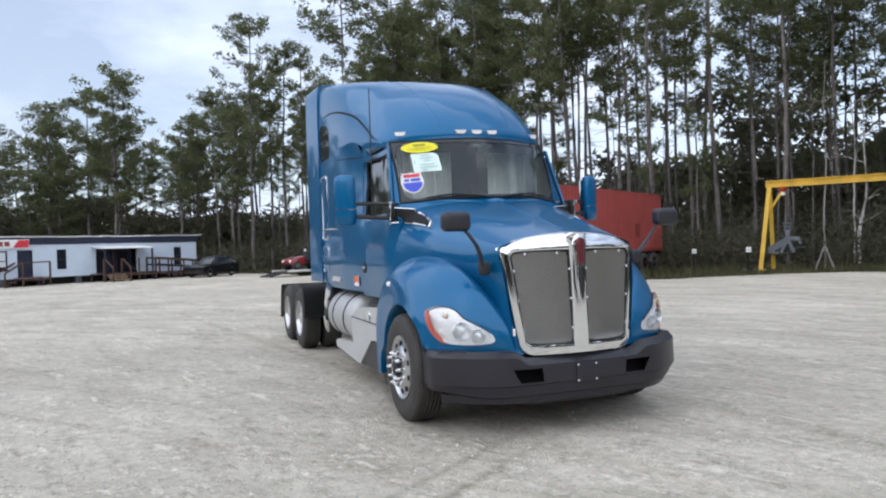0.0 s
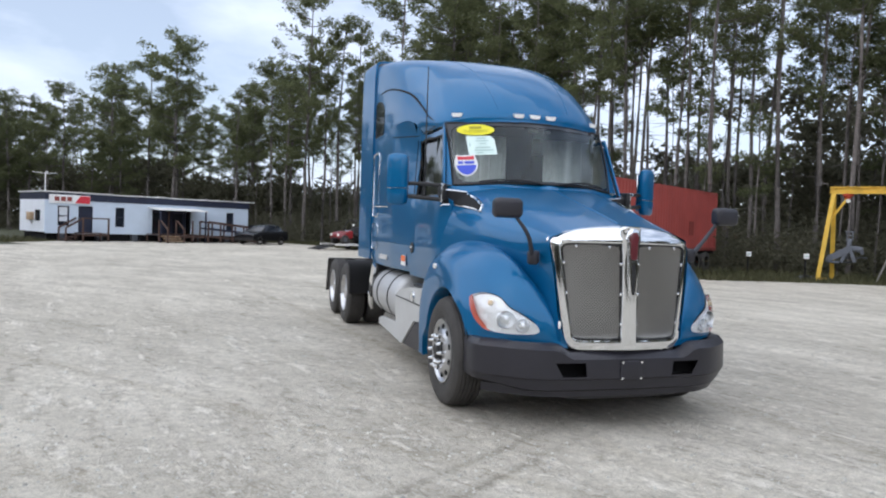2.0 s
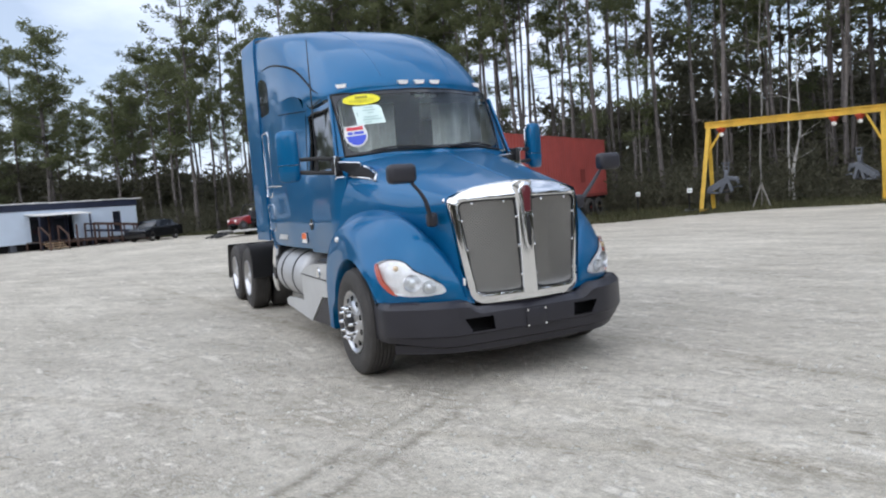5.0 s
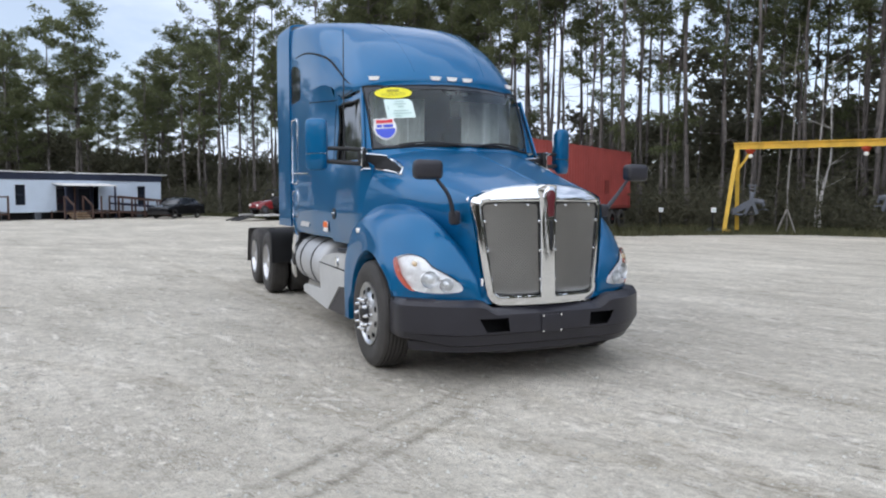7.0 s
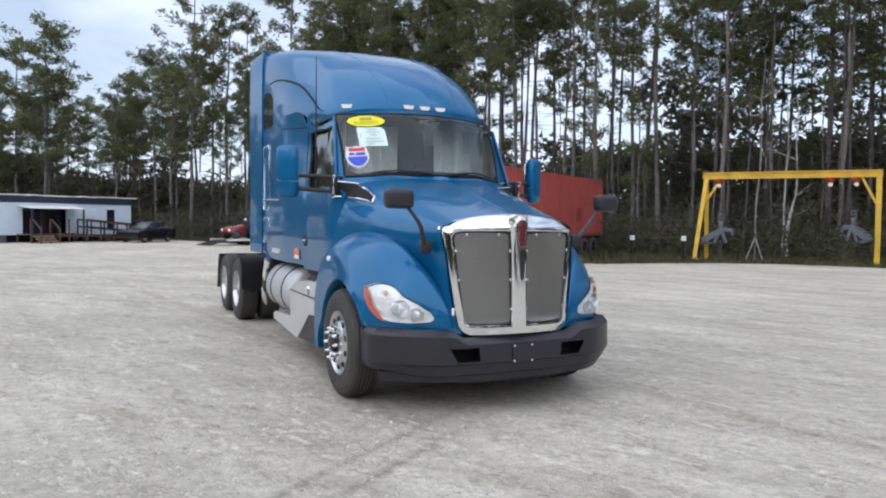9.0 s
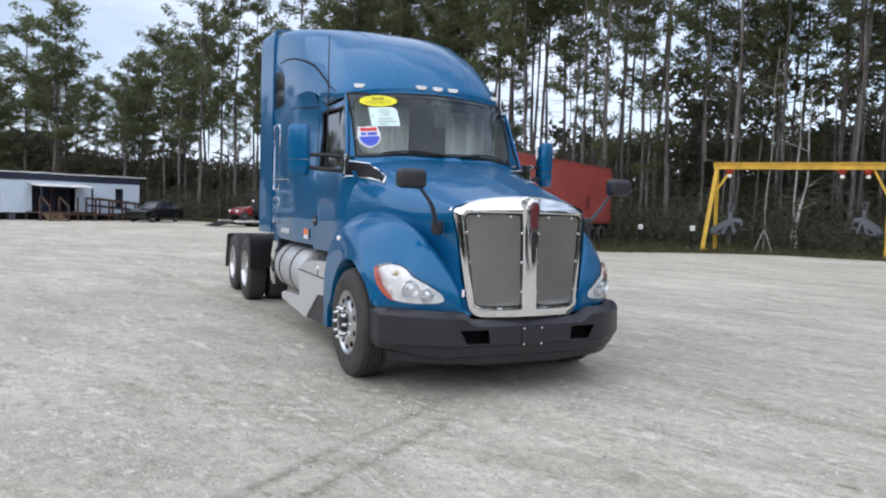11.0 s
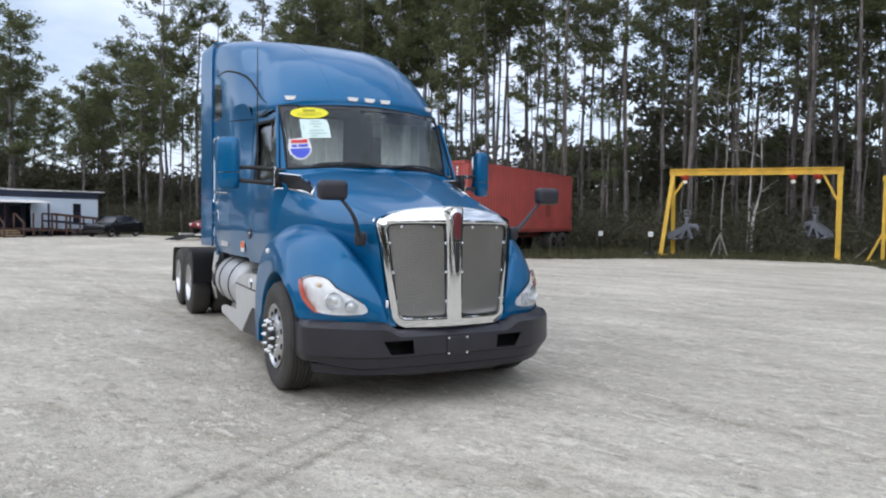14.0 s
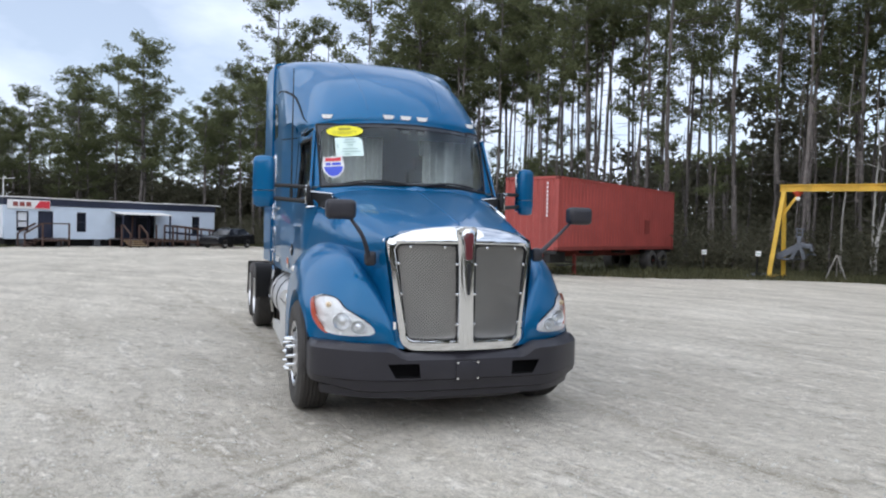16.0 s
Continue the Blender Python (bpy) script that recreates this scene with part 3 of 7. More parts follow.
rings = [(ring_outline(0.675, 0.550, 1.625, 0.685, 0.095, 0.05, 0.13), 0.16), (ring_outline(0.675, 0.550, 1.625, 0.685, 0.095, 0.05, 0.13), 0.055),
         (ring_outline(0.660, 0.538, 1.615, 0.695, 0.085, 0.05, 0.125), 0.028), (ring_outline(0.620, 0.510, 1.585, 0.728, 0.025, 0.05, 0.10), -0.022),
         (ring_outline(0.592, 0.498, 1.565, 0.764, 0.006, 0.06, 0.07), -0.016), (ring_outline(0.582, 0.492, 1.557, 0.773, 0.004, 0.06, 0.065), 0.03)]
bm = bmesh.new()


def band_depth(ring, off, z):
    """How far a ring of the surround stands back: the outer rings lean back along the top edge only."""
    lean = min(1.0, max(0.0, (z - 1.42) / 0.14))
    return -0.012 + (off + 0.012) * lean if ring in (1, 2) else off


vs = [[bm.verts.new((x, grille_y(x, z) + band_depth(k, off, z), z)) for x, z in o] for k, (o, off) in enumerate(rings)]
for a, b in zip(vs, vs[1:]):
    for k in range(len(a)):
        bm.faces.new((a[k], a[(k + 1) % len(a)], b[(k + 1) % len(a)], b[k]))
surround = part("grille_surround", bm, CHROME, truck, "bright chrome grille surround", angle=50)
bm = bmesh.new()
bar_rows = []
for z, w in ((0.74, 0.080), (0.95, 0.074), (1.2, 0.073), (1.45, 0.076), (1.58, 0.088), (1.68, 0.100), (1.715, 0.07)):
    y0 = grille_y(0, z)
    bar_rows.append([(-w, y0 + 0.04, z), (-w * 0.9, y0 - 0.02, z), (-w * 0.55, y0 - 0.042, z), (0, y0 - 0.048, z),
                     (w * 0.55, y0 - 0.042, z), (w * 0.9, y0 - 0.02, z), (w, y0 + 0.04, z)])
bar_rows.append([(p[0] * 0.8, 0.06, 1.712) for p in bar_rows[-1]])
sheet(bm, smooth_grid(bar_rows, 4, 2))
part("grille_centre_bar", bm, CHROME, truck, angle=60)
# chrome spear on the bar: a red enamel field above, a painted dark reflection below
def on_bar(outline, off):
    """A raised plate on the centre bar within an outline of (half width, z), its rim rounded back."""
    line = [(-w, z) for w, z in outline] + [(w, z) for w, z in outline[::-1]]
    bm = bmesh.new()
    vs = [[bm.verts.new((x * k, grille_y(0, z) - d, zc + (z - zc) * kz)) for x, z in line] for k, kz, d, zc in
          ((1.0, 1.0, 0.036, sum(z for _, z in outline) / len(outline)), (0.97, 0.995, off, sum(z for _, z in outline) / len(outline)), (0.72, 0.975, off + 0.006, sum(z for _, z in outline) / len(outline)))]
    for a, b in zip(vs, vs[1:]):
        for k in range(len(a)):
            bm.faces.new((a[k], a[(k + 1) % len(a)], b[(k + 1) % len(b)], b[k]))
    bm.faces.new(vs[-1])
    return bm


spear = part("badge_mount", on_bar([(0.034, 1.695), (0.058, 1.672), (0.066, 1.62), (0.052, 1.55), (0.046, 1.46), (0.044, 1.30), (0.034, 1.18), (0.018, 1.10)], 0.062), CHROME, truck, "chrome spear that carries the badge", angle=30)
part("badge", on_bar([(0.024, 1.668), (0.040, 1.650), (0.045, 1.61), (0.034, 1.56), (0.036, 1.52), (0.033, 1.455), (0.020, 1.438)], 0.070), BADGE, spear, "dark red enamel maker's badge", angle=30)
part("badge_reflection", on_bar([(0.014, 1.41), (0.019, 1.36), (0.016, 1.24), (0.010, 1.15)], 0.069), BLACK, spear, angle=30)
part("tow_pin_cap", boxed((0.022, 0.02, 0.065), (-0.588, grille_y(0.588, 0.885) - 0.016, 0.885), 0.008), LAMPWHITE, truck, "small pale oblong cap on the surround")

# woven steel mesh in the two grille openings
def panel_edges(z, s):
    f = (z - 0.775) / 0.782
    d = max(0.0, min(z - 0.775, 1.557 - z, 0.05))
    cut = 0.05 - math.sqrt(max(0.0, 0.05 ** 2 - (0.05 - d) ** 2))
    a, b = 0.074 + 0.012 * f + 0.6 * cut, 0.492 + 0.088 * f - cut
    return (a, b) if s > 0 else (-b, -a)


for s in (-1, 1):
    verts, faces = [], []
    for way in (-1, 1):
        c = -1.6
        while c < 3.2:
            c += 0.0280
            line = []
            for k in range(120):
                z = 0.778 + 0.777 * k / 119
                x = way * (z - 0.757) + c - 0.8
                lo, hi = panel_edges(z, s)
                if lo <= x <= hi:
                    line.append((x, z))
            if len(line) < 3:
                continue
            line = line[::4] + [line[-1]]
            for j, (x, z) in enumerate(line):
                wave = 0.004 * way
                w = 0.0060
                y = grille_y(x, z) + 0.008 + wave
                verts += [(x - w * 0.7, y, z + way * w * 0.7), (x, y - 0.005, z), (x + w * 0.7, y, z - way * w * 0.7)]
                if j:
                    q = len(verts)
                    faces += [(q - 6, q - 5, q - 2, q - 3), (q - 5, q - 4, q - 1, q - 2)]
    raw_part("grille_mesh", verts, faces, STEEL, truck, "woven stainless steel grille mesh", smooth=False)
    bm = bmesh.new()
    rim = []
    for z in 1.166 - 0.386 * np.cos(np.linspace(0, math.pi, 16)):
        rim.append((panel_edges(z, s)[0], z))
    for z in 1.166 + 0.386 * np.cos(np.linspace(0, math.pi, 16)):
        rim.append((panel_edges(z, s)[1], z))
    tube(bm, [(x, grille_y(x, z) + 0.004, z) for x, z in rim + rim[:1]], 0.008, 6)
    part("mesh_frame", bm, BLACK, truck)
    for e, z in [(e, z) for z in (0.90, 1.15, 1.40) for e in panel_edges(z, s)] + [(e, 1.540) for e in np.linspace(*panel_edges(1.545, s), 6)[1::3]]:
        part("mesh_clip", boxed((0.024, 0.018, 0.024), (e, grille_y(e, z) - 0.006, z), 0.006), CHROME, truck)
bm = bmesh.new()
sheet(bm, [[(x, grille_y(x, z) + 0.085, z) for x in np.linspace(-0.63, 0.63, 9)] for z in (0.70, 1.6)])
part("radiator", bm, RADIATOR, truck)

# bumper
def bumper_y(x):
    ax = abs(x)
    return -0.185 + 0.06 * ax * ax + 0.30 * max(0.0, ax - 0.72) ** 1.6 / 0.5 ** 1.6


def bumper_top(x):
    t = min(1.0, max(0.0, (abs(x) - 0.50) / 0.14))
    return 0.672 + 0.073 * t * t * (3 - 2 * t)


xs = [0, 0.06, 0.12, 0.2, 0.3, 0.40, 0.45, 0.50, 0.55, 0.60, 0.66, 0.72, 0.8, 0.88, 0.96, 1.03, 1.09, 1.14, 1.18, 1.21]
plan = [(x, bumper_y(x)) for x in xs] + [(1.232, 0.235), (1.242, 0.28), (1.245, 0.36), (1.24, 0.47)]
cols = []
for x, y in plan:
    top = bumper_top(x)
    low = 0.365 + 0.055 * max(0.0, x - 0.9) / 0.34
    k = 1.0 if x < 1.2 else 0.35
    cols.append([(x - 0.06 * (x > 1.0), y + 0.10, top - 0.002), (x - 0.03 * (x > 1), y + 0.066 * k, top - 0.004), (x - 0.008, y + 0.020 * k, top - 0.036), (x, y - 0.014 * k, top - 0.052),
                 (x, y - 0.016 * k, 0.592), (x, y - 0.022 * k, 0.478), (x, y - 0.020 * k, 0.462), (x - 0.004, y + 0.000 * k, 0.450), (x - 0.010, y + 0.018 * k, low),
                 (x - 0.016, y + 0.040 * k, low - 0.012), (x - 0.034, y + 0.10, low - 0.015)])
bm = bmesh.new()
def fog_hole(i, k):
    return 5 <= i <= 9 and k == 4
for s in (-1, 1):
    g = [[(p[0] + (0.10 * (p[2] - 0.475) if 5 <= i <= 10 and 3 <= k <= 6 else 0) - (0.055 if (i, k) == (10, 5) else 0.03 if (i, k) == (9, 5) else 0), p[1], p[2]) for k, p in enumerate(c)] for i, c in enumerate(cols)]
    sheet(bm, g, s, skip=fog_hole)
bmesh.ops.remove_doubles(bm, verts=bm.verts, dist=0.0005)
bumper = part("bumper", bm, PLASTIC, truck, "matt black plastic front bumper", angle=32)
for s in (-1, 1):
    bm = bmesh.new()
    box(bm, (0.40, 0.13, 0.16), (0.545 * s, -0.085, 0.532))
    bmesh.ops.delete(bm, geom=[f for f in bm.faces if f.calc_center_median().y < -0.14], context="FACES")
    part("fog_lamp_recess", bm, DARK, bumper)
bm = bmesh.new()
vc = [[(x * 0.96, y + 0.05, 0.375), (x * 0.95, y + 0.06, 0.30), (x * 0.92, y + 0.12, 0.265 + 0.11 * max(0, x - 0.5) / 0.6)] for x, y in plan[:-4]]
sheet(bm, vc)
sheet(bm, vc, -1)
part("air_dam", bm, PLASTIC, truck, angle=30)
bm = bmesh.new()
box(bm, (0.20, 0.012, 0.155), (0, -0.209, 0.525), 0.004)
part("plate_bracket", bm, PLASTIC, truck)
for x in (-0.088, 0.088):
    for z in (0.595, 0.462):
        part("bracket_bolt", cyl(bmesh.new(), 0.010, 0.010, (x, -0.212, z), (x, -0.224, z), 10), CHROME, truck)

# headlights: shapes laid on the fender's front
bm_f = bmesh.new()
sheet(bm_f, fender_grid)
bm_f.normal_update()
fender_tree = BVHTree.FromBMesh(bm_f)
bm_f.free()


def on_fender(x, z, off):
    hit = fender_tree.ray_cast(Vector((x, -1.0, z)), Vector((0, 1, 0)))
    if hit[0] is None:
        hit = fender_tree.find_nearest(Vector((x, 0.3, z)))
    n = hit[1]
    if n.y > 0:
        n = -n
    p = hit[0] + n * off
    return (p.x, p.y, p.z)


def patch(outline, s, off, edge_off, rings=6, bulge=0.0):
    """A curved panel on the fender's face within an outline of (x, z), with its rim turned down to the paint."""
    bm = bmesh.new()
    cx, cz = sum(p[0] for p in outline) / len(outline), sum(p[1] for p in outline) / len(outline)
    grid = []
    for j in range(1, rings + 1):
        f = j / rings
        row = [on_fender(cx + (x - cx) * f, cz + (z - cz) * f, off + bulge * (1 - f * f)) for x, z in outline]
        grid.append(row + row[:1])
    row = [on_fender(x, z, edge_off) for x, z in outline]
    grid.append(row + row[:1])
    v = sheet(bm, grid, s)
    c = bm.verts.new([a * b for a, b in zip(on_fender(cx, cz, off + bulge), (s, 1, 1))])
    for k in range(len(v[0]) - 1):
        bm.faces.new((v[0][k], v[0][k + 1], c))
    bmesh.ops.remove_doubles(bm, verts=bm.verts, dist=0.0004)
    return bm


lamp_line = [p[:2] for p in catmull([(0.77, 0.800, 0), (0.735, 0.825, 0), (0.77, 0.885, 0), (0.87, 0.955, 0), (0.96, 1.01, 0), (1.02, 1.085, 0), (1.10, 1.105, 0), (1.175, 1.065, 0), (1.18, 1.0, 0),
                                   (1.16, 0.91, 0), (1.11, 0.835, 0), (1.05, 0.80, 0), (0.90, 0.792, 0), (0.77, 0.800, 0)], 4)][:-1]
amber_line = [p[:2] for p in catmull([(1.172, 1.075, 0), (1.188, 1.05, 0), (1.193, 0.98, 0), (1.176, 0.90, 0), (1.132, 0.828, 0), (1.085, 0.800, 0), (1.115, 0.843, 0), (1.152, 0.905, 0), (1.172, 0.98, 0), (1.176, 1.04, 0)], 4)][:-1]
for s in (-1, 1):
    light = part("headlight", patch(lamp_line, s, 0.008, 0.002), BEZEL, truck, "clear wrap-around headlight with an amber outer edge")
    bm = bmesh.new()
    tube(bm, [(p[0] * s, p[1], p[2]) for p in (on_fender(x, z, 0.006) for x, z in lamp_line[8:34])], 0.006, 5)
    part("lamp_gasket", bm, GASKET, light)
    part("headlight_lens", patch(lamp_line, s, 0.034, 0.003, bulge=0.012), LENS, light).visible_shadow = False
    part("turn_signal", patch(amber_line, s, 0.030, 0.003), AMBER, light, "amber turn signal edge")
    for cx, cz, r in ((0.865, 0.862, 0.058), (0.985, 0.905, 0.075)):
        bm = bmesh.new()
        c = Vector(on_fender(cx, cz, 0.022))
        ringsv = []
        for rr, dy in ((r, 0.0), (r * 0.93, -0.012), (r * 0.7, 0.004), (r * 0.42, 0.016), (r * 0.40, -0.006), (0.004, -0.012)):
            ringsv.append([bm.verts.new(((c.x + rr * math.cos(2 * math.pi * k / 24)) * s, c.y + dy + 0.5 * rr * math.cos(2 * math.pi * k / 24) * 0.8, c.z + rr * math.sin(2 * math.pi * k / 24))) for k in range(24)])
        for a, b in zip(ringsv, ringsv[1:]):
            for k in range(24):
                bm.faces.new((a[k], a[(k + 1) % 24], b[(k + 1) % 24], b[k]))
        part("headlight_bowl", bm, BULB, light)
    bm = bmesh.new()
    c = on_fender(1.075, 1.03, 0.02)
    got = bmesh.ops.create_uvsphere(bm, u_segments=12, v_segments=8, radius=0.024)
    bmesh.ops.translate(bm, vec=(c[0] * s, c[1], c[2]), verts=got["verts"])
    part("turn_bulb", bm, AMBERCLEAR, light)

# roof and visor
roof_front = [
    [(0, 1.90, 2.835), (0.30, 1.925, 2.835), (0.60, 2.02, 2.825), (0.80, 2.13, 2.815), (0.92, 2.24, 2.80), (1.0, 2.42, 2.775), (1.03, 2.78, 2.75)],
    [(0, 1.93, 2.96), (0.31, 1.955, 2.955), (0.62, 2.05, 2.935), (0.82, 2.16, 2.90), (0.94, 2.28, 2.865), (1.025, 2.45, 2.83), (1.055, 2.82, 2.79)],
    [(0, 2.16, 3.22), (0.33, 2.18, 3.205), (0.65, 2.27, 3.155), (0.855, 2.37, 3.075), (0.975, 2.46, 2.99), (1.05, 2.6, 2.92), (1.085, 2.9, 2.85)],
    [(0, 2.56, 3.50), (0.35, 2.58, 3.48), (0.68, 2.65, 3.41), (0.88, 2.72, 3.31), (1.0, 2.8, 3.18), (1.07, 2.9, 3.05), (1.11, 3.05, 2.92)],
]
roof_rear = [
    [(0, 3.1, 3.715), (0.36, 3.1, 3.70), (0.70, 3.13, 3.63), (0.90, 3.16, 3.53), (1.03, 3.2, 3.37), (1.095, 3.25, 3.18), (1.13, 3.3, 2.97)],
    [(0, 3.7, 3.87), (0.39, 3.7, 3.865), (0.79, 3.7, 3.83), (1.0, 3.7, 3.76), (1.10, 3.7, 3.61), (1.143, 3.7, 3.34), (1.155, 3.7, 2.98)],
    [(0, 4.4, 3.985), (0.42, 4.4, 3.985), (0.85, 4.4, 3.975), (1.06, 4.4, 3.94), (1.14, 4.4, 3.84), (1.165, 4.4, 3.48), (1.17, 4.4, 2.98)],
    [(0, 5.15, 4.05), (0.43, 5.15, 4.05), (0.88, 5.15, 4.045), (1.10, 5.15, 4.025), (1.156, 5.15, 3.95), (1.168, 5.15, 3.55), (1.17, 5.15, 2.98)],
]
roof_grid = smooth_grid(roof_front + roof_rear, 6, 6)
bm = bmesh.new()
sheet(bm, roof_grid)
sheet(bm, roof_grid, -1)
bmesh.ops.remove_doubles(bm, verts=bm.verts, dist=0.0005)
part("roof_fairing", bm, BLUE, truck, "tall rounded blue sleeper roof", angle=60)


for s in (-1, 1):
    bm = bmesh.new()
    tube(bm, [(r[8][0] * s, r[8][1], r[8][2] - 0.001) for r in roof_grid[7:-6]], 0.006, 6)
    part("roof_crease", bm, BLUE, truck)


def roof_edge(y):
    """Height of the roof fairing's lower edge along the flank."""
    return float(np.interp(y, (2.78, 2.82, 2.9, 3.05, 3.3, 3.7), (2.75, 2.79, 2.85, 2.92, 2.97, 2.98)))


def side_x(y, z):
    """Half width of cab and sleeper at a place on the side."""
    base = 1.095 + 0.07 * min(1.0, max(0.0, (y - 2.75) / 1.12))
    cab = 1.0 - min(1.0, max(0.0, (y - 2.98) / 0.90))
    t = min(1.0, max(0.0, (z - 1.80) / 0.28))
    base -= 0.052 * cab * t * t * (3 - 2 * t)
    if z > 2.05:
        base -= 0.070 * cab * (z - 2.05) / 0.7
    if z > 2.4 and y > 2.74:
        ys = (2.74, 2.82, 2.9, 3.05, 3.3, 3.7, 4.4, 6.0)
        xr = float(np.interp(y, ys, (1.03, 1.055, 1.085, 1.11, 1.13, 1.155, 1.17, 1.17)))
        f = min(1.0, ((z - 2.4) / (roof_edge(y) - 2.4)) ** 2)
        base += (xr - base) * f
    if z < 1.25:
        base -= 0.05 * (1.25 - z) / 0.2
    return base


bm_b = bmesh.new()
sheet(bm_b, roof_grid)
sheet(bm_b, [[(min(side_x(y, z), 1.168), y, z) for z in np.linspace(1.1, 3.0, 16)] for y in np.linspace(1.75, 5.15, 30)])
sheet(bm_b, hood_grid)
bm_b.normal_update()
body_tree = BVHTree.FromBMesh(bm_b)
bm_b.free()


def on_side(y, z, off):
    """The place on the truck's right flank at (y, z), lifted off by a little."""
    hit = body_tree.ray_cast(Vector((2.5, y, z)), Vector((-1, 0, 0)))
    p = hit[0] if hit[0] else body_tree.find_nearest(Vector((1.1, y, z)))[0]
    return (p.x + off, p.y, p.z)


for s in (-1, 1):
    # cab side with the window opening
    ys = [1.70, 1.87, 1.93, 2.05, 2.25, 2.45, 2.65, 2.80, 2.93, 2.99, 3.04]
    zs = [1.07, 1.25, 1.45, 1.7, 1.93, 2.0, 2.1, 2.25, 2.4, 2.55, 2.63, 2.68, 2.74]
    lean = lambda y, z: y + (0.30 * max(0.0, z - 2.0) / 0.7) * min(1.0, max(0.0, 2.93 - y) / 1.06) + (0.12 if y < 1.8 and z > 1.95 else 0)
    g = [[(side_x(y, z) - ((0.085 if y < 1.8 else 0.022 if y < 1.9 else 0.006 if y < 1.95 else 0) if z < 1.95 else 0), lean(y, z), z if z < 2.7 or y < 2.74 else max(z, roof_edge(y) + 0.004)) for z in zs] for y in ys]
    bm = bmesh.new()
    sheet(bm, g, s, skip=lambda i, k: 1 <= i <= 7 and 5 <= k <= 10)
    thicken(bm, -0.02 * 1)
    cab_side = part("door", bm, BLUE, truck, "blue cab door with a dark side window", angle=40)
    bm = bmesh.new()
    sheet(bm, [[(side_x(y, z) - 0.022, lean(y, z), z) for z in (1.985, 2.2, 2.4, 2.69)] for y in (1.85, 2.1, 2.5, 2.95)], s)
    part("door_window", bm, SIDEGLASS, cab_side).visible_shadow = False
    bm = bmesh.new()
    rim = [(1.87, 2.0), (2.2, 2.0), (2.93, 2.0), (2.93, 2.35), (2.93, 2.64), (2.90, 2.675), (2.80, 2.685), (2.35, 2.685), (1.97, 2.678), (1.90, 2.64), (1.875, 2.55), (1.87, 2.3), (1.87, 2.0)]
    tube(bm, [((side_x(y, z) + 0.001) * s, lean(y, z), z) for y, z in rim], 0.018, 6)
    part("window_gasket", bm, GASKET, cab_side)
    bm = bmesh.new()
    rim = [(2.985, 1.12), (2.985, 1.9), (2.985, 2.75)]
    tube(bm, [((side_x(y, z) + 0.001) * s, y, z) for y, z in rim], 0.005, 5)
    tube(bm, [((side_x(y, z) + 0.001) * s, y, z) for y, z in ((2.985, 1.14), (2.4, 1.13), (2.0, 1.13))], 0.005, 5)
    part("door_seam", bm, SEAM, cab_side)
    bm = bmesh.new()
    cyl(bm, 0.075, 0.065, ((side_x(2.86, 1.41) - 0.01) * s, 2.86, 1.405), ((side_x(2.86, 1.41) + 0.030) * s, 2.86, 1.405), 24)
    part("door_handle", bm, BLACK, cab_side, "black door handle with a chrome pull")
    bm = bmesh.new()
    box(bm, (0.02, 0.13, 0.026), ((side_x(2.86, 1.41) + 0.034) * s, 2.86, 1.41), 0.008)
    part("handle_pull", bm, CHROME, cab_side)
    # black corner vent with a chrome rim ahead of the door
    flank = lambda y, z, off: (lambda q: (q[0] * s, q[1], q[2]))(on_side(y, z, off))
    upper = catmull([(1.95, 2.09, 0), (1.85, 2.085, 0), (1.70, 2.018, 0), (1.46, 1.958, 0), (1.24, 1.885, 0)], 4)
    lower = catmull([(1.80, 1.885, 0), (1.69, 1.897, 0), (1.37, 1.862, 0), (1.21, 1.832, 0), (1.17, 1.825, 0)], 4)
    bm = bmesh.new()
    rows = []
    for a, b in zip(upper, lower):
        mids = [(a[0] + (b[0] - a[0]) * f, a[1] + (b[1] - a[1]) * f) for f in (0, 0.25, 0.5, 0.75, 1)]
        rows.append([flank(*a[:2], -0.02)] + [flank(*q, 0.012) for q in mids] + [flank(*b[:2], -0.02)])
    sheet(bm, rows)
    vent_part = part("corner_vent", bm, DARK, truck, "black vent with chrome rim beside the hood", angle=40)
    bm = bmesh.new()
    tube(bm, [flank(*p[:2], 0.014) for p in list(upper) + list(lower)[::-1]], 0.009, 6)
    tube(bm, [flank(*p[:2], 0.016) for p in list(upper)[-7:] + list(lower)[::-1][:3]], 0.016, 6)
    part("vent_rim", bm, CHROME, vent_part)
    # sleeper side
    ys = [3.04, 3.07, 3.10, 3.15, 3.22, 3.3, 3.5, 3.7, 3.84, 3.90, 4.0, 4.4, 4.8, 5.15]
    zs = [1.10, 1.2, 1.35, 1.6, 1.9, 2.2, 2.5, 2.75, 2.9, 3.0]
    g = []
    for y in ys:
        top = roof_edge(y) + 0.004
        col = [z if z < 2.4 else 2.4 + (z - 2.4) / 0.6 * (top - 2.4) for z in zs]
        g.append([(min(side_x(y, z), 1.1695), y, z) for z in col])
    bm = bmesh.new()
    sheet(bm, g, s)
    part("sleeper_side", bm, BLUE, truck, "blue sleeper side wall")
    # chrome-lined lockers and window on the sleeper
    for (y0, y1, z0, z1) in ((4.72, 5.10, 1.79, 2.70), (4.72, 5.10, 1.31, 1.68)):
        bm = bmesh.new()
        r = 0.05
        line = []
        for cy, cz, a0 in ((y1 - r, z1 - r, 0), (y0 + r, z1 - r, 90), (y0 + r, z0 + r, 180), (y1 - r, z0 + r, 270)):
            line += [(cy + r * math.cos(radians(a0 + t)), cz + r * math.sin(radians(a0 + t))) for t in (0, 30, 60, 90)]
        line.append(line[0])
        tube(bm, [(1.170 * s, y, z) for y, z in line], 0.011 if z1 > 2 else 0.007, 6)
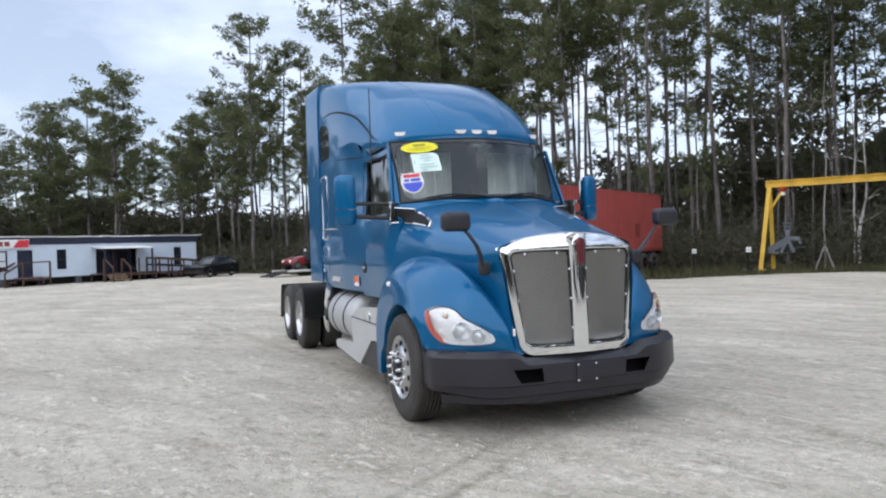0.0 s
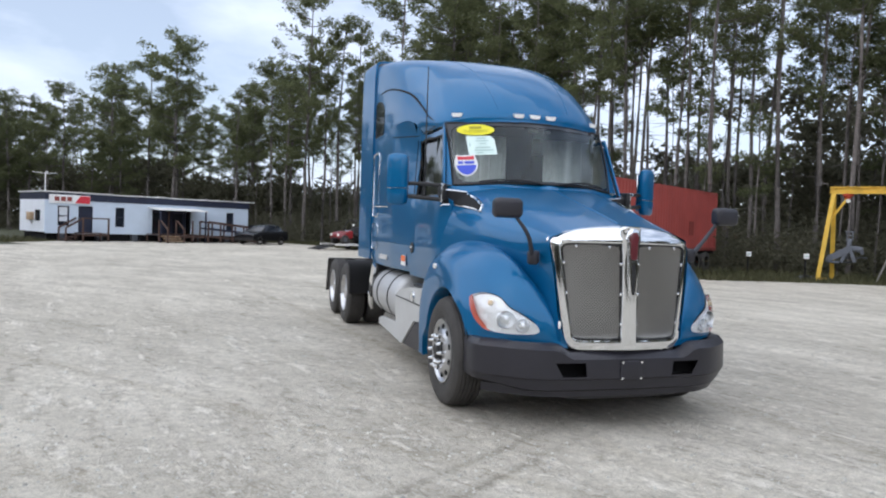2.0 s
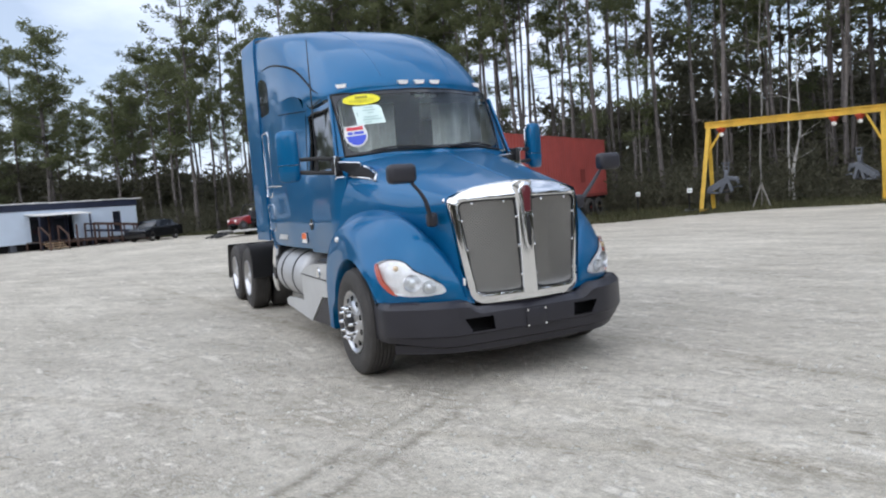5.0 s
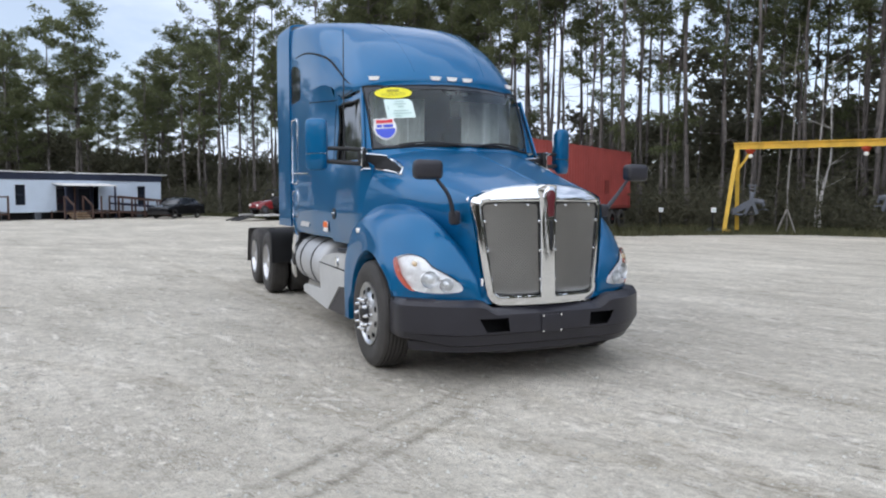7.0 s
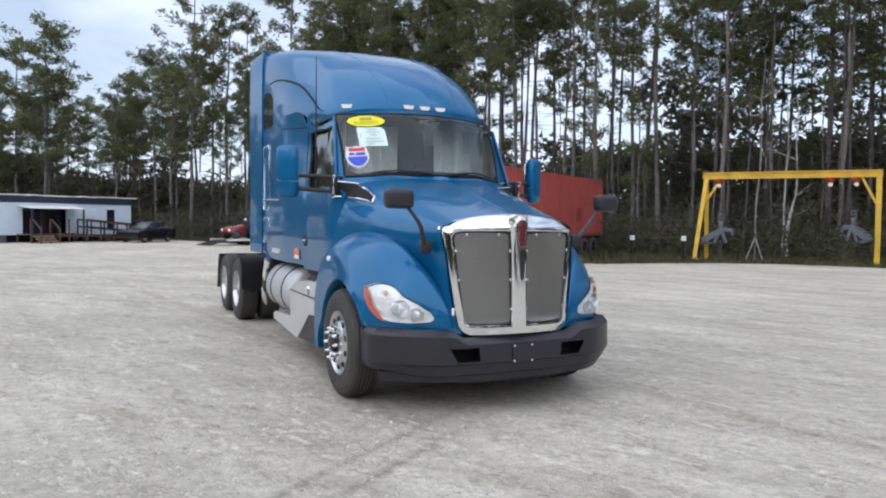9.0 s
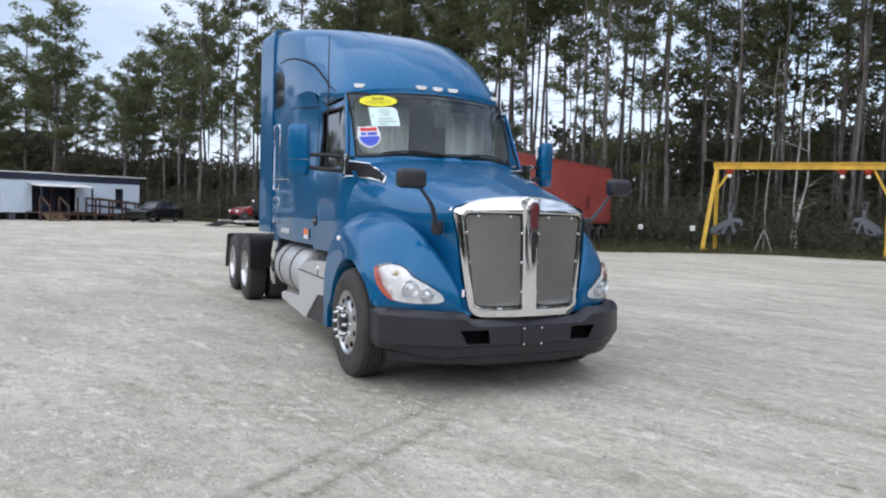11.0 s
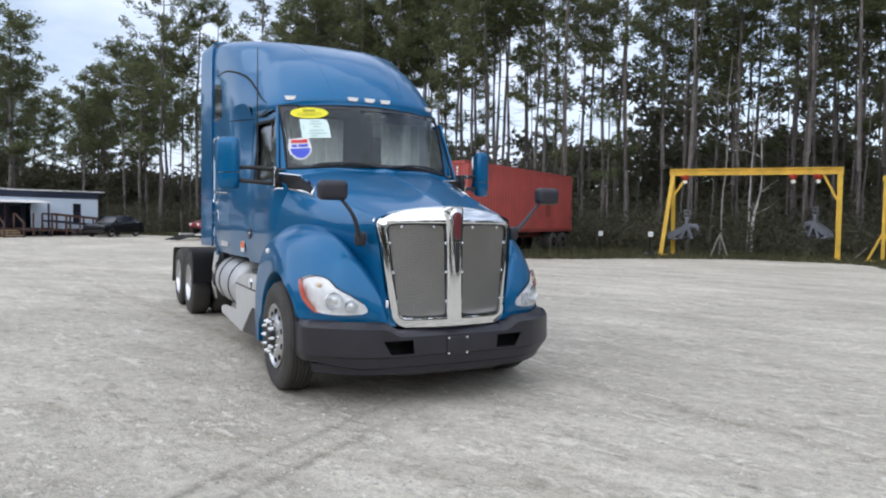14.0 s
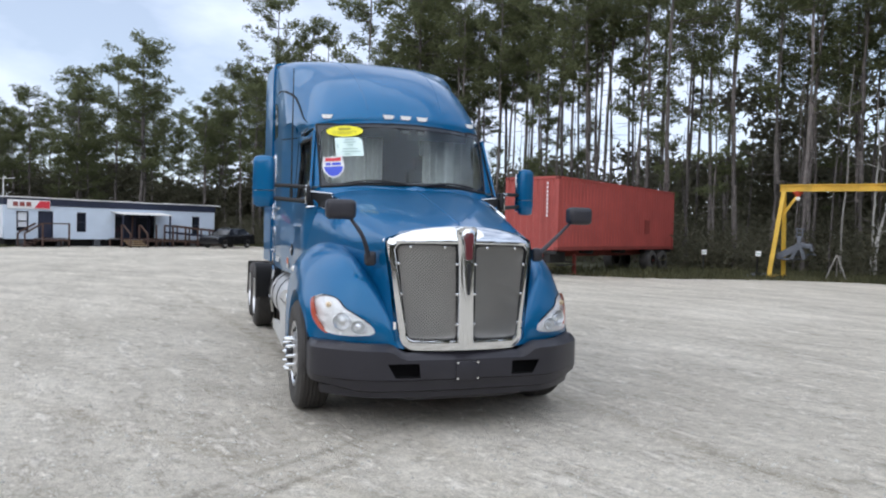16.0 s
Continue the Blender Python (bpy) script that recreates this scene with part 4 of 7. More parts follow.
        if z1 > 2:
            tube(bm, [(1.170 * s, 4.06, 1.915), (1.170 * s, y1, 1.945)], 0.009, 6)
        part("locker_rim", bm, CHROME, truck)
    bm = bmesh.new()
    prism(bm, [(4.45, 2.98), (4.45, 3.27), (4.50, 3.34), (4.62, 3.40), (4.80, 3.44), (4.95, 3.455), (5.06, 3.43), (5.10, 3.36), (5.10, 2.98), (5.04, 2.93), (4.51, 2.93)], "x", 1.164, 1.174)
    if s < 0:
        bmesh.ops.scale(bm, vec=(-1, 1, 1), verts=bm.verts)
    part("sleeper_window", bm, PANE, truck, "dark sleeper side window", smooth=False)
    # curved styling groove over the sleeper
    bm = bmesh.new()
    line = catmull([(1.05, 2.45, 2.87), (1.06, 2.62, 2.95), (1.08, 2.85, 3.08), (1.105, 3.3, 3.30), (1.12, 3.8, 3.44), (1.125, 4.3, 3.52), (1.13, 4.75, 3.54)], 5)
    line = [on_side(p[1], p[2], 0.003) for p in line]
    tube(bm, [(p[0] * s, p[1], p[2]) for p in line], [0.004 + 0.010 * math.sin(math.pi * k / (len(line) - 1)) for k in range(len(line))], 6)
    part("roof_groove", bm, SEAM, truck)
    bm = bmesh.new()
    tube(bm, [(lambda q: (q[0] * s, q[1], q[2]))(on_side(y, z, 0.002)) for y, z in ((2.42, 2.80), (2.6, 2.775), (2.8, 2.755), (3.0, 2.75), (3.3, 2.775), (3.6, 2.80), (3.92, 2.825))], 0.007, 5)
    part("roof_seam", bm, SEAM, truck)
    # side extender behind the sleeper
    bm = bmesh.new()
    rows = []
    for y, x in ((5.13, 1.165), (5.3, 1.18), (5.55, 1.20), (5.80, 1.215)):
        top = 3.975
        rows.append([(x, y, 1.16), (x, y, 1.8), (x, y, 2.6), (x - 0.002, y, 3.5), (x - 0.012, y, top), (x - 0.07, y, top + 0.09), (x - 0.34, y, top + 0.105)])
    sheet(bm, smooth_grid(rows, 2, 4), s)
    thicken(bm, -0.03)
    part("side_extender", bm, BLUE, truck, "blue air deflector behind the sleeper", angle=50)
bm = bmesh.new()
sheet(bm, [[(x, 5.16, z) for x in (-1.1, 0, 1.1)] for z in (1.1, 2.5, 3.55)])
part("sleeper_rear_wall", bm, BLUE, truck)
bm = bmesh.new()
sheet(bm, [[(x, y, 1.12) for x in (-1.06, 0, 1.06)] for y in (1.7, 3.4, 5.16)])
part("cab_floor", bm, DARK, truck)

# windshield and its frame
def ws_point(u, v):
    """u from -1 to 1 across, v from 0 at the bottom to 1 at the top."""
    x0, y0, z0 = 0.935 * u, 1.50 + 0.41 * u * u, 2.145 - 0.03 * u * u
    x1, y1, z1 = 0.95 * u, 1.905 + 0.33 * u * u, 2.83 - 0.015 * u * u
    b = 0.03 * math.sin(math.pi * v)
    return (x0 + (x1 - x0) * v, y0 + (y1 - y0) * v - b, z0 + (z1 - z0) * v + b * 0.5)


bm = bmesh.new()
sheet(bm, [[ws_point(u, v) for u in np.linspace(-1, 1, 25)] for v in np.linspace(0, 1, 9)])
windshield = part("windshield", bm, WINDSHIELD, truck, "wide curved windshield with stickers inside")
windshield.visible_shadow = False
# black border baked on the glass: from the edge in to a rounded outline
clear = []
for cu, cv, a0 in ((0.86, 0.80, 0), (-0.86, 0.80, 90), (-0.86, 0.16, 180), (0.86, 0.16, 270)):
    clear += [(cu + 0.105 * math.cos(radians(a0 + 9 * k)), cv + 0.125 * math.sin(radians(a0 + 9 * k))) for k in range(11)]
    if a0 in (0, 180):
        clear += [(cu * (1 - k / 6), cv + (0.125 if a0 == 0 else -0.125)) for k in range(1, 12)]
clear.append(clear[0])
bm = bmesh.new()
rows = []
for u, v in clear:
    du, dv = u, v - 0.5
    k = min(1.0 / max(abs(du), 1e-6), 0.5 / max(abs(dv), 1e-6))
    rows.append([(lambda p: (p[0], p[1] - 0.004, p[2] + 0.003))(ws_point(u + (du * k - u) * f, v + (0.5 + dv * k - v) * f)) for f in (0, 0.5, 1)])
sheet(bm, rows)
part("windshield_border", bm, PANE, windshield, "black baked border of the glass")
bm = bmesh.new()
rim = [ws_point(u, 0) for u in np.linspace(-1, 1, 21)] + [ws_point(1, v) for v in np.linspace(0.1, 1, 8)] + \
      [ws_point(u, 1) for u in np.linspace(1, -1, 21)] + [ws_point(-1, v) for v in np.linspace(1, 0, 8)]
tube(bm, rim, 0.013, 6)
part("windshield_gasket", bm, GASKET, windshield)
for s in (-1, 1):
    bm = bmesh.new()
    rows = []
    for v in np.linspace(0, 1, 6):
        p = ws_point(1, v)
        z = p[2]
        y_door = 1.87 + 0.30 * max(0, z - 2.0) / 0.7
        rows.append([p, (p[0] * 0.5 + side_x(1.9, z) * 0.5, p[1] + 0.005, z), (side_x(1.9, z) - 0.003, p[1] + 0.03, z), (side_x(1.9, z) - 0.002, max(y_door, p[1]) + 0.06, z)])
    sheet(bm, rows, s)
    part("a_pillar", bm, BLUE, truck, angle=60)
# wipers
for x0, x1 in ((-0.10, -0.72), (0.72, 0.12)):
    bm = bmesh.new()
    tube(bm, [(x0 + (x1 - x0) * f, ws_point((x0 + (x1 - x0) * f) / 0.97, 0.03)[1] - 0.03, 2.150 + 0.03 * f * (1 - f) * 4) for f in np.linspace(0, 1, 8)], 0.011, 6)
    part("wiper", bm, BLACK, truck, "black windshield wiper")
# roof marker lamps
for u, x in enumerate((-0.83, -0.21, -0.02, 0.17, 0.81)):
    bm = bmesh.new()
    y = body_tree.ray_cast(Vector((abs(x), 0, 2.905)), Vector((0, 1, 0)))[0].y
    prism(bm, [(-0.062, 0.020), (0.062, 0.020), (0.050, -0.016), (0.034, -0.022), (-0.034, -0.022), (-0.050, -0.016)], "y", -0.026, 0.03)
    bmesh.ops.transform(bm, matrix=Matrix.Translation((x, y + 0.006, 2.905)) @ Matrix.Rotation(0.50 * x / 0.83 if abs(x) > 0.5 else 0, 4, "Z"), verts=bm.verts)
    part("roof_marker_lamp", bm, LAMPWHITE, truck, "pale lit marker lamp over the windshield")

# inside of the cab
bm = bmesh.new()
box(bm, (1.5, 0.40, 0.28), (0, 2.06, 1.95), 0.06)
part("dashboard", bm, INTERIOR, truck)
for x in (-0.52, 0.52):
    bm = bmesh.new()
    box(bm, (0.5, 0.16, 0.85), (x, 2.85, 2.0), 0.06, Matrix.Rotation(-0.12, 3, "X"))
    box(bm, (0.28, 0.11, 0.22), (x, 2.90, 2.50), 0.04)
    part("seat", bm, SEATCLOTH, truck)
for x0, x1 in ((-0.98, -0.14), (0.34, 0.98)):
    bm = bmesh.new()
    n = 64
    sheet(bm, [[(x0 + (x1 - x0) * k / n, 2.42 + 0.06 * math.sin(k * 0.62 * (1 + 0.2 * math.sin(k * 0.11))), z) for k in range(n + 1)] for z in (1.5, 2.2, 2.85)])
    part("curtain", bm, CURTAIN, truck, "grey pleated sleeper curtain")
for x0, x1 in ((-1.03, -0.50), (0.50, 1.03)):
    bm = bmesh.new()
    sheet(bm, [[(x0 + (x1 - x0) * k / 30, 3.12 + 0.04 * math.sin(k * 0.9), z) for k in range(31)] for z in (1.5, 2.2, 2.85)])
    part("curtain", bm, CURTAIN, truck, "grey pleated sleeper curtain")
for x in (-0.42, 0.42):
    bm = bmesh.new()
    box(bm, (0.72, 0.03, 0.12), (x, 2.11, 2.755), 0.012, Matrix.Rotation(0.35, 3, "X"))
    part("sun_visor", bm, SEATCLOTH, truck)
# the navy puts the dim interior and mirrored sky into the colour
bm = bmesh.new()
box(bm, (2.0, 0.05, 1.9), (0, 3.5, 2.2))
part("sleeper_bulkhead", bm, NAVYDIM, truck, "sleeper back wall, dim interior and mirrored sky in its navy")
bm = bmesh.new()
sheet(bm, [[(x * w, y, z) for x in (-1, 0, 1)] for y, w, z in ((2.1, 0.55, 2.84), (2.4, 0.85, 2.88), (3.5, 0.95, 3.0))])
part("headliner", bm, SEATCLOTH, truck)
bm = bmesh.new()
box(bm, (0.10, 0.03, 0.035), (0.02, 2.02, 2.77), 0.01)
box(bm, (0.07, 0.03, 0.03), (0.19, 2.02, 2.77), 0.01)
part("overhead_sensor", bm, LAMPWHITE, truck)
bm = bmesh.new()
ringp = [(0.52 + 0.22 * math.cos(a), 2.28 + 0.10 * math.sin(a), 2.00 + 0.20 * math.sin(a)) for a in np.linspace(0, 2 * math.pi, 25)]
tube(bm, ringp, 0.016, 6)
part("steering_wheel", bm, BLACK, truck)


# stickers inside the windshield
def sticker(outline, off, material, parent, name):
    """A thin sheet on the glass: outline in windshield coordinates u, v."""
    bm = bmesh.new()
    vs = []
    for u, v in outline:
        p = ws_point(u, v)
        vs.append(bm.verts.new((p[0], p[1] - off, p[2] + off * 0.6)))
    bm.faces.new(vs)
    return part(name, bm, material, parent, smooth=False)


oval = tagged(sticker([(-0.712 + 0.195 * math.cos(a), 0.848 + 0.098 * math.sin(a)) for a in np.linspace(0, 2 * math.pi, 29)[:-1]], 0.014, YELLOW_ST, None, "oval_sticker"),
              "yellow oval price sticker on the windshield", "sticker")
sticker([(-0.775, 0.865), (-0.650, 0.865), (-0.650, 0.908), (-0.775, 0.908)], 0.017, OLIVE, oval, "print_bar")


def lettering(body, u0, u1, v0, v1, off, material, parent):
    """Flat letters of the built-in font laid on the windshield."""
    text = bpy.data.curves.new("lettering", "FONT")
    text.body, text.resolution_u = body, 2
    holder = new("lettering", text)
    me = bpy.data.meshes.new_from_object(holder.evaluated_get(bpy.context.evaluated_depsgraph_get()))
    bpy.data.objects.remove(holder)
    xs, ys = [v.co.x for v in me.vertices], [v.co.y for v in me.vertices]
    for v in me.vertices:
        fu, fv = (v.co.x - min(xs)) / (max(xs) - min(xs)), (v.co.y - min(ys)) / (max(ys) - min(ys))
        p = ws_point(u0 + (u1 - u0) * fu, v0 + (v1 - v0) * fv)
        v.co = (p[0], p[1] - off, p[2] + off * 0.6)
    me.materials.clear()
    me.materials.append(material)
    ob = new("lettering", me)
    ob.parent = parent
    return ob


lettering("WARRANTY", -0.845, -0.590, 0.790, 0.846, 0.018, OLIVE, oval)
note = tagged(sticker([(-0.825, 0.43), (-0.538, 0.43), (-0.538, 0.69), (-0.58, 0.745), (-0.825, 0.745)], 0.008, PAPER, None, "paper_notice"),
              "pale green paper notice taped in the windshield", "paper")
for k, (u0, u1, v) in enumerate(((-0.72, -0.63, 0.70), (-0.74, -0.61, 0.655), (-0.70, -0.64, 0.61), (-0.75, -0.60, 0.545), (-0.76, -0.57, 0.50), (-0.74, -0.68, 0.46))):
    sticker([(u0, v - 0.008), (u1, v - 0.008), (u1, v + 0.008), (u0, v + 0.008)], 0.012, GREYPRINT, note, "print_bar")
sticker([(-0.805, 0.56), (-0.795, 0.56), (-0.795, 0.63), (-0.805, 0.63)], 0.012, GREYPRINT, note, "print_bar")
SH = [(0, -1.0), (0.45, -0.86), (0.85, -0.45), (1.0, 0.05), (0.92, 0.5), (0.8, 0.8), (0.9, 1.0), (0.45, 0.92), (0, 1.0)]
SH = SH + [(-x, y) for x, y in SH[-2:0:-1]]
su, sv = -0.862, 0.270
shield = tagged(sticker([(su + 0.115 * x, sv + 0.165 * y) for x, y in SH], 0.010, WHITE, None, "shield_sticker"), "red, white and blue shield sticker on the windshield", "sticker")
sticker([(su + 0.098 * x, sv + 0.138 * y - 0.005) for x, y in SH if y < 0.06], 0.014, BLUE_ST, shield, "blue_field")
sticker([(su - 0.08, sv + 0.085), (su + 0.08, sv + 0.085), (su + 0.08, sv + 0.14), (su, sv + 0.13), (su - 0.08, sv + 0.14)], 0.014, RED_ST, shield, "red_band")
sticker([(su - 0.078, sv + 0.022), (su - 0.030, sv + 0.022), (su - 0.030, sv + 0.062), (su - 0.078, sv + 0.062)], 0.014, BLUE_ST, shield, "print_bar")
sticker([(su - 0.016, sv + 0.022), (su + 0.078, sv + 0.022), (su + 0.078, sv + 0.062), (su - 0.016, sv + 0.062)], 0.014, BLUE_ST, shield, "print_bar")
st_x = side_x(3.27, 1.235)
bm = bmesh.new()
box(bm, (0.006, 0.30, 0.125), (-st_x - 0.004, 3.27, 1.235), 0, Matrix.Rotation(-0.06, 3, "Z"))
st = tagged(part("service_sticker", bm, WHITE), "orange and white sticker on the blue truck side", "sticker")
bm = bmesh.new()
box(bm, (0.004, 0.28, 0.070), (-st_x - 0.009, 3.27, 1.258), 0, Matrix.Rotation(-0.06, 3, "Z"))
part("print_band", bm, ORANGE_ST, st)
bm = bmesh.new()
box(bm, (0.004, 0.50, 0.075), (-1.162, 4.30, 1.235), 0, Matrix.Rotation(0.24, 3, "Y"))
tagged(part("data_plate", bm, GREYPANEL), "pale grey data plate low on the sleeper side", "plate")

# mirrors
def swept(rx, ry, a, z):
    """A place on the rounded outline of the door mirror, which sweeps back outward."""
    k = 1 + 0.12 * abs(math.sin(2 * a))
    u, v, c, d = rx * math.cos(a) * k, ry * math.sin(a) * k, math.cos(radians(30)), math.sin(radians(30))
    return (1.515 + u * c - v * d, 2.05 + u * d + v * c, z)


for s in (-1, 1):
    m = new("door_mirror")
    m.parent = truck
    m["label"] = "blue door mirror housing on two black arms"
    bm = bmesh.new()
    g = []
    for z, k in ((1.885, 0.6), (1.91, 0.92), (2.0, 1.0), (2.2, 1.0), (2.36, 0.98), (2.405, 0.9), (2.425, 0.55)):
        g.append([swept(0.116 * k, 0.062 * k, a, z) for a in np.linspace(0, 2 * math.pi, 25)])
    v = sheet(bm, g, s)
    bm.faces.new(v[0][:-1])
    bm.faces.new(v[-1][:-1])
    bmesh.ops.remove_doubles(bm, verts=bm.verts, dist=0.0004)
    part("mirror_housing", bm, BLUE, m, angle=50)
    bm = bmesh.new()
    sheet(bm, [[swept(0.118, 0.064, a, z) for a in np.linspace(0, 2 * math.pi, 25)] for z in (2.055, 2.062)], s)
    part("mirror_seam", bm, CHROME, m)
    bm = bmesh.new()
    box(bm, (0.20, 0.02, 0.44), (1.48 * s, 2.115, 2.15), 0.008, Matrix.Rotation(radians(30) * s, 3, "Z"))
    part("mirror_face", bm, MIRRORGLASS, m)
    bm = bmesh.new()
    tube(bm, [(1.47 * s, 2.04, 2.115), (1.25 * s, 1.96, 2.115), (1.06 * s, 1.86, 2.10)], 0.021, 8)
    part("mirror_arm", bm, BLACK, m)
    bm = bmesh.new()
    tube(bm, [(1.47 * s, 2.04, 1.985), (1.25 * s, 1.93, 1.965), (1.06 * s, 1.82, 1.95)], 0.023, 8)
    box(bm, (0.05, 0.18, 0.18), (1.085 * s, 1.82, 2.03), 0.02)
    part("mirror_arm", bm, BLACK, m)
    bm = bmesh.new()
    box(bm, (0.012, 0.035, 0.20), (1.112 * s, 1.745, 2.02), 0.005)
    box(bm, (0.012, 0.11, 0.03), (1.112 * s, 1.735, 2.095), 0.005)
    part("mirror_foot_trim", bm, CHROME, m)
for s, c, base, mid, half in ((-1, (-1.03, 0.10, 1.835), (-0.785, 0.12, 1.45), (-0.85, 0.08, 1.62), 0.125), (1, (1.33, 0.40, 1.85), (0.80, 0.14, 1.50), (1.02, 0.26, 1.64), 0.125)):
    m = new("hood_mirror")
    m.parent = truck
    m["label"] = "black convex hood mirror on a curved stalk"
    bm = bmesh.new()
    box(bm, (2 * half, 0.13, 0.165), c, 0.045, None, 4)
    part("mirror_housing", bm, PLASTIC, m, angle=60)
    bm = bmesh.new()
    pts = catmull([base, mid, (c[0] - s * 0.075, c[1] + 0.01, c[2] - 0.06)], 6)
    tube(bm, pts, [0.021 - 0.007 * k / (len(pts) - 1) for k in range(len(pts))], 8)
    part("stalk", bm, PLASTIC, m)
    bm = bmesh.new()
    box(bm, (0.10, 0.08, 0.125), (base[0] - 0.02 * s, base[1] + 0.025, base[2] - 0.02), 0.03)
    part("stalk_foot", bm, PLASTIC, m)

# whip aerial on the mirror arm
bm = bmesh.new()
tube(bm, [(-1.235, 1.97, 2.02), (-1.235, 1.975, 2.3), (-1.232, 1.985, 2.8), (-1.228, 2.0, 3.36)], [0.011, 0.008, 0.007, 0.005], 6)
cyl(bm, 0.02, 0.016, (-1.235, 1.97, 1.96), (-1.235, 1.97, 2.12), 10)
aerial = part("aerial", bm, BLACK, truck, "thin black whip aerial by the mirror")


# wheels
def wheel(x_out, y, s, front, parent):
    """One wheel with its outer face at x_out (half width), on side s."""
    w = new("wheel")
    w.parent = parent
    R, c = WHEEL_R, (x_out * s, y, WHEEL_R)
    wid = 0.30
    bm = bmesh.new()
    prof = [(0.0 - wid + 0.02, 0.30), (-wid, 0.36), (-wid, 0.44), (-wid + 0.03, 0.488), (-wid + 0.06, 0.500)]
    for k in range(5):
        a = -wid + 0.06 + (wid - 0.12) * k / 5
        b = -wid + 0.06 + (wid - 0.12) * (k + 1) / 5
        prof += [(a + 0.004, R), (b - 0.010, R), (b - 0.008, R - 0.014), (b - 0.002, R - 0.014)]
    prof += [(-0.06, 0.500), (-0.03, 0.488), (-0.004, 0.45), (0.0, 0.40), (-0.008, 0.34), (-0.022, 0.302), (-0.03, 0.296)]
    lathe(bm, prof, c, 56, flip=s)
    part("tyre", bm, RUBBER, w, "", angle=30)
    if front:
        rim = [(-0.03, 0.300), (-0.012, 0.298), (-0.010, 0.285), (-0.024, 0.275), (-0.032, 0.262), (-0.028, 0.235), (-0.017, 0.205), (-0.006, 0.185), (0.002, 0.165), (0.004, 0.12), (0.006, 0.105)]
        hub = [(0.006, 0.105), (0.014, 0.098), (0.020, 0.082), (0.042, 0.078), (0.050, 0.068), (0.053, 0.03), (0.053, 0.0008)]
    else:
        rim = [(-0.02, 0.300), (-0.006, 0.298), (-0.004, 0.285), (-0.03, 0.272), (-0.10, 0.262), (-0.15, 0.255), (-0.155, 0.235), (-0.150, 0.18), (-0.148, 0.12)]
        hub = [(-0.148, 0.12), (-0.06, 0.105), (-0.03, 0.095), (-0.025, 0.05), (-0.024, 0.0008)]
    bm = bmesh.new()
    lathe(bm, rim, c, 56, flip=s)
    rim_part = part("rim", bm, ALU, w, "polished aluminium rim" if front else "", angle=40)
    bm = bmesh.new()
    lathe(bm, hub, c, 32, flip=s)
    part("hub_cap", bm, ALU if not front else BLACK, w, angle=40)
    off = -0.0285 if front else -0.149
    for k in range(10):
        a = 2 * math.pi * (k + 0.5) / 10
        rr = 0.222 if front else 0.205
        p = Vector((c[0] + off * s, c[1] + rr * math.cos(a), c[2] + rr * math.sin(a)))
        part("hand_hole", cyl(bmesh.new(), 0.027, 0.027, p - Vector((0.012 * s, 0, 0)), p + Vector((0.013 * s, 0, 0)), 16), DARK, w)
    for k in range(10):
        bm = bmesh.new()
        a = 2 * math.pi * k / 10
        rr = 0.143 if front else 0.15
        p = Vector((c[0] + (0.0 if front else -0.15) * s, c[1] + rr * math.cos(a), c[2] + rr * math.sin(a)))
        ln = 0.078 if front else 0.05
        cyl(bm, 0.021, 0.018, p, p + Vector((ln * 0.55 * s, 0, 0)), 10)
        cyl(bm, 0.019, 0.011, p + Vector((ln * 0.5 * s, 0, 0)), p + Vector((ln * s, 0, 0)), 10)
        part("lug_nut_cover", bm, CHROME, w)
    return w


for s in (-1, 1):
    wheel(1.30, FRONT_Y, s, True, truck)
    for y in DRIVE_Y:
        wheel(1.34, y, s, False, truck)
        bm = bmesh.new()
        prof = [(-0.30, 0.30), (-0.30, 0.44), (-0.27, 0.49), (-0.23, WHEEL_R), (-0.06, WHEEL_R), (-0.03, 0.49), (0, 0.44), (0, 0.30)]
        lathe(bm, prof, (0.985 * s, y, WHEEL_R), 40, flip=s)
        part("inner_tyre", bm, RUBBER, truck)
for y in (FRONT_Y, *DRIVE_Y):
    bm = bmesh.new()
    cyl(bm, 0.07, 0.07, (-0.95, y, 0.5), (0.95, y, 0.5), 12)
    part("axle", bm, BLACK, truck)

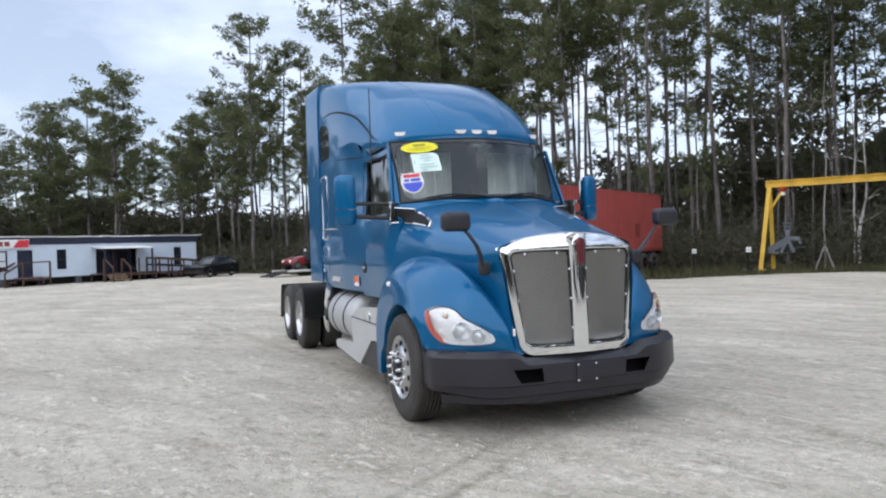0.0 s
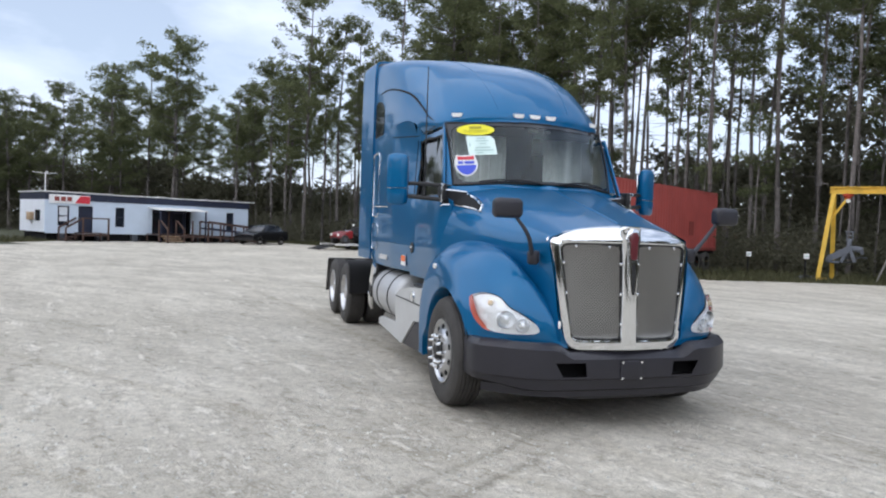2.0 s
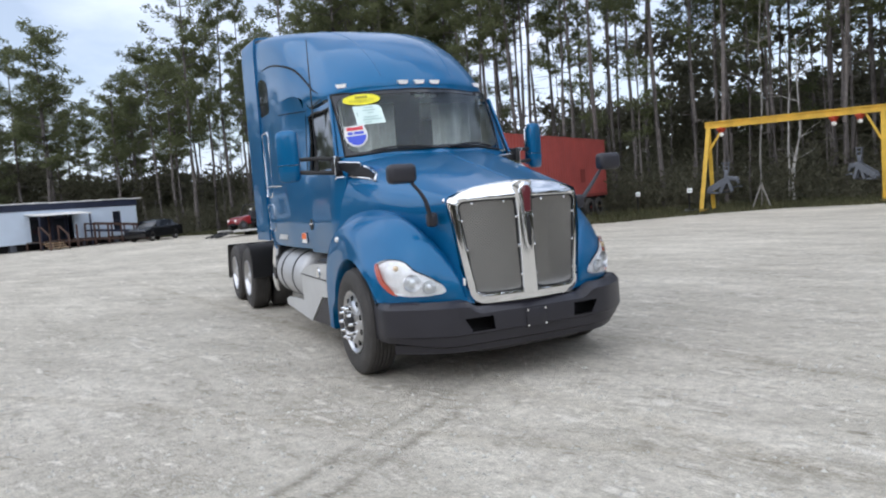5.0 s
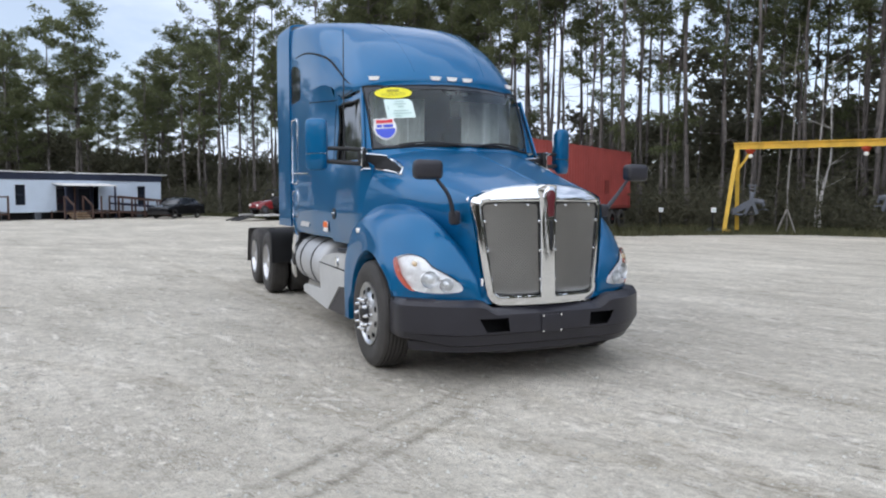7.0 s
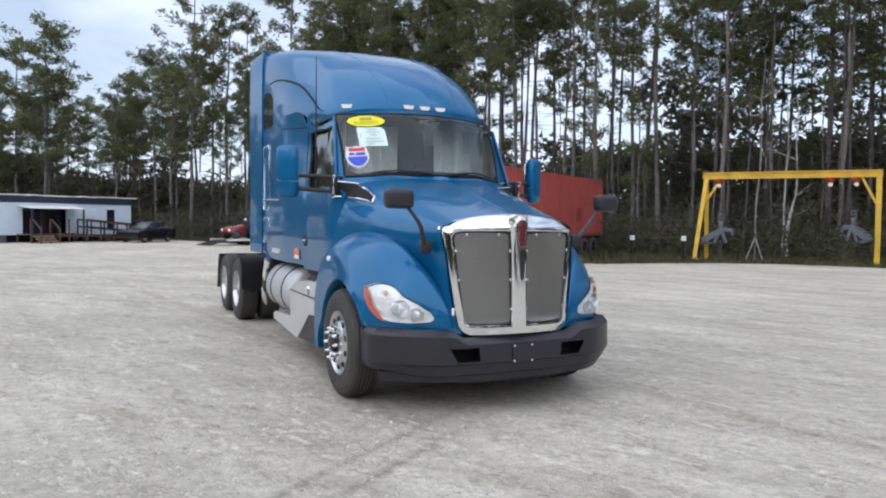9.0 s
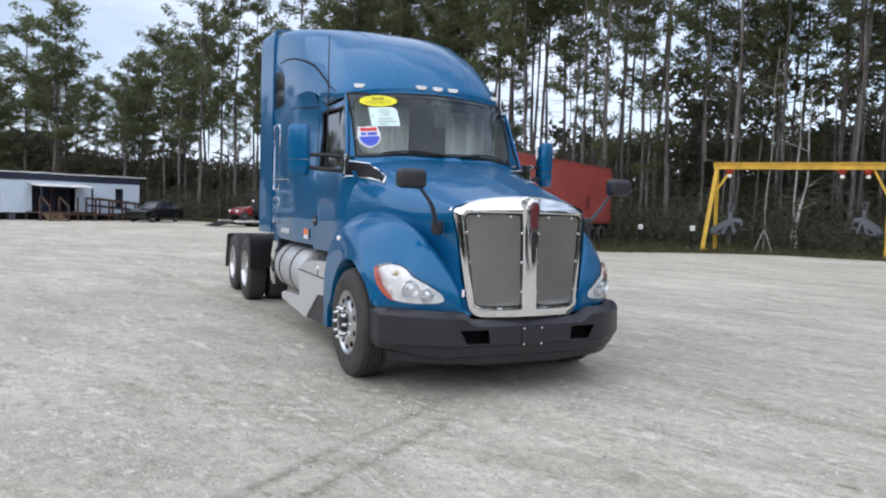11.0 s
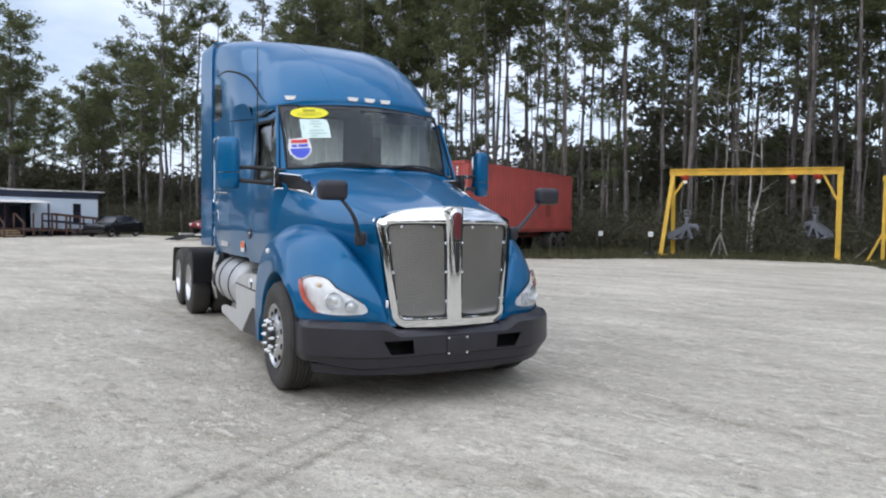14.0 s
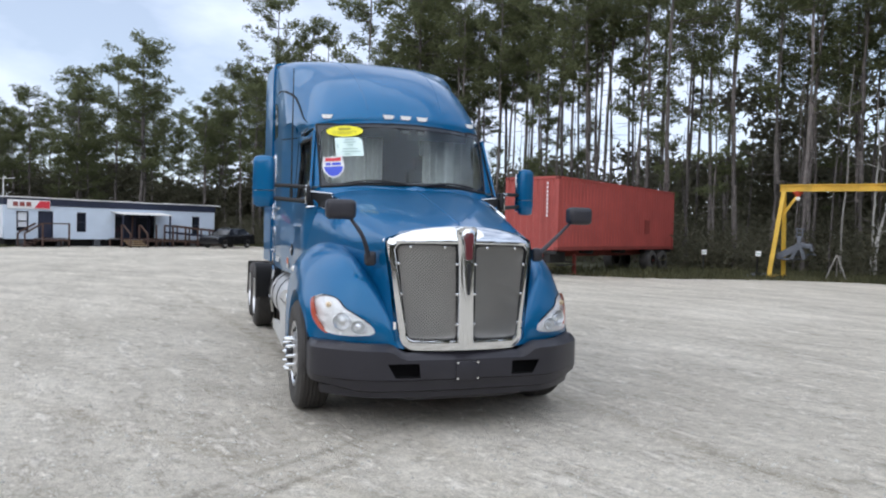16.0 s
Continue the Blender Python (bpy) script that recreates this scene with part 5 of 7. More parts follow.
# chassis
for s in (-1, 1):
    bm = bmesh.new()
    box(bm, (0.09, 7.85, 0.27), (0.43 * s, 4.43, 0.90), 0.01)
    part("frame_rail", bm, BLACK, truck)
    # fuel tank with straps and step fairing
    bm = bmesh.new()
    g = []
    for y, r in ((3.32, 0.10), (3.32, 0.27), (3.35, 0.31), (3.40, 0.325), (4.74, 0.325), (4.79, 0.31), (4.82, 0.27), (4.82, 0.10)):
        g.append([(0.885 + r * math.cos(a), y, 0.725 + r * math.sin(a)) for a in np.linspace(0, 2 * math.pi, 41)])
    sheet(bm, g, s)
    bmesh.ops.remove_doubles(bm, verts=bm.verts, dist=0.0005)
    tank = part("fuel_tank", bm, TANK, truck, "round aluminium fuel tank with dark straps", angle=40)
    for y in (3.74, 4.40, 4.76):
        bm = bmesh.new()
        sheet(bm, [[(0.885 + r * math.cos(a), y + dy, 0.725 + r * math.sin(a)) for a in np.linspace(0, 2 * math.pi, 41)] for dy, r in ((-0.022, 0.328), (-0.02, 0.334), (0.02, 0.334), (0.022, 0.328))], s)
        part("tank_strap", bm, BLACK, tank)
    bm = bmesh.new()
    prism(bm, [(2.0, 0.99), (2.6, 0.955), (3.0, 0.90), (3.26, 0.80), (3.20, 0.47), (4.08, 0.43), (4.20, 0.39), (4.18, 0.325), (2.87, 0.26), (2.32, 0.60), (2.0, 0.62)], "x", 1.17, 1.215)
    if s < 0:
        bmesh.ops.scale(bm, vec=(-1, 1, 1), verts=bm.verts)
    fairing = part("step_fairing", bm, GREYPANEL, truck, "grey step fairing below the cab door", smooth=False)
    bm = bmesh.new()
    prism(bm, [(2.0, 0.60), (2.31, 0.59), (2.84, 0.262), (2.0, 0.30)], "x", 1.14, 1.20)
    if s < 0:
        bmesh.ops.scale(bm, vec=(-1, 1, 1), verts=bm.verts)
    part("fairing_toe", bm, PLASTIC, fairing, smooth=False)
    bm = bmesh.new()
    box(bm, (0.26, 0.5, 0.04), (1.04 * s, 2.3, 0.99), 0.01)
    box(bm, (0.02, 1.22, 0.014), (1.212 * s, 2.62, 0.80), 0.004)
    part("step_tread", bm, BLACK, fairing)
    bm = bmesh.new()
    box(bm, (0.34, 0.7, 0.35), (1.0 * s, 2.45, 0.72), 0.03)
    part("battery_box", bm, GREYPANEL, truck)
    bm = bmesh.new()
    flap = [[(0.94, y, z), (1.34, y, z)] for y, z in ((8.52, 0.995), (8.60, 0.98), (8.66, 0.85), (8.74, 0.60), (8.82, 0.35))]
    sheet(bm, flap, s)
    thicken(bm, 0.015)
    part("mud_flap", bm, RUBBER, truck, "black rubber mud flap")
    bm = bmesh.new()
    tube(bm, [(0.45 * s, 8.54, 0.985), (1.33 * s, 8.54, 0.985)], 0.02, 6)
    part("flap_hanger", bm, BLACK, truck)
    # quarter fender ahead of the drive wheels
    bm = bmesh.new()
    sheet(bm, [[(0.70, p[0], p[1]), (1.02, p[0], p[1]), (1.335, p[0], p[1]), (1.345, p[0] + 0.02, p[1] - 0.02)] for p in catmull([(5.99, 0.55, 0), (5.99, 0.82, 0), (6.06, 1.0, 0), (6.24, 1.065, 0), (6.45, 1.07, 0)], 4)], s)
    thicken(bm, 0.02)
    part("quarter_fender", bm, DARK, truck, "black plastic quarter fender ahead of the drive wheels")
    # bright slanted bracket behind the tank, with a dark middle
    bm = bmesh.new()
    axis_box(bm, (1.17 * s, 4.86, 1.08), (1.19 * s, 4.95, 0.80), 0.03, 0.19, (0, 1, 0))
    axis_box(bm, (1.19 * s, 5.00, 0.64), (1.16 * s, 5.08, 0.45), 0.03, 0.17, (0, 1, 0))
    part("skirt_bracket", bm, CHROME, truck, "bright bracket behind the tank")
    bm = bmesh.new()
    axis_box(bm, (1.188 * s, 4.94, 0.81), (1.188 * s, 5.00, 0.63), 0.028, 0.16, (0, 1, 0))
    part("bracket_web", bm, BLACK, truck)
    bm = bmesh.new()
    cyl(bm, 0.062, 0.058, (1.20 * s, 2.36, 0.872), (1.236 * s, 2.36, 0.872), 20)
    part("filler_cap", bm, CHROME, truck, "round chrome filler cap")
bm = bmesh.new()
box(bm, (1.5, 1.0, 0.05), (0, 5.55, 1.06), 0.01)
part("deck_plate", bm, BLACK, truck)
bm = bmesh.new()
box(bm, (0.95, 1.1, 0.10), (0, 7.18, 1.12), 0.03)
part("fifth_wheel", bm, BLACK, truck)
bm = bmesh.new()
box(bm, (0.86, 0.12, 0.2), (0, 8.36, 0.9), 0.02)
part("rear_cross_member", bm, BLACK, truck)
bm = bmesh.new()
box(bm, (1.9, 0.3, 0.28), (0, 5.85, 0.92), 0.04)
part("air_tank", bm, BLACK, truck)
bm = bmesh.new()
box(bm, (1.0, 1.2, 0.9), (0, 0.75, 1.05), 0.05)
box(bm, (0.8, 3.2, 0.4), (0, 3.2, 0.75), 0.05)
part("engine_block", bm, DARK, truck)
bm = bmesh.new()
box(bm, (0.12, 0.1, 0.28), (-0.98, 5.95, 1.28), 0.02)
part("marker_post", bm, LAMPWHITE, truck)


# ---- red container on its chassis ----
CU, CV = Vector((0.846, 0.534, 0)), Vector((-0.534, 0.846, 0))
CB = Vector((10.5, 18.6, 0))
CL, CW, CZ0, CZ1 = 11.35, 2.44, 1.02, 3.86
cont_m = Matrix(((CU.x, CV.x, 0, CB.x), (CU.y, CV.y, 0, CB.y), (0, 0, 1, 0), (0, 0, 0, 1)))
container = thing("shipping_container", cont_m, "faded red corrugated shipping container on a chassis trailer", "container")


def corrugated(u0, u1, z0, z1, pitch, depth):
    """Rows of (along, out, up) for a trapezoid-corrugated wall."""
    rows, u = [], u0
    while u < u1 - 1e-6:
        for f, d in ((0, 0), (0.3, 0), (0.45, depth), (0.85, depth)):
            rows.append((min(u + f * pitch, u1), d))
        u += pitch
    rows.append((u1, 0))
    return [[(a, d, z) for z in (z0, z1)] for a, d in rows]


for name, v, flip in (("side_wall", 0.02, 1), ("side_wall", CW - 0.02, -1)):
    bm = bmesh.new()
    g = corrugated(0.12, CL - 0.12, CZ0 + 0.14, CZ1 - 0.08, 0.28, 0.014)
    sheet(bm, [[(p[0], v + flip * p[1], p[2]) for p in r] for r in g])
    part(name, bm, CONT_RED, container, smooth=False)
for u, flip in ((0.03, 1), (CL - 0.03, -1)):
    bm = bmesh.new()
    g = corrugated(0.12, CW - 0.12, CZ0 + 0.14, CZ1 - 0.1, 0.30, 0.04)
    sheet(bm, [[(u + flip * p[1], p[0], p[2]) for p in r] for r in g])
    part("end_wall", bm, CONT_RED, container, smooth=False)
for u in (0.07, CL - 0.07):
    for v in (0.07, CW - 0.07):
        bm = bmesh.new()
        box(bm, (0.15, 0.15, CZ1 - CZ0), (u, v, (CZ0 + CZ1) / 2), 0.01)
        part("corner_post", bm, CONT_RED, container, smooth=False)
        for z in (CZ0 + 0.06, CZ1 - 0.06):
            bm = bmesh.new()
            box(bm, (0.18, 0.17, 0.12), (u, v, z), 0.015)
            part("corner_casting", bm, CONT_DK, container)
for v in (0.05, CW - 0.05):
    for z, h, mt in ((CZ0 + 0.07, 0.15, CONT_DK), (CZ1 - 0.04, 0.08, CONT_RED)):
        bm = bmesh.new()
        box(bm, (CL - 0.2, 0.09, h), (CL / 2, v, z), 0.008)
        part("side_rail", bm, mt, container, smooth=False)
for u in (0.05, CL - 0.05):
    for z, h in ((CZ0 + 0.07, 0.14), (CZ1 - 0.05, 0.1)):
        bm = bmesh.new()
        box(bm, (0.09, CW - 0.2, h), (u, CW / 2, z), 0.008)
        part("end_rail", bm, CONT_RED, container, smooth=False)
bm = bmesh.new()
sheet(bm, [[(u, v, CZ1 - 0.03) for v in (0.05, CW - 0.05)] for u in (0.05, CL - 0.05)])
part("container_roof", bm, CONT_RED, container, smooth=False)
for k in range(9):
    part("print_bar", boxed((0.012, 0.055, 0.10), (0.012, 0.50, 2.35 + 0.155 * k)), WHITE, container, "white upright marking bar", smooth=False)
bm = bmesh.new()
box(bm, (0.55, 0.012, 0.65), (8.2, 0.012, 2.05))
part("placard", bm, CONT_DK, container, smooth=False)

chassis = thing("container_chassis", cont_m, "dark steel container chassis trailer on grass verge", "trailer")
for v in (0.75, 1.69):
    bm = bmesh.new()
    box(bm, (CL + 0.1, 0.12, 0.26), (CL / 2, v, 0.87), 0.01)
    part("chassis_beam", bm, CONT_DK, chassis)
for u in (0.1, 3.0, 6.0, 9.0, CL - 0.1):
    bm = bmesh.new()
    box(bm, (0.12, 2.3, 0.14), (u, CW / 2, 0.93), 0.01)
    part("cross_member", bm, BLACK, chassis)
for v in (0.45, 2.0):
    bm = bmesh.new()
    box(bm, (0.11, 0.11, 0.82), (2.15, v, 0.44), 0.01)
    box(bm, (0.28, 0.28, 0.03), (2.15, v, 0.015), 0.005)
    part("landing_leg", bm, CONT_DK, chassis)
bm = bmesh.new()
box(bm, (0.05, 1.6, 0.05), (2.15, CW / 2, 0.5))
box(bm, (1.5, 0.04, 0.06), (1.4, 0.45, 0.42))
box(bm, (1.2, 1.6, 0.42), (0.75, CW / 2, 0.72), 0.02)
part("leg_brace", bm, BLACK, chassis)
for u in (9.0, 10.25):
    for v in (0.02, 1.9):
        bm = bmesh.new()
        prof = [(0, 0.26), (0, 0.42), (0.03, 0.47), (0.08, 0.49), (0.44, 0.49), (0.49, 0.47), (0.52, 0.42), (0.52, 0.26), (0.45, 0.25), (0.42, 0.0008)]
        rg = []
        for a_, r_ in prof:
            rg.append([(u + r_ * math.cos(t), v + a_, 0.49 + r_ * math.sin(t)) for t in np.linspace(0, 2 * math.pi, 33)])
        sheet(bm, rg)
        part("trailer_tyre", bm, RUBBER, chassis)
        bm = bmesh.new()
        box(bm, (0.08, 0.06, 0.08), (u, v - 0.01 if v < 1 else v + 0.5, 0.49), 0.02)
        part("trailer_hub", bm, CONT_DK, chassis)

# ---- yellow gantries with hoists ----
def gantry(a, b, top, label, left_lean):
    """A beam on end frames: a and b are the feet's places on the ground."""
    a, b = Vector(a), Vector(b)
    d = (b - a).normalized()
    out = Vector((d.y, -d.x, 0))
    g = thing("gantry_hoist", Matrix.Translation(a), label, "gantry")
    A, B = Vector((0, 0, 0)), b - a
    up = Vector((0, 0, 1))
    bm = bmesh.new()
    axis_box(bm, A + d * (left_lean - 0.15) + up * (top - 0.02), B + d * 0.12 + up * (top - 0.02), 0.26, 0.04)
    axis_box(bm, A + d * (left_lean - 0.15) + up * (top - 0.28), B + d * 0.12 + up * (top - 0.28), 0.26, 0.04)
    axis_box(bm, A + d * (left_lean - 0.15) + up * (top - 0.15), B + d * 0.12 + up * (top - 0.15), 0.06, 0.24)
    part("beam", bm, YELLOW, g, smooth=False)
    for k in (-1, 1):
        bm = bmesh.new()
        axis_box(bm, A + out * 0.55 * k + d * (0.0 if k > 0 else 0.45), A + d * left_lean + out * 0.08 * k + up * (top - 0.30), 0.17, 0.17, out)
        part("leg", bm, YELLOW, g, smooth=False)
    bm = bmesh.new()
    axis_box(bm, A + d * (left_lean * 0.65) + up * (top - 1.5), A + d * (left_lean + 0.62) + up * (top - 0.30), 0.1, 0.1, out)
    part("brace", bm, YELLOW, g, smooth=False)
    bm = bmesh.new()
    axis_box(bm, A - out * 0.65 + up * 0.05 + d * 0.2, A + out * 0.65 + up * 0.05 + d * 0.1, 0.16, 0.1)
    part("foot_beam", bm, YELLOW, g, smooth=False)
    bm = bmesh.new()
    axis_box(bm, B, B + up * (top - 0.30), 0.2, 0.2, out)
    part("post", bm, YELLOW, g, smooth=False)
    bm = bmesh.new()
    axis_box(bm, B - d * 0.62 + up * (top - 0.30), B - d * 0.05 + up * (top - 1.45), 0.09, 0.09, out)
    part("brace", bm, YELLOW, g, smooth=False)
    bm = bmesh.new()
    axis_box(bm, B - out * 0.55 + up * 0.05, B + out * 0.55 + up * 0.05, 0.28, 0.1)
    part("foot_beam", bm, YELLOW, g, smooth=False)
    return g, a, d


g1, ga, gd = gantry((20.93, 18.94, 0), (25.53, 13.51, 0), 3.98, "yellow steel gantry frame with chain hoists at the yard edge", 0.42)
def gp(f, z, off=0.0):
    p = ga + gd * f
    return Vector((p.x + gd.y * off, p.y - gd.x * off, z))


def hoist(p):
    h = thing("chain_hoist", Matrix.Translation(p), "red trolley hoist with a white hook block under the beam", "hoist", "hoists on the gantry")
    bm = bmesh.new()
    box(bm, (0.34, 0.26, 0.13), (0, 0, 0.37), 0.03)
    box(bm, (0.20, 0.20, 0.12), (0, 0, 0.27), 0.03)
    part("trolley", bm, REDHOIST, h)
    bm = bmesh.new()
    got = bmesh.ops.create_uvsphere(bm, u_segments=14, v_segments=10, radius=0.105)
    bmesh.ops.scale(bm, vec=(1, 1, 0.9), verts=got["verts"])
    bmesh.ops.translate(bm, vec=(0, 0, 0.12), verts=got["verts"])
    part("hook_block", bm, LAMPWHITE, h)


for f in (0.95, 5.35, 6.3):
    hoist(gp(f, 3.26))


def cradle(p, turn, label, wide=0.85):
    """A grey lifting cradle with forks, hung on a chain."""
    c = thing("lifting_cradle", Matrix.Translation(p) @ Matrix.Rotation(turn, 4, "Z") @ Matrix.Diagonal((wide, 1, 1, 1)), label, "lifting tool", "cradles under the gantry")
    bm = bmesh.new()
    box(bm, (0.20, 0.24, 0.50), (0.08, 0, 1.24), 0.03, Matrix.Rotation(0.10, 3, "Y"))
    part("mast", bm, GREYCAST, c)
    for v in (-0.15, 0.15):
        bm = bmesh.new()
        axis_box(bm, (-0.78, v, 0.62), (0.20, v, 1.10), 0.14, 0.27)
        part("boom", bm, GREYCAST, c)
        bm = bmesh.new()
        axis_box(bm, (0.02, v, 0.98), (-0.22, v, 0.50), 0.10, 0.15)
        part("stay", bm, GREYCAST, c)
        bm = bmesh.new()
        axis_box(bm, (0.16, v, 1.02), (0.36, v, 0.52), 0.10, 0.15)
        part("stay", bm, GREYCAST, c)
        bm = bmesh.new()
        tube(bm, catmull([(-0.80, v, 0.66), (-0.88, v, 0.56), (-0.70, v, 0.50), (-0.30, v, 0.48)], 4), [0.06] * 11 + [0.05, 0.04], 6)
        part("jaw", bm, GREYCAST, c)
    bm = bmesh.new()
    box(bm, (0.62, 0.34, 0.22), (0.36, 0, 1.08), 0.06, Matrix.Rotation(0.10, 3, "Y"))
    box(bm, (0.16, 0.30, 0.30), (0.63, 0, 0.98), 0.05, Matrix.Rotation(-0.3, 3, "Y"))
    part("counterweight", bm, GREYCAST, c)
    bm = bmesh.new()
    tube(bm, [(0.34, 0.1, 0.66), (0.60, 0.1, 0.74), (0.86, 0.1, 0.70)], 0.03, 6)
    part("push_bar", bm, GREYCAST, c)
    bm = bmesh.new()
    box(bm, (0.70, 0.34, 0.07), (-0.12, 0, 0.50), 0.02, Matrix.Rotation(-0.06, 3, "Y"))
    part("base", bm, BLACK, c)
    bm = bmesh.new()
    box(bm, (0.26, 0.26, 0.24), (0.0, 0, 0.74), 0.03)
    part("gearbox", bm, BLACK, c)
    bm = bmesh.new()
    for z in (1.45, 1.62, 1.78):
        box(bm, (0.30 if z < 1.7 else 0.42, 0.18, 0.055), (0.1, 0, z), 0.012)
    box(bm, (0.055, 0.12, 0.38), (-0.03, 0, 1.6), 0.01)
    box(bm, (0.055, 0.12, 0.38), (0.23, 0, 1.6), 0.01)
    part("head_frame", bm, GREYCAST, c)
    bm = bmesh.new()
    tube(bm, [(0.1, 0, 1.8), (0.1, 0, 2.5), (0.1, 0, 3.2)], 0.012, 5)
    part("chain", bm, BLACK, c)
    return c


cradle(gp(1.0, 0.32, 0.1), math.atan2(gd.y, gd.x), "grey steel lifting cradle hanging beside the yellow gantry leg")
cradle(gp(6.3, 0.50, 0.1), math.atan2(gd.y, gd.x) + 2.7, "grey steel lifting cradle hanging beside the yellow post", 0.68)

# second gantry, on a triangular stand
g2 = thing("gantry_hoist", Matrix.Translation((26.1, 11.95, 0)), "yellow steel gantry on a triangular stand", "gantry")
d2 = Vector((0.55, -0.835, 0))
o2 = Vector((d2.y, -d2.x, 0))
bm = bmesh.new()
axis_box(bm, (0, 0, 0.1), (0, 0, 3.4), 0.13, 0.13, o2)
part("post", bm, YELLOW, g2, smooth=False)
for k in (-1, 1):
    bm = bmesh.new()
    axis_box(bm, d2 * 0.56 * k + Vector((0, 0, 0.05)), d2 * 0.03 * k + Vector((0, 0, 1.22)), 0.09, 0.09, o2)
    part("stay", bm, YELLOW, g2, smooth=False)
bm = bmesh.new()
axis_box(bm, d2 * -0.62 + Vector((0, 0, 0.06)), d2 * 0.62 + Vector((0, 0, 0.06)), 0.1, 0.12)
part("foot_beam", bm, YELLOW, g2, smooth=False)
bm = bmesh.new()
axis_box(bm, d2 * -0.1 + Vector((0, 0, 3.45)), d2 * 7 + Vector((0, 0, 3.45)), 0.2, 0.22)
part("beam", bm, YELLOW, g2, smooth=False)
bm = bmesh.new()
axis_box(bm, Vector((0, 0, 2.6)), d2 * 0.5 + Vector((0, 0, 3.35)), 0.08, 0.08, o2)
part("brace", bm, YELLOW, g2, smooth=False)
bm = bmesh.new()
axis_box(bm, d2 * 6.6, d2 * 6.6 + Vector((0, 0, 3.4)), 0.13, 0.13, o2)
part("post", bm, YELLOW, g2, smooth=False)
hoist(Vector((26.1, 11.95, 2.9)) + d2 * 1.75)
cradle(Vector((26.1, 11.95, 0.24)) + d2 * 1.6, math.atan2(d2.y, d2.x), "grey steel lifting cradle under the second yellow gantry")

# trestle, small signs and scrap at the verge
tr = thing("trestle", Matrix.Translation((22.6, 17.1, 0)), "weathered wooden trestle standing in the grass", "trestle")
for dx, dy in ((-0.30, 0.27), (0.22, -0.29), (0.36, 0.33)):
    bm = bmesh.new()
    axis_box(bm, (dx, dy, 0), (dx * 0.05, dy * 0.05, 1.05), 0.06, 0.06)
    part("leg", bm, PALEBARK, tr, smooth=False)
for x, y, z in ((20.2, 22.4, 0.95), (20.42, 19.15, 1.0)):
    sg = thing("small_sign", Matrix.Translation((x, y, 0)), "small white square sign on a post", "sign", "verge signs")
    bm = bmesh.new()
    box(bm, (0.05, 0.05, z + 0.1), (0, 0.03, (z + 0.1) / 2))
    part("post", bm, BLACK, sg, smooth=False)
    bm = bmesh.new()
    box(bm, (0.22, 0.02, 0.22), (0, -0.02, z), 0.004, Matrix.Rotation(-0.7, 3, "Z"))
    plate = part("plate", bm, WHITE, sg, smooth=False)
    bm = bmesh.new()
    box(bm, (0.16, 0.01, 0.05), (-0.008, -0.035, z), 0, Matrix.Rotation(-0.7, 3, "Z"))
    part("print_bar", bm, GREYPRINT, plate, smooth=False)
bm = bmesh.new()
pb = Vector((25.75, 13.05, 0))
axis_box(bm, (0, 0, 0.02), (0.35, -0.45, 0.62), 0.07, 0.03)
board = part("leaning_board", bm, PALEBARK, smooth=False)
board.matrix_world = Matrix.Translation(pb)
tagged(board, "pale bare board leaning beside the yellow post", "board")
sc = thing("scrap_iron", Matrix.Translation((20.2, 18.9, 0)), "low heap of rusty scrap iron beside the gantry foot", "scrap")
for k in range(7):
    bm = bmesh.new()
    box(bm, (0.5 - 0.05 * k, 0.10, 0.08), (-0.4 + 0.13 * k, 0.05 * (k % 3), 0.05 + 0.04 * (k % 4)), 0.01, Matrix.Rotation(0.5 * k, 3, "Z"))
    part("scrap_piece", bm, BLACK if k % 2 else GREYCAST, sc)

# ---- office trailer building ----
BL_, BR_ = Vector((-14.35, 44.8, 0)), Vector((-1.85, 52.6, 0))
bu = (BR_ - BL_).normalized()
bv = Vector((-bu.y, bu.x, 0))
office_m = Matrix(((bu.x, bv.x, 0, BL_.x), (bu.y, bv.y, 0, BL_.y), (0, 0, 1, 0), (0, 0, 0, 1)))
OL, OW, OH = (BR_ - BL_).length, 4.2, 3.05
office = thing("office_building", office_m, "pale blue single-storey office trailer with navy fascia", "building")
openings = [(0.72, 1.43, 0.98, 2.25), (1.98, 2.90, 0.55, 2.28), (4.38, 5.0, 0.97, 2.28), (6.95, 9.9, 0.56, 2.24), (12.82, 13.45, 0.9, 2.26)]
us = sorted({0.0, OL, *[o[0] for o in openings], *[o[1] for o in openings]})
zs = sorted({0.48, 2.62, *[o[2] for o in openings], *[o[3] for o in openings]})
bm = bmesh.new()
g = [[(u, 0.0, z) for z in zs] for u in us]
sheet(bm, g, skip=lambda i, k: any(o[0] <= (us[i] + us[i + 1]) / 2 <= o[1] and o[2] <= (zs[k] + zs[k + 1]) / 2 <= o[3] for o in openings))
thicken(bm, 0.12)
part("front_wall", bm, SIDING, office, smooth=False)
for k in range(int(OL / 0.42)):
    bm = bmesh.new()
    u = 0.3 + 0.42 * k
    if not any(o[0] - 0.03 <= u <= o[1] + 0.03 for o in openings):
        box(bm, (0.03, 0.012, 2.05), (u, -0.01, 1.59))
        part("siding_batten", bm, SIDING, office, smooth=False)
    else:
        bm.free()
bm = bmesh.new()
prism(bm, [(0.0, 0.55), (OW, 0.55), (OW, 2.62), (0.0, 2.62)], "x", -0.06, 0.06)
part("end_wall", bm, SIDINGW, office, smooth=False)
bm = bmesh.new()
prism(bm, [(0.1, 0.55), (OW, 0.55), (OW, 2.62), (0.1, 2.62)], "x", OL - 0.1, OL)
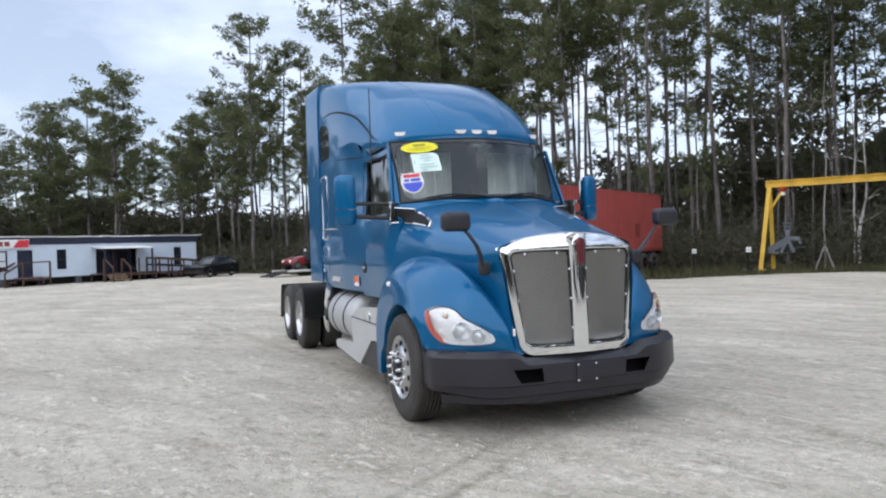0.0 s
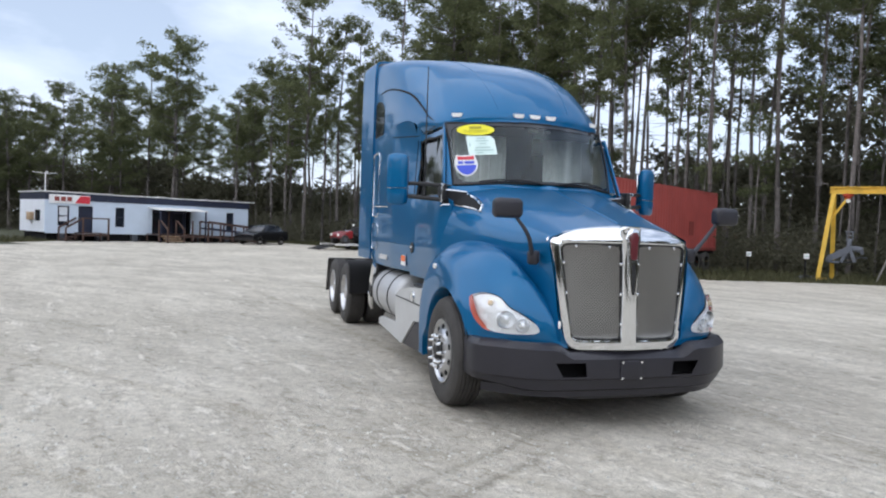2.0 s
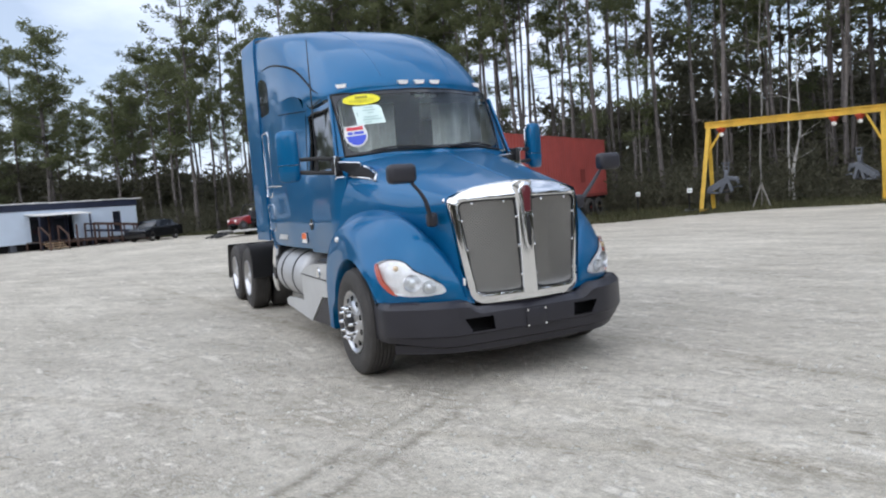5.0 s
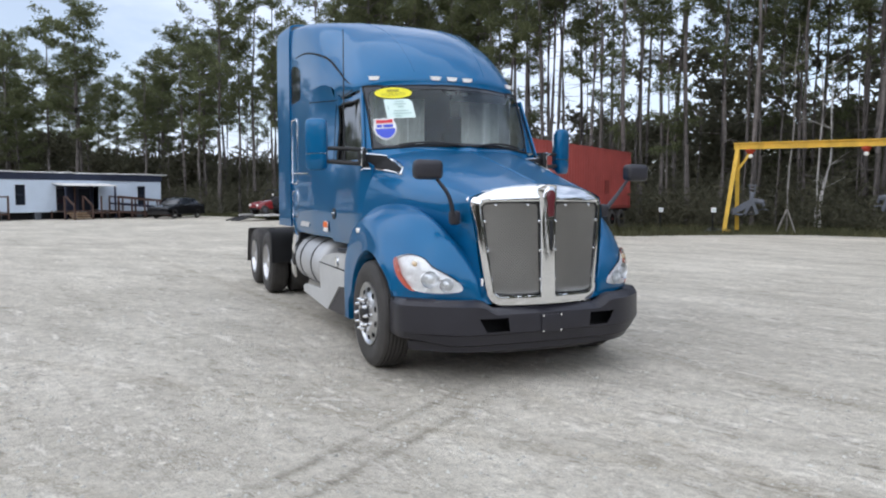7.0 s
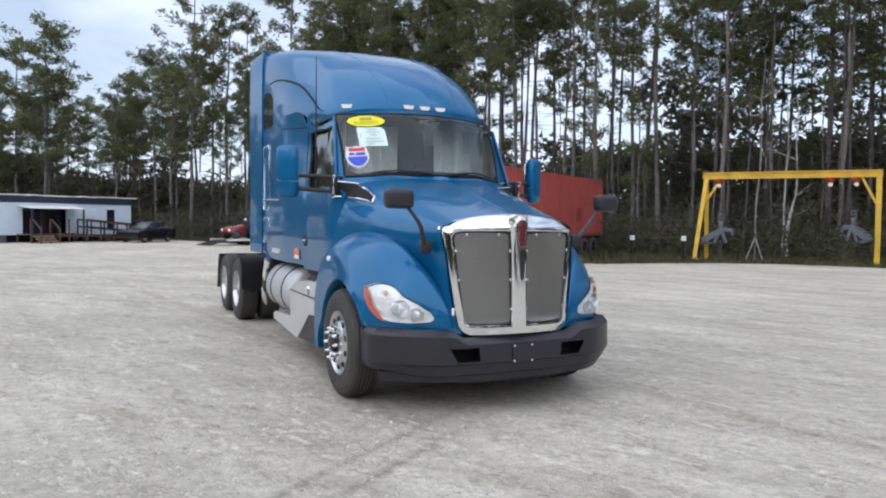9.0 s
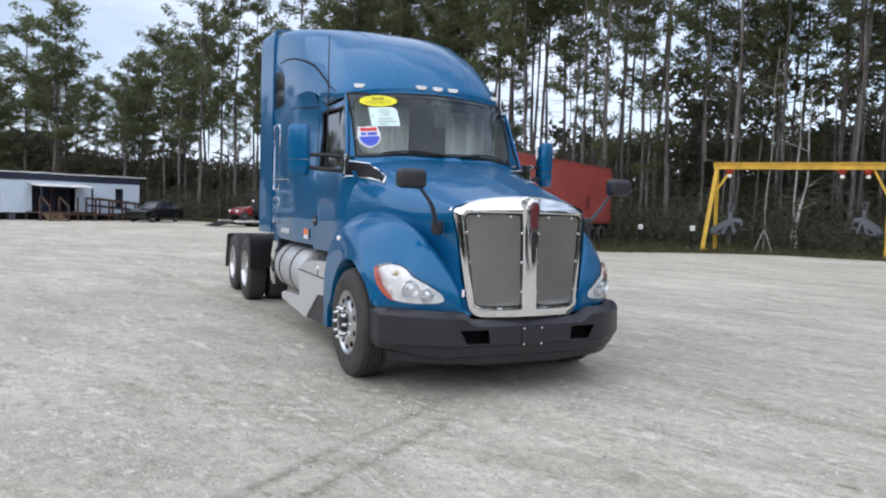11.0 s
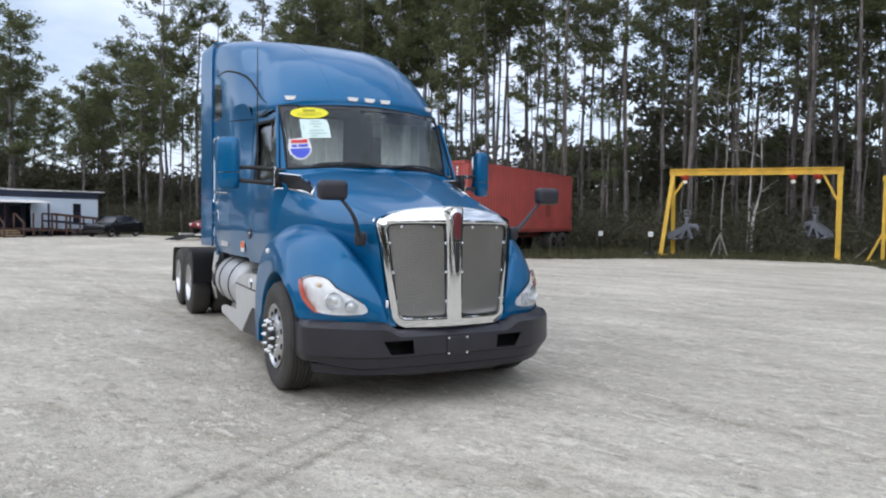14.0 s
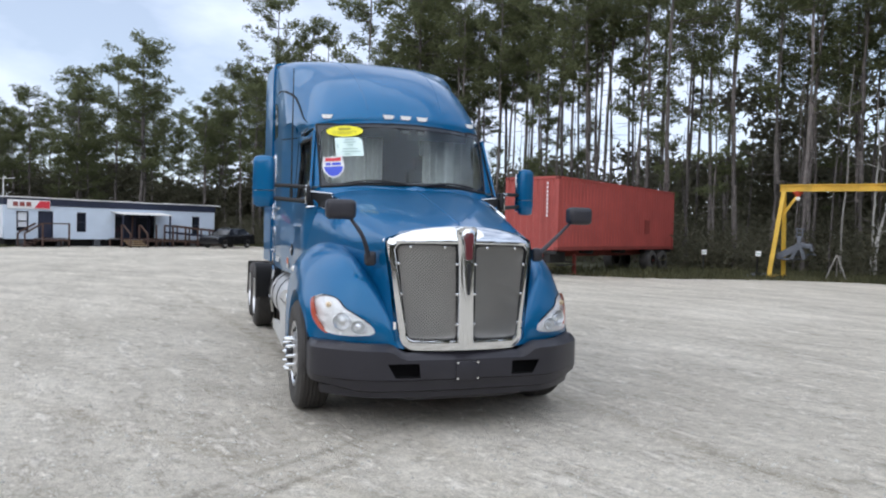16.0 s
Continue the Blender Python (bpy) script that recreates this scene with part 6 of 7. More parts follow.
part("end_wall", bm, SIDINGW, office, smooth=False)
bm = bmesh.new()
box(bm, (OL, 0.12, 2.1), (OL / 2, OW, 1.6))
part("rear_wall", bm, SIDING, office, smooth=False)
bm = bmesh.new()
box(bm, (OL + 0.1, OW + 0.3, 0.46), (OL / 2, OW / 2 - 0.02, 2.85), 0.01)
part("fascia", bm, FASCIA, office, smooth=False)
rngb = random.Random(5)
prev = -0.15
while prev < OL:
    w = rngb.uniform(0.5, 1.1)
    bm = bmesh.new()
    box(bm, (w, OW + 0.42, 0.07), (prev + w / 2, OW / 2 - 0.02, 3.11 + rngb.uniform(-0.01, 0.03)))
    part("roof_panel", bm, ROOFWHITE, office, smooth=False)
    prev += w
bm = bmesh.new()
box(bm, (OL - 0.4, OW - 0.4, 0.55), (OL / 2, OW / 2 + 0.1, 0.28))
part("underfloor", bm, DARK, office, smooth=False)
for u in np.arange(1.0, OL, 2.4):
    bm = bmesh.new()
    box(bm, (0.4, 0.3, 0.55), (u, 0.15, 0.275), 0.01)
    part("pier", bm, GREYCAST, office, smooth=False)
for k, (u0, u1, z0, z1) in enumerate(openings):
    if k == 3:
        continue
    w = part("window" if k in (0, 2, 4) else "entrance_door", boxed((u1 - u0, 0.04, z1 - z0), ((u0 + u1) / 2, 0.07, (z0 + z1) / 2)), PANE if k != 1 else FASCIA, office, smooth=False)
    bm = bmesh.new()
    for uu in (u0, u1):
        box(bm, (0.07, 0.10, z1 - z0 + 0.1), (uu, -0.015, (z0 + z1) / 2), 0.005)
    for zz in (z0, z1):
        box(bm, (u1 - u0 + 0.1, 0.11, 0.07), ((u0 + u1) / 2, -0.015, zz), 0.005)
    if k != 1:
        box(bm, (u1 - u0, 0.05, 0.05), ((u0 + u1) / 2, 0.0, (z0 + z1) / 2), 0.005)
    part("frame", bm, FASCIA, w, smooth=False)
    if k == 0:
        part("blind", boxed((u1 - u0 - 0.2, 0.012, z1 - z0 - 0.35), ((u0 + u1) / 2 + 0.04, 0.044, (z0 + z1) / 2 + 0.1)), SIDINGW, w, "pale half-drawn blind", smooth=False)
# recessed entry under the canopy
bm = bmesh.new()
box(bm, (2.95, 0.06, 1.7), (8.42, 0.6, 1.40))
part("porch_back", bm, FASCIA, office, smooth=False)
for u in (7.6, 9.2):
    bm = bmesh.new()
    box(bm, (0.75, 0.05, 1.45), (u, 0.55, 1.3), 0.01)
    part("entrance_door", bm, PANE, office, smooth=False)
bm = bmesh.new()
box(bm, (0.1, 0.1, 1.55), (8.4, 0.3, 1.4), 0.01)
part("porch_post", bm, DECKWOOD, office, smooth=False)
bm = bmesh.new()
prism(bm, [(-1.75, 2.22), (-1.75, 2.27), (0.02, 2.45), (0.02, 2.40)], "x", 6.64, 10.35)
part("canopy", bm, ROOFWHITE, office, "sloping white canopy", smooth=False)
for u in (6.8, 10.2):
    bm = bmesh.new()
    box(bm, (0.1, 0.1, 2.25), (u, -1.65, 1.12), 0.01)
    part("canopy_post", bm, FASCIA, office, smooth=False)
bm = bmesh.new()
box(bm, (2.5, 0.08, 0.56), (1.42, -0.19, 2.68), 0.01)
sign = part("name_board", bm, WHITE, office, "white name board with a red corner and dark bars", smooth=False)
bm = bmesh.new()
for u in (0.62, 1.0, 1.38):
    box(bm, (0.28, 0.02, 0.28), (u, -0.245, 2.69))
part("print_bar", bm, SIGNRED, sign, smooth=False)
bm = bmesh.new()
prism(bm, [(1.72, 2.45), (2.64, 2.45), (2.64, 2.92), (2.05, 2.92)], "y", -0.25, -0.235)
part("red_field", bm, RED_ST, sign, smooth=False)
# window unit on the white end wall
bm = bmesh.new()
box(bm, (0.30, 0.7, 0.5), (-0.15, 2.0, 1.55), 0.02)
part("air_conditioner", bm, PALEWOOD, office)
bm = bmesh.new()
box(bm, (0.05, 0.8, 0.7), (-0.07, 1.0, 1.6), 0.01)
part("end_window", bm, PANE, office, smooth=False)
bm = bmesh.new()
cyl(bm, 0.035, 0.035, (0.1, 0.3, 3.1), (0.1, 0.3, 4.3), 8)
mast = part("dish_mast", bm, WHITE, office)
bm = bmesh.new()
for k in range(3):
    a = k * 2.1 + 0.3
    axis_box(bm, (0.1, 0.3, 4.25), (0.1 + 0.75 * math.cos(a), 0.3 + 0.75 * math.sin(a), 4.35), 0.12, 0.03)
part("dish_arms", bm, WHITE, office)


def deck(name, u0, u1, v0, v1, h, label, rails):
    d = thing(name, office_m, label, "wooden deck")
    n = int((u1 - u0) / 0.15)
    for k in range(n):
        bm = bmesh.new()
        box(bm, (0.135, v1 - v0, 0.035), (u0 + (k + 0.5) * (u1 - u0) / n, (v0 + v1) / 2, h))
        part("plank", bm, DECKWOOD, d, smooth=False)
    for u in np.arange(u0, u1 + 0.01, (u1 - u0) / max(1, round((u1 - u0) / 1.3))):
        for v in (v0 + 0.05, v1 - 0.05):
            bm = bmesh.new()
            box(bm, (0.09, 0.09, h + (1.0 if v < -0.5 else 0)), (u, v, (h + (1.0 if v < -0.5 else 0)) / 2))
            part("post", bm, DECKWOOD, d, smooth=False)
    for z in (h - 0.12, h + 0.5, h + 0.98)[:1 + 2 * rails]:
        bm = bmesh.new()
        box(bm, (u1 - u0, 0.05, 0.12), ((u0 + u1) / 2, v0 + 0.05, z))
        part("rail", bm, DECKWOOD, d, smooth=False)
    return d


d1 = deck("entry_steps", 1.8, 3.4, -1.4, -0.1, 0.55, "weathered wooden steps and landing at the office door", False)
for k in range(3):
    bm = bmesh.new()
    box(bm, (0.3, 1.1, 0.05), (1.65 - 0.3 * k, -0.75, 0.42 - 0.14 * k))
    part("tread", bm, DECKWOOD, d1, smooth=False)
for v in (-1.35, -0.2):
    bm = bmesh.new()
    axis_box(bm, (1.8, v, 1.5), (0.75, v, 0.85), 0.06, 0.1)
    axis_box(bm, (0.77, v, 0.0), (0.77, v, 0.88), 0.08, 0.08, (1, 0, 0))
    part("hand_rail", bm, DECKWOOD, d1, smooth=False)
bm = bmesh.new()
box(bm, (1.6, 0.05, 0.08), (2.6, -1.35, 1.5))
part("hand_rail", bm, DECKWOOD, d1, smooth=False)
d2_ = deck("porch_deck", 6.6, 10.3, -1.9, -0.1, 0.55, "weathered red-brown wooden porch deck", False)
d3 = thing("wheelchair_ramp", office_m, "long weathered wooden ramp with railing beside the office", "ramp")
bm = bmesh.new()
prism(bm, [(10.3, 0.55), (15.2, 0.12), (15.2, 0.04), (10.3, 0.42)], "y", -1.9, -0.7)
part("ramp_floor", bm, DECKWOOD, d3, smooth=False)
for v in (-1.88, -0.72):
    for f in np.linspace(0, 1, 6):
        bm = bmesh.new()
        u, z = 10.3 + 4.9 * f, 0.55 - 0.43 * f
        box(bm, (0.09, 0.09, z + 1.0), (u, v, (z + 1.0) / 2))
        part("post", bm, DECKWOOD, d3, smooth=False)
    for dz in (0.5, 0.98):
        bm = bmesh.new()
        axis_box(bm, (10.3, v, 0.55 + dz), (15.2, v, 0.12 + dz), 0.05, 0.12)
        part("rail", bm, DECKWOOD if dz > 0.6 else FASCIA, d3, smooth=False)
st_ = thing("porch_steps", office_m, "pale wooden porch steps with a sloping rail", "steps")
for k in range(3):
    bm = bmesh.new()
    box(bm, (1.2, 0.3, 0.05), (7.3, -2.05 - 0.3 * k, 0.42 - 0.14 * k))
    part("tread", bm, PALEWOOD, st_, smooth=False)
for u in (6.7, 7.9):
    bm = bmesh.new()
    axis_box(bm, (u, -1.9, 1.5), (u, -2.9, 0.9), 0.06, 0.1)
    axis_box(bm, (u, -2.88, 0.0), (u, -2.88, 0.93), 0.08, 0.08, (1, 0, 0))
    part("hand_rail", bm, DECKWOOD, st_, smooth=False)

# utility pole
bm = bmesh.new()
cyl(bm, 0.17, 0.12, (0, 0, 0), (0, 0, 8.6), 14)
pole = part("utility_pole", bm, POLEWOOD)
pole.matrix_world = pose(-17.6, 43.2, 0)
tagged(pole, "brown wooden utility pole at the yard edge", "utility pole")


# ---- parked vehicles ----
def lathe_tyre(r, wide, c):
    """A rounded tyre whose axle runs along y."""
    bm = bmesh.new()
    h = wide / 2
    prof = [(-h * 0.8, r * 0.5), (-h, r * 0.7), (-h * 0.9, r * 0.93), (-h * 0.6, r), (h * 0.6, r), (h * 0.9, r * 0.93), (h, r * 0.7), (h * 0.8, r * 0.5)]
    sheet(bm, [[(c[0] + q * math.cos(t), c[1] + a, c[2] + q * math.sin(t)) for t in np.linspace(0, 2 * math.pi, 25)] for a, q in prof])
    bmesh.ops.remove_doubles(bm, verts=bm.verts, dist=0.0005)
    return bm


def car(m, name, label, paint, profile, width, wheels, glass_line, top=None):
    """A car from its side profile of (along, up), with windows and wheels."""
    c = thing(name, m, label, "car")
    low, roofline = profile
    bm = bmesh.new()
    rows = []
    for f, k in ((-1, 0.0), (-1, 0.8), (-0.97, 0.95), (-0.8, 1.0), (0, 1.0), (0.8, 1.0), (0.97, 0.95), (1, 0.8), (1, 0.0)):
        rows.append([(x, f * width / 2, 0.28 + (z - 0.28) * (k if k else 0.0)) for x, z in low])
    sheet(bm, rows)
    part("body", bm, paint, c, angle=40)
    bm = bmesh.new()
    rows = []
    for f, k in ((-1, 0.0), (-0.90, 0.45), (-0.80, 0.86), (-0.72, 0.96), (-0.58, 1.0), (0, 1.02), (0.58, 1.0), (0.72, 0.96), (0.80, 0.86), (0.90, 0.45), (1, 0.0)):
        rows.append([(x, f * width / 2 * 0.96, glass_line + (z - glass_line) * k) for x, z in roofline])
    sheet(bm, rows)
    part("cabin", bm, top or paint, c, angle=40)
    for s in (-1, 1):
        bm = bmesh.new()
        n = len(roofline)
        x0, x1 = roofline[1][0], roofline[-2][0]
        zt = max(z for _, z in roofline)
        sheet(bm, [[(x0 + 0.17, s * (width * 0.483), glass_line + 0.03), (x1 - 0.12, s * (width * 0.483), glass_line + 0.03)],
                   [(roofline[2][0] + 0.05, s * (width * 0.40), zt - 0.08), (roofline[-3][0] - 0.05, s * (width * 0.40), zt - 0.08)]])
        part("side_window", bm, PANE, c)
    for x in wheels:
        for s in (-1, 1):
            bm = bmesh.new()
            prof = [(-0.2, 0.05), (-0.2, 0.30), (-0.17, 0.34), (-0.03, 0.34), (0.0, 0.30), (0.0, 0.20)]
            rg = [[(x + r * math.cos(t), s * (width / 2 - 0.0 + a), 0.34 + r * math.sin(t)) for t in np.linspace(0, 2 * math.pi, 25)] for a, r in prof]
            sheet(bm, rg)
            w = part("tyre", bm, RUBBER, c)
            bm = bmesh.new()
            cyl(bm, 0.21, 0.19, (x, s * (width / 2 - 0.03), 0.34), (x, s * (width / 2 - 0.01), 0.34), 20)
            part("rim", bm, ALU, w)
    return c


sedan_low = [tuple(p) for p in catmull([(-2.3, 0.28), (-2.32, 0.62), (-2.2, 0.78), (-1.3, 0.90), (-0.6, 0.94), (1.3, 0.97), (2.15, 0.98), (2.3, 0.85), (2.3, 0.28)], 3)]
sedan_top = [(-1.40, 0.86), (-1.05, 1.0), (-0.70, 1.20), (-0.30, 1.35), (0.0, 1.41), (0.35, 1.43), (0.80, 1.40), (1.25, 1.30), (1.70, 1.13), (2.1, 0.93)]
car(Matrix.Translation((-0.85, 48.6, 0)) @ Matrix.Rotation(0.85, 4, "Z") @ Matrix.Diagonal((0.86, 0.95, 1.04, 1)), "parked_sedan", "black sedan parked beside the office ramp", CARBLACK, (sedan_low, sedan_top), 1.8, (-1.45, 1.4), 0.92)
TM = Matrix.Translation((4.3, 41.6, 0)) @ Matrix.Rotation(0.42, 4, "Z")
tl = thing("flatbed_trailer", TM, "low pale flatbed trailer with a ramp at its end", "trailer")
for k in range(9):
    part("plank", boxed((3.4, 0.17, 0.05), (0.3, -0.8 + 0.2 * k, 0.36)), PALEBARK, tl, smooth=False)
for v in (-0.92, 0.92):
    bm = bmesh.new()
    box(bm, (3.5, 0.07, 0.12), (0.3, v, 0.36), 0.01)
    part("side_rail", bm, ROOFWHITE, tl, smooth=False)
bm = bmesh.new()
for v in (-0.6, 0.0, 0.6):
    axis_box(bm, (-1.4, v, 0.30), (-2.5, v, 0.05), 0.3, 0.05)
part("ramp", bm, BLACK, tl, smooth=False)
for v in (-1, 1):
    tyre = part("tyre", lathe_tyre(0.29, 0.18, (0.8, v * 1.06, 0.29)), RUBBER, tl)
    part("rim", cyl(bmesh.new(), 0.16, 0.15, (0.8, v * 1.12, 0.29), (0.8, v * 1.158, 0.29), 18), ALU, tyre)
uv = thing("utility_vehicle", TM @ Matrix.Translation((0.35, 0, 0.385)), "small red open utility vehicle with black roll bars on the trailer", "utility vehicle")
bm = bmesh.new()
rows = []
for x, z, w in ((-1.30, 0.42, 0.50), (-1.28, 0.62, 0.56), (-1.10, 0.76, 0.60), (-0.70, 0.84, 0.62), (-0.30, 0.90, 0.62), (-0.26, 0.45, 0.60)):
    rows.append([(x, -w, 0.38), (x, -w, z - 0.10), (x, -w * 0.88, z), (x, 0, z + 0.03), (x, w * 0.88, z), (x, w, z - 0.10), (x, w, 0.38)])
sheet(bm, rows)
part("hood", bm, CARRED, uv, "rounded red hood", angle=40)
part("cargo_bed", boxed((0.95, 1.24, 0.34), (0.95, 0, 0.72), 0.04), CARRED, uv)
part("floor_pan", boxed((2.5, 1.15, 0.14), (0.1, 0, 0.38), 0.03), BLACK, uv)
part("seat", box(boxed((0.5, 1.1, 0.22), (0.15, 0, 0.62), 0.06), (0.16, 1.1, 0.5), (0.42, 0, 0.92), 0.06), SEATCLOTH, uv)
for v in (-0.58, 0.58):
    bm = bmesh.new()
    tube(bm, catmull([(-0.28, v, 0.85), (-0.05, v * 0.95, 1.35), (0.10, v * 0.92, 1.58), (0.40, v * 0.92, 1.60), (0.50, v * 0.95, 1.2), (0.50, v, 0.5)], 4), 0.028, 6)
    part("roll_bar", bm, BLACK, uv)
    part("headlight", cyl(bmesh.new(), 0.09, 0.08, (-1.27, v * 0.72, 0.60), (-1.33, v * 0.72, 0.59), 14), LAMPWHITE, uv, "round white headlight")
bm = bmesh.new()
for x, z in ((0.10, 1.58), (0.42, 1.60)):
    tube(bm, [(x, -0.53, z), (x, 0.53, z)], 0.026, 6)
part("cross_bar", bm, BLACK, uv)
bm = bmesh.new()
tube(bm, [(-0.12 + 0.06 * math.sin(a), -0.28 + 0.17 * math.cos(a), 1.05 + 0.16 * math.sin(a)) for a in np.linspace(0, 2 * math.pi, 17)], 0.016, 5)
part("steering_wheel", bm, BLACK, uv)
part("work_lamp", cyl(bmesh.new(), 0.085, 0.07, (-0.02, -0.30, 1.28), (-0.08, -0.32, 1.28), 14), LAMPWHITE, uv, "white round work lamp")
for x in (-0.88, 0.85):
    for v in (-1, 1):
        tyre = part("tyre", lathe_tyre(0.30, 0.24, (x, v * 0.56, 0.30)), RUBBER, uv)
        part("rim", cyl(bmesh.new(), 0.15, 0.14, (x, v * 0.66, 0.30), (x, v * 0.69, 0.30), 18), GREYCAST, tyre)


# ---- pines ----
def needle_cloud(rng, centres, per, size, verts, faces, wide=0.13):
    """Tufts of narrow needles about each centre (place, radius)."""
    for (cx, cy, cz), r in centres:
        for _ in range(per):
            d = Vector((rng.gauss(0, 1), rng.gauss(0, 1), rng.gauss(0, 0.75)))
            d.normalize()
            q = rng.random() ** 0.6 * r
            px, py, pz = cx + d.x * q, cy + d.y * q, cz + d.z * q * 0.85
            for _ in range(3):
                v = Vector((d.x * 0.35 + rng.gauss(0, 1), d.y * 0.35 + rng.gauss(0, 1), rng.gauss(0.15, 0.8)))
                v.normalize()
                w = v.cross(Vector((rng.gauss(0, 1), rng.gauss(0, 1), rng.gauss(0, 1))))
                if w.length < 1e-3:
                    continue
                w.normalize()
                ln, wd = size * rng.uniform(0.7, 1.3), size * wide
                b = len(verts)
                verts.append((px - w.x * wd, py - w.y * wd, pz - w.z * wd))
                verts.append((px + w.x * wd, py + w.y * wd, pz + w.z * wd))
                verts.append((px + v.x * ln, py + v.y * ln, pz + v.z * ln))
                faces.append((b, b + 1, b + 2))


def pine(seed, height, crown_from, spread, density, radius=0.17, lacy=False):
    """A tall pine: a slightly bent tapered trunk, bare dead stubs below, limbs with needle clumps above."""
    rng = random.Random(seed)
    t = thing("pine_tree", pose(0, 0, 0), "tall slender pine with bare trunk and ragged dark crown", "tree", "pines round the yard")
    bm = bmesh.new()
    bend = [(0, 0)]
    for k in range(10):
        bend.append((bend[-1][0] + rng.gauss(0, 0.06), bend[-1][1] + rng.gauss(0, 0.06)))
    path = [(bend[k][0], bend[k][1], height * k / 10) for k in range(11)]
    tube(bm, path, [radius * (1.25 if k == 0 else 1.0) * (1 - 0.85 * (k / 10) ** 1.3) for k in range(11)], 9)

    def at(z):
        f = min(9.99, z / height * 10)
        i = int(f)
        a, b = path[i], path[i + 1]
        return Vector([a[j] + (b[j] - a[j]) * (f - i) for j in range(3)])

    centres = []
    z = crown_from
    while z < height - 0.4:
        f = (z - crown_from) / (height - crown_from)
        for _ in range(rng.choice((1, 2, 2, 3))):
            if rng.random() > density * (0.60 + 0.55 * f):
                continue
            a = rng.uniform(0, 6.28)
            ln = spread * (0.50 + 0.62 * math.sin(math.pi * min(1, 0.18 + 0.72 * f))) * (1 - 0.35 * f ** 4) * rng.uniform(0.55, 1.15)
            p0 = at(z)
            rise = rng.uniform(0.10, 0.60)
            way = Vector((math.cos(a), math.sin(a), 0))
            p1 = p0 + way * ln * 0.55 + Vector((0, 0, ln * rise * 0.35))
            p2 = p0 + way * ln + Vector((0, 0, ln * rise))
            tube(bm, [p0, p1, p2], [radius * 0.22, radius * 0.13, 0.012], 4)
            for q in ((0.5, 0.75, 1.0) if ln < 1.4 else (0.42, 0.62, 0.82, 1.0)):
                c = (p0.lerp(p1, q / 0.55) if q < 0.55 else p1.lerp(p2, (q - 0.55) / 0.45)) + Vector((rng.gauss(0, 0.16), rng.gauss(0, 0.16), rng.gauss(0.16, 0.14)))
                centres.append((tuple(c), rng.uniform(0.36, 0.60) if lacy else rng.uniform(0.40, 0.68)))
        z += rng.uniform(0.36, 0.78)
    top = at(height)
    centres += [((top.x, top.y, height - 0.3), 0.45), ((top.x + 0.3, top.y, height - 0.9), 0.5), ((top.x - 0.3, top.y + 0.2, height - 1.2), 0.5)]
    for _ in range(7):
        z = rng.uniform(crown_from * 0.35, crown_from)
        a = rng.uniform(0, 6.28)
        p0 = at(z)
        ln = rng.uniform(0.5, 1.8)
        tube(bm, [p0, p0 + Vector((math.cos(a) * ln, math.sin(a) * ln, rng.uniform(-0.3, 0.2)))], [0.025, 0.008], 4)
    part("trunk", bm, BARK, t)
    verts, faces = [], []
    if lacy:
        needle_cloud(rng, centres, 19, 0.24, verts, faces, 0.165)
    else:
        needle_cloud(rng, centres, 22, 0.27, verts, faces, 0.165)
    raw_part("crown", verts, faces, NEEDLE, t)
    return t


PINES = [pine(21, 22, 10.5, 2.8, 0.90), pine(22, 24, 12.5, 2.3, 0.75), pine(23, 20, 8.0, 3.0, 0.95), pine(24, 23, 10.5, 2.2, 0.75),
         pine(25, 19, 7.5, 2.4, 0.8), pine(26, 25, 15.0, 2.4, 0.7), pine(27, 17, 6.0, 2.8, 0.95), pine(28, 15, 5.0, 1.7, 0.6, 0.11), pine(29, 13, 4.0, 1.5, 0.6, 0.10),
         pine(41, 23, 11.5, 2.4, 0.82, 0.13, True), pine(42, 22, 12.5, 2.2, 0.82, 0.12, True), pine(43, 24, 9.0, 2.0, 0.66, 0.13, True)]
HEIGHTS = (22, 24, 20, 23, 19, 25, 17, 15, 13, 23, 22, 24)
used = set()


def plant(kind, x, y, height, girth=1.0, rng=random.Random(77)):
    k = height / HEIGHTS[kind]
    m = pose(x, y, -0.02, rng.uniform(-1.5, 1.5), rng.uniform(-1.5, 1.5), rng.uniform(0, 360))
    t = PINES[kind] if kind not in used else copy_thing(PINES[kind], m)
    used.add(kind)
    t.matrix_basis = m @ Matrix.Diagonal((k * girth, k * girth, k, 1))
    return t


# the trees that stand out, along the back of the yard
for x, y, h, kind in ((2.9, 56.3, 21.6, 0), (5.9, 58.0, 20.2, 3), (10.2, 53.1, 24.3, 2), (-8.4, 68.5, 19.2, 6), (-14.9, 73.8, 17.4, 6), (-19.7, 77.0, 15.3, 2),
                      (-23.7, 80.2, 14.2, 4), (-2.7, 64.6, 14.2, 4), (14.2, 49.9, 25.0, 0), (18.2, 50.7, 19.8, 3), (19.8, 47.9, 23.5, 1), (8.0, 59.7, 20.1, 5)):
    plant(kind, x, y, h)
for x, y, h, kind in ((0.5, 64.5, 16.8, 2), (-11.2, 72.2, 18.2, 0), (22.9, 37.2, 23.0, 1), (22.3, 30.4, 22.5, 5), (20.3, 25.6, 22.0, 1), (28.3, 30.8, 22.0, 3), (27.5, 26.1, 23.5, 5),
                      (25.8, 22.1, 21.0, 1), (30.9, 19.1, 22.0, 3), (21.0, 38.3, 22.5, 0), (29.0, 25.0, 21.5, 3), (31.3, 19.3, 23.0, 5), (31.0, 16.1, 21.0, 1)):
    plant(9 + kind % 3 if y < 45 else kind, x, y, h, 1.1)
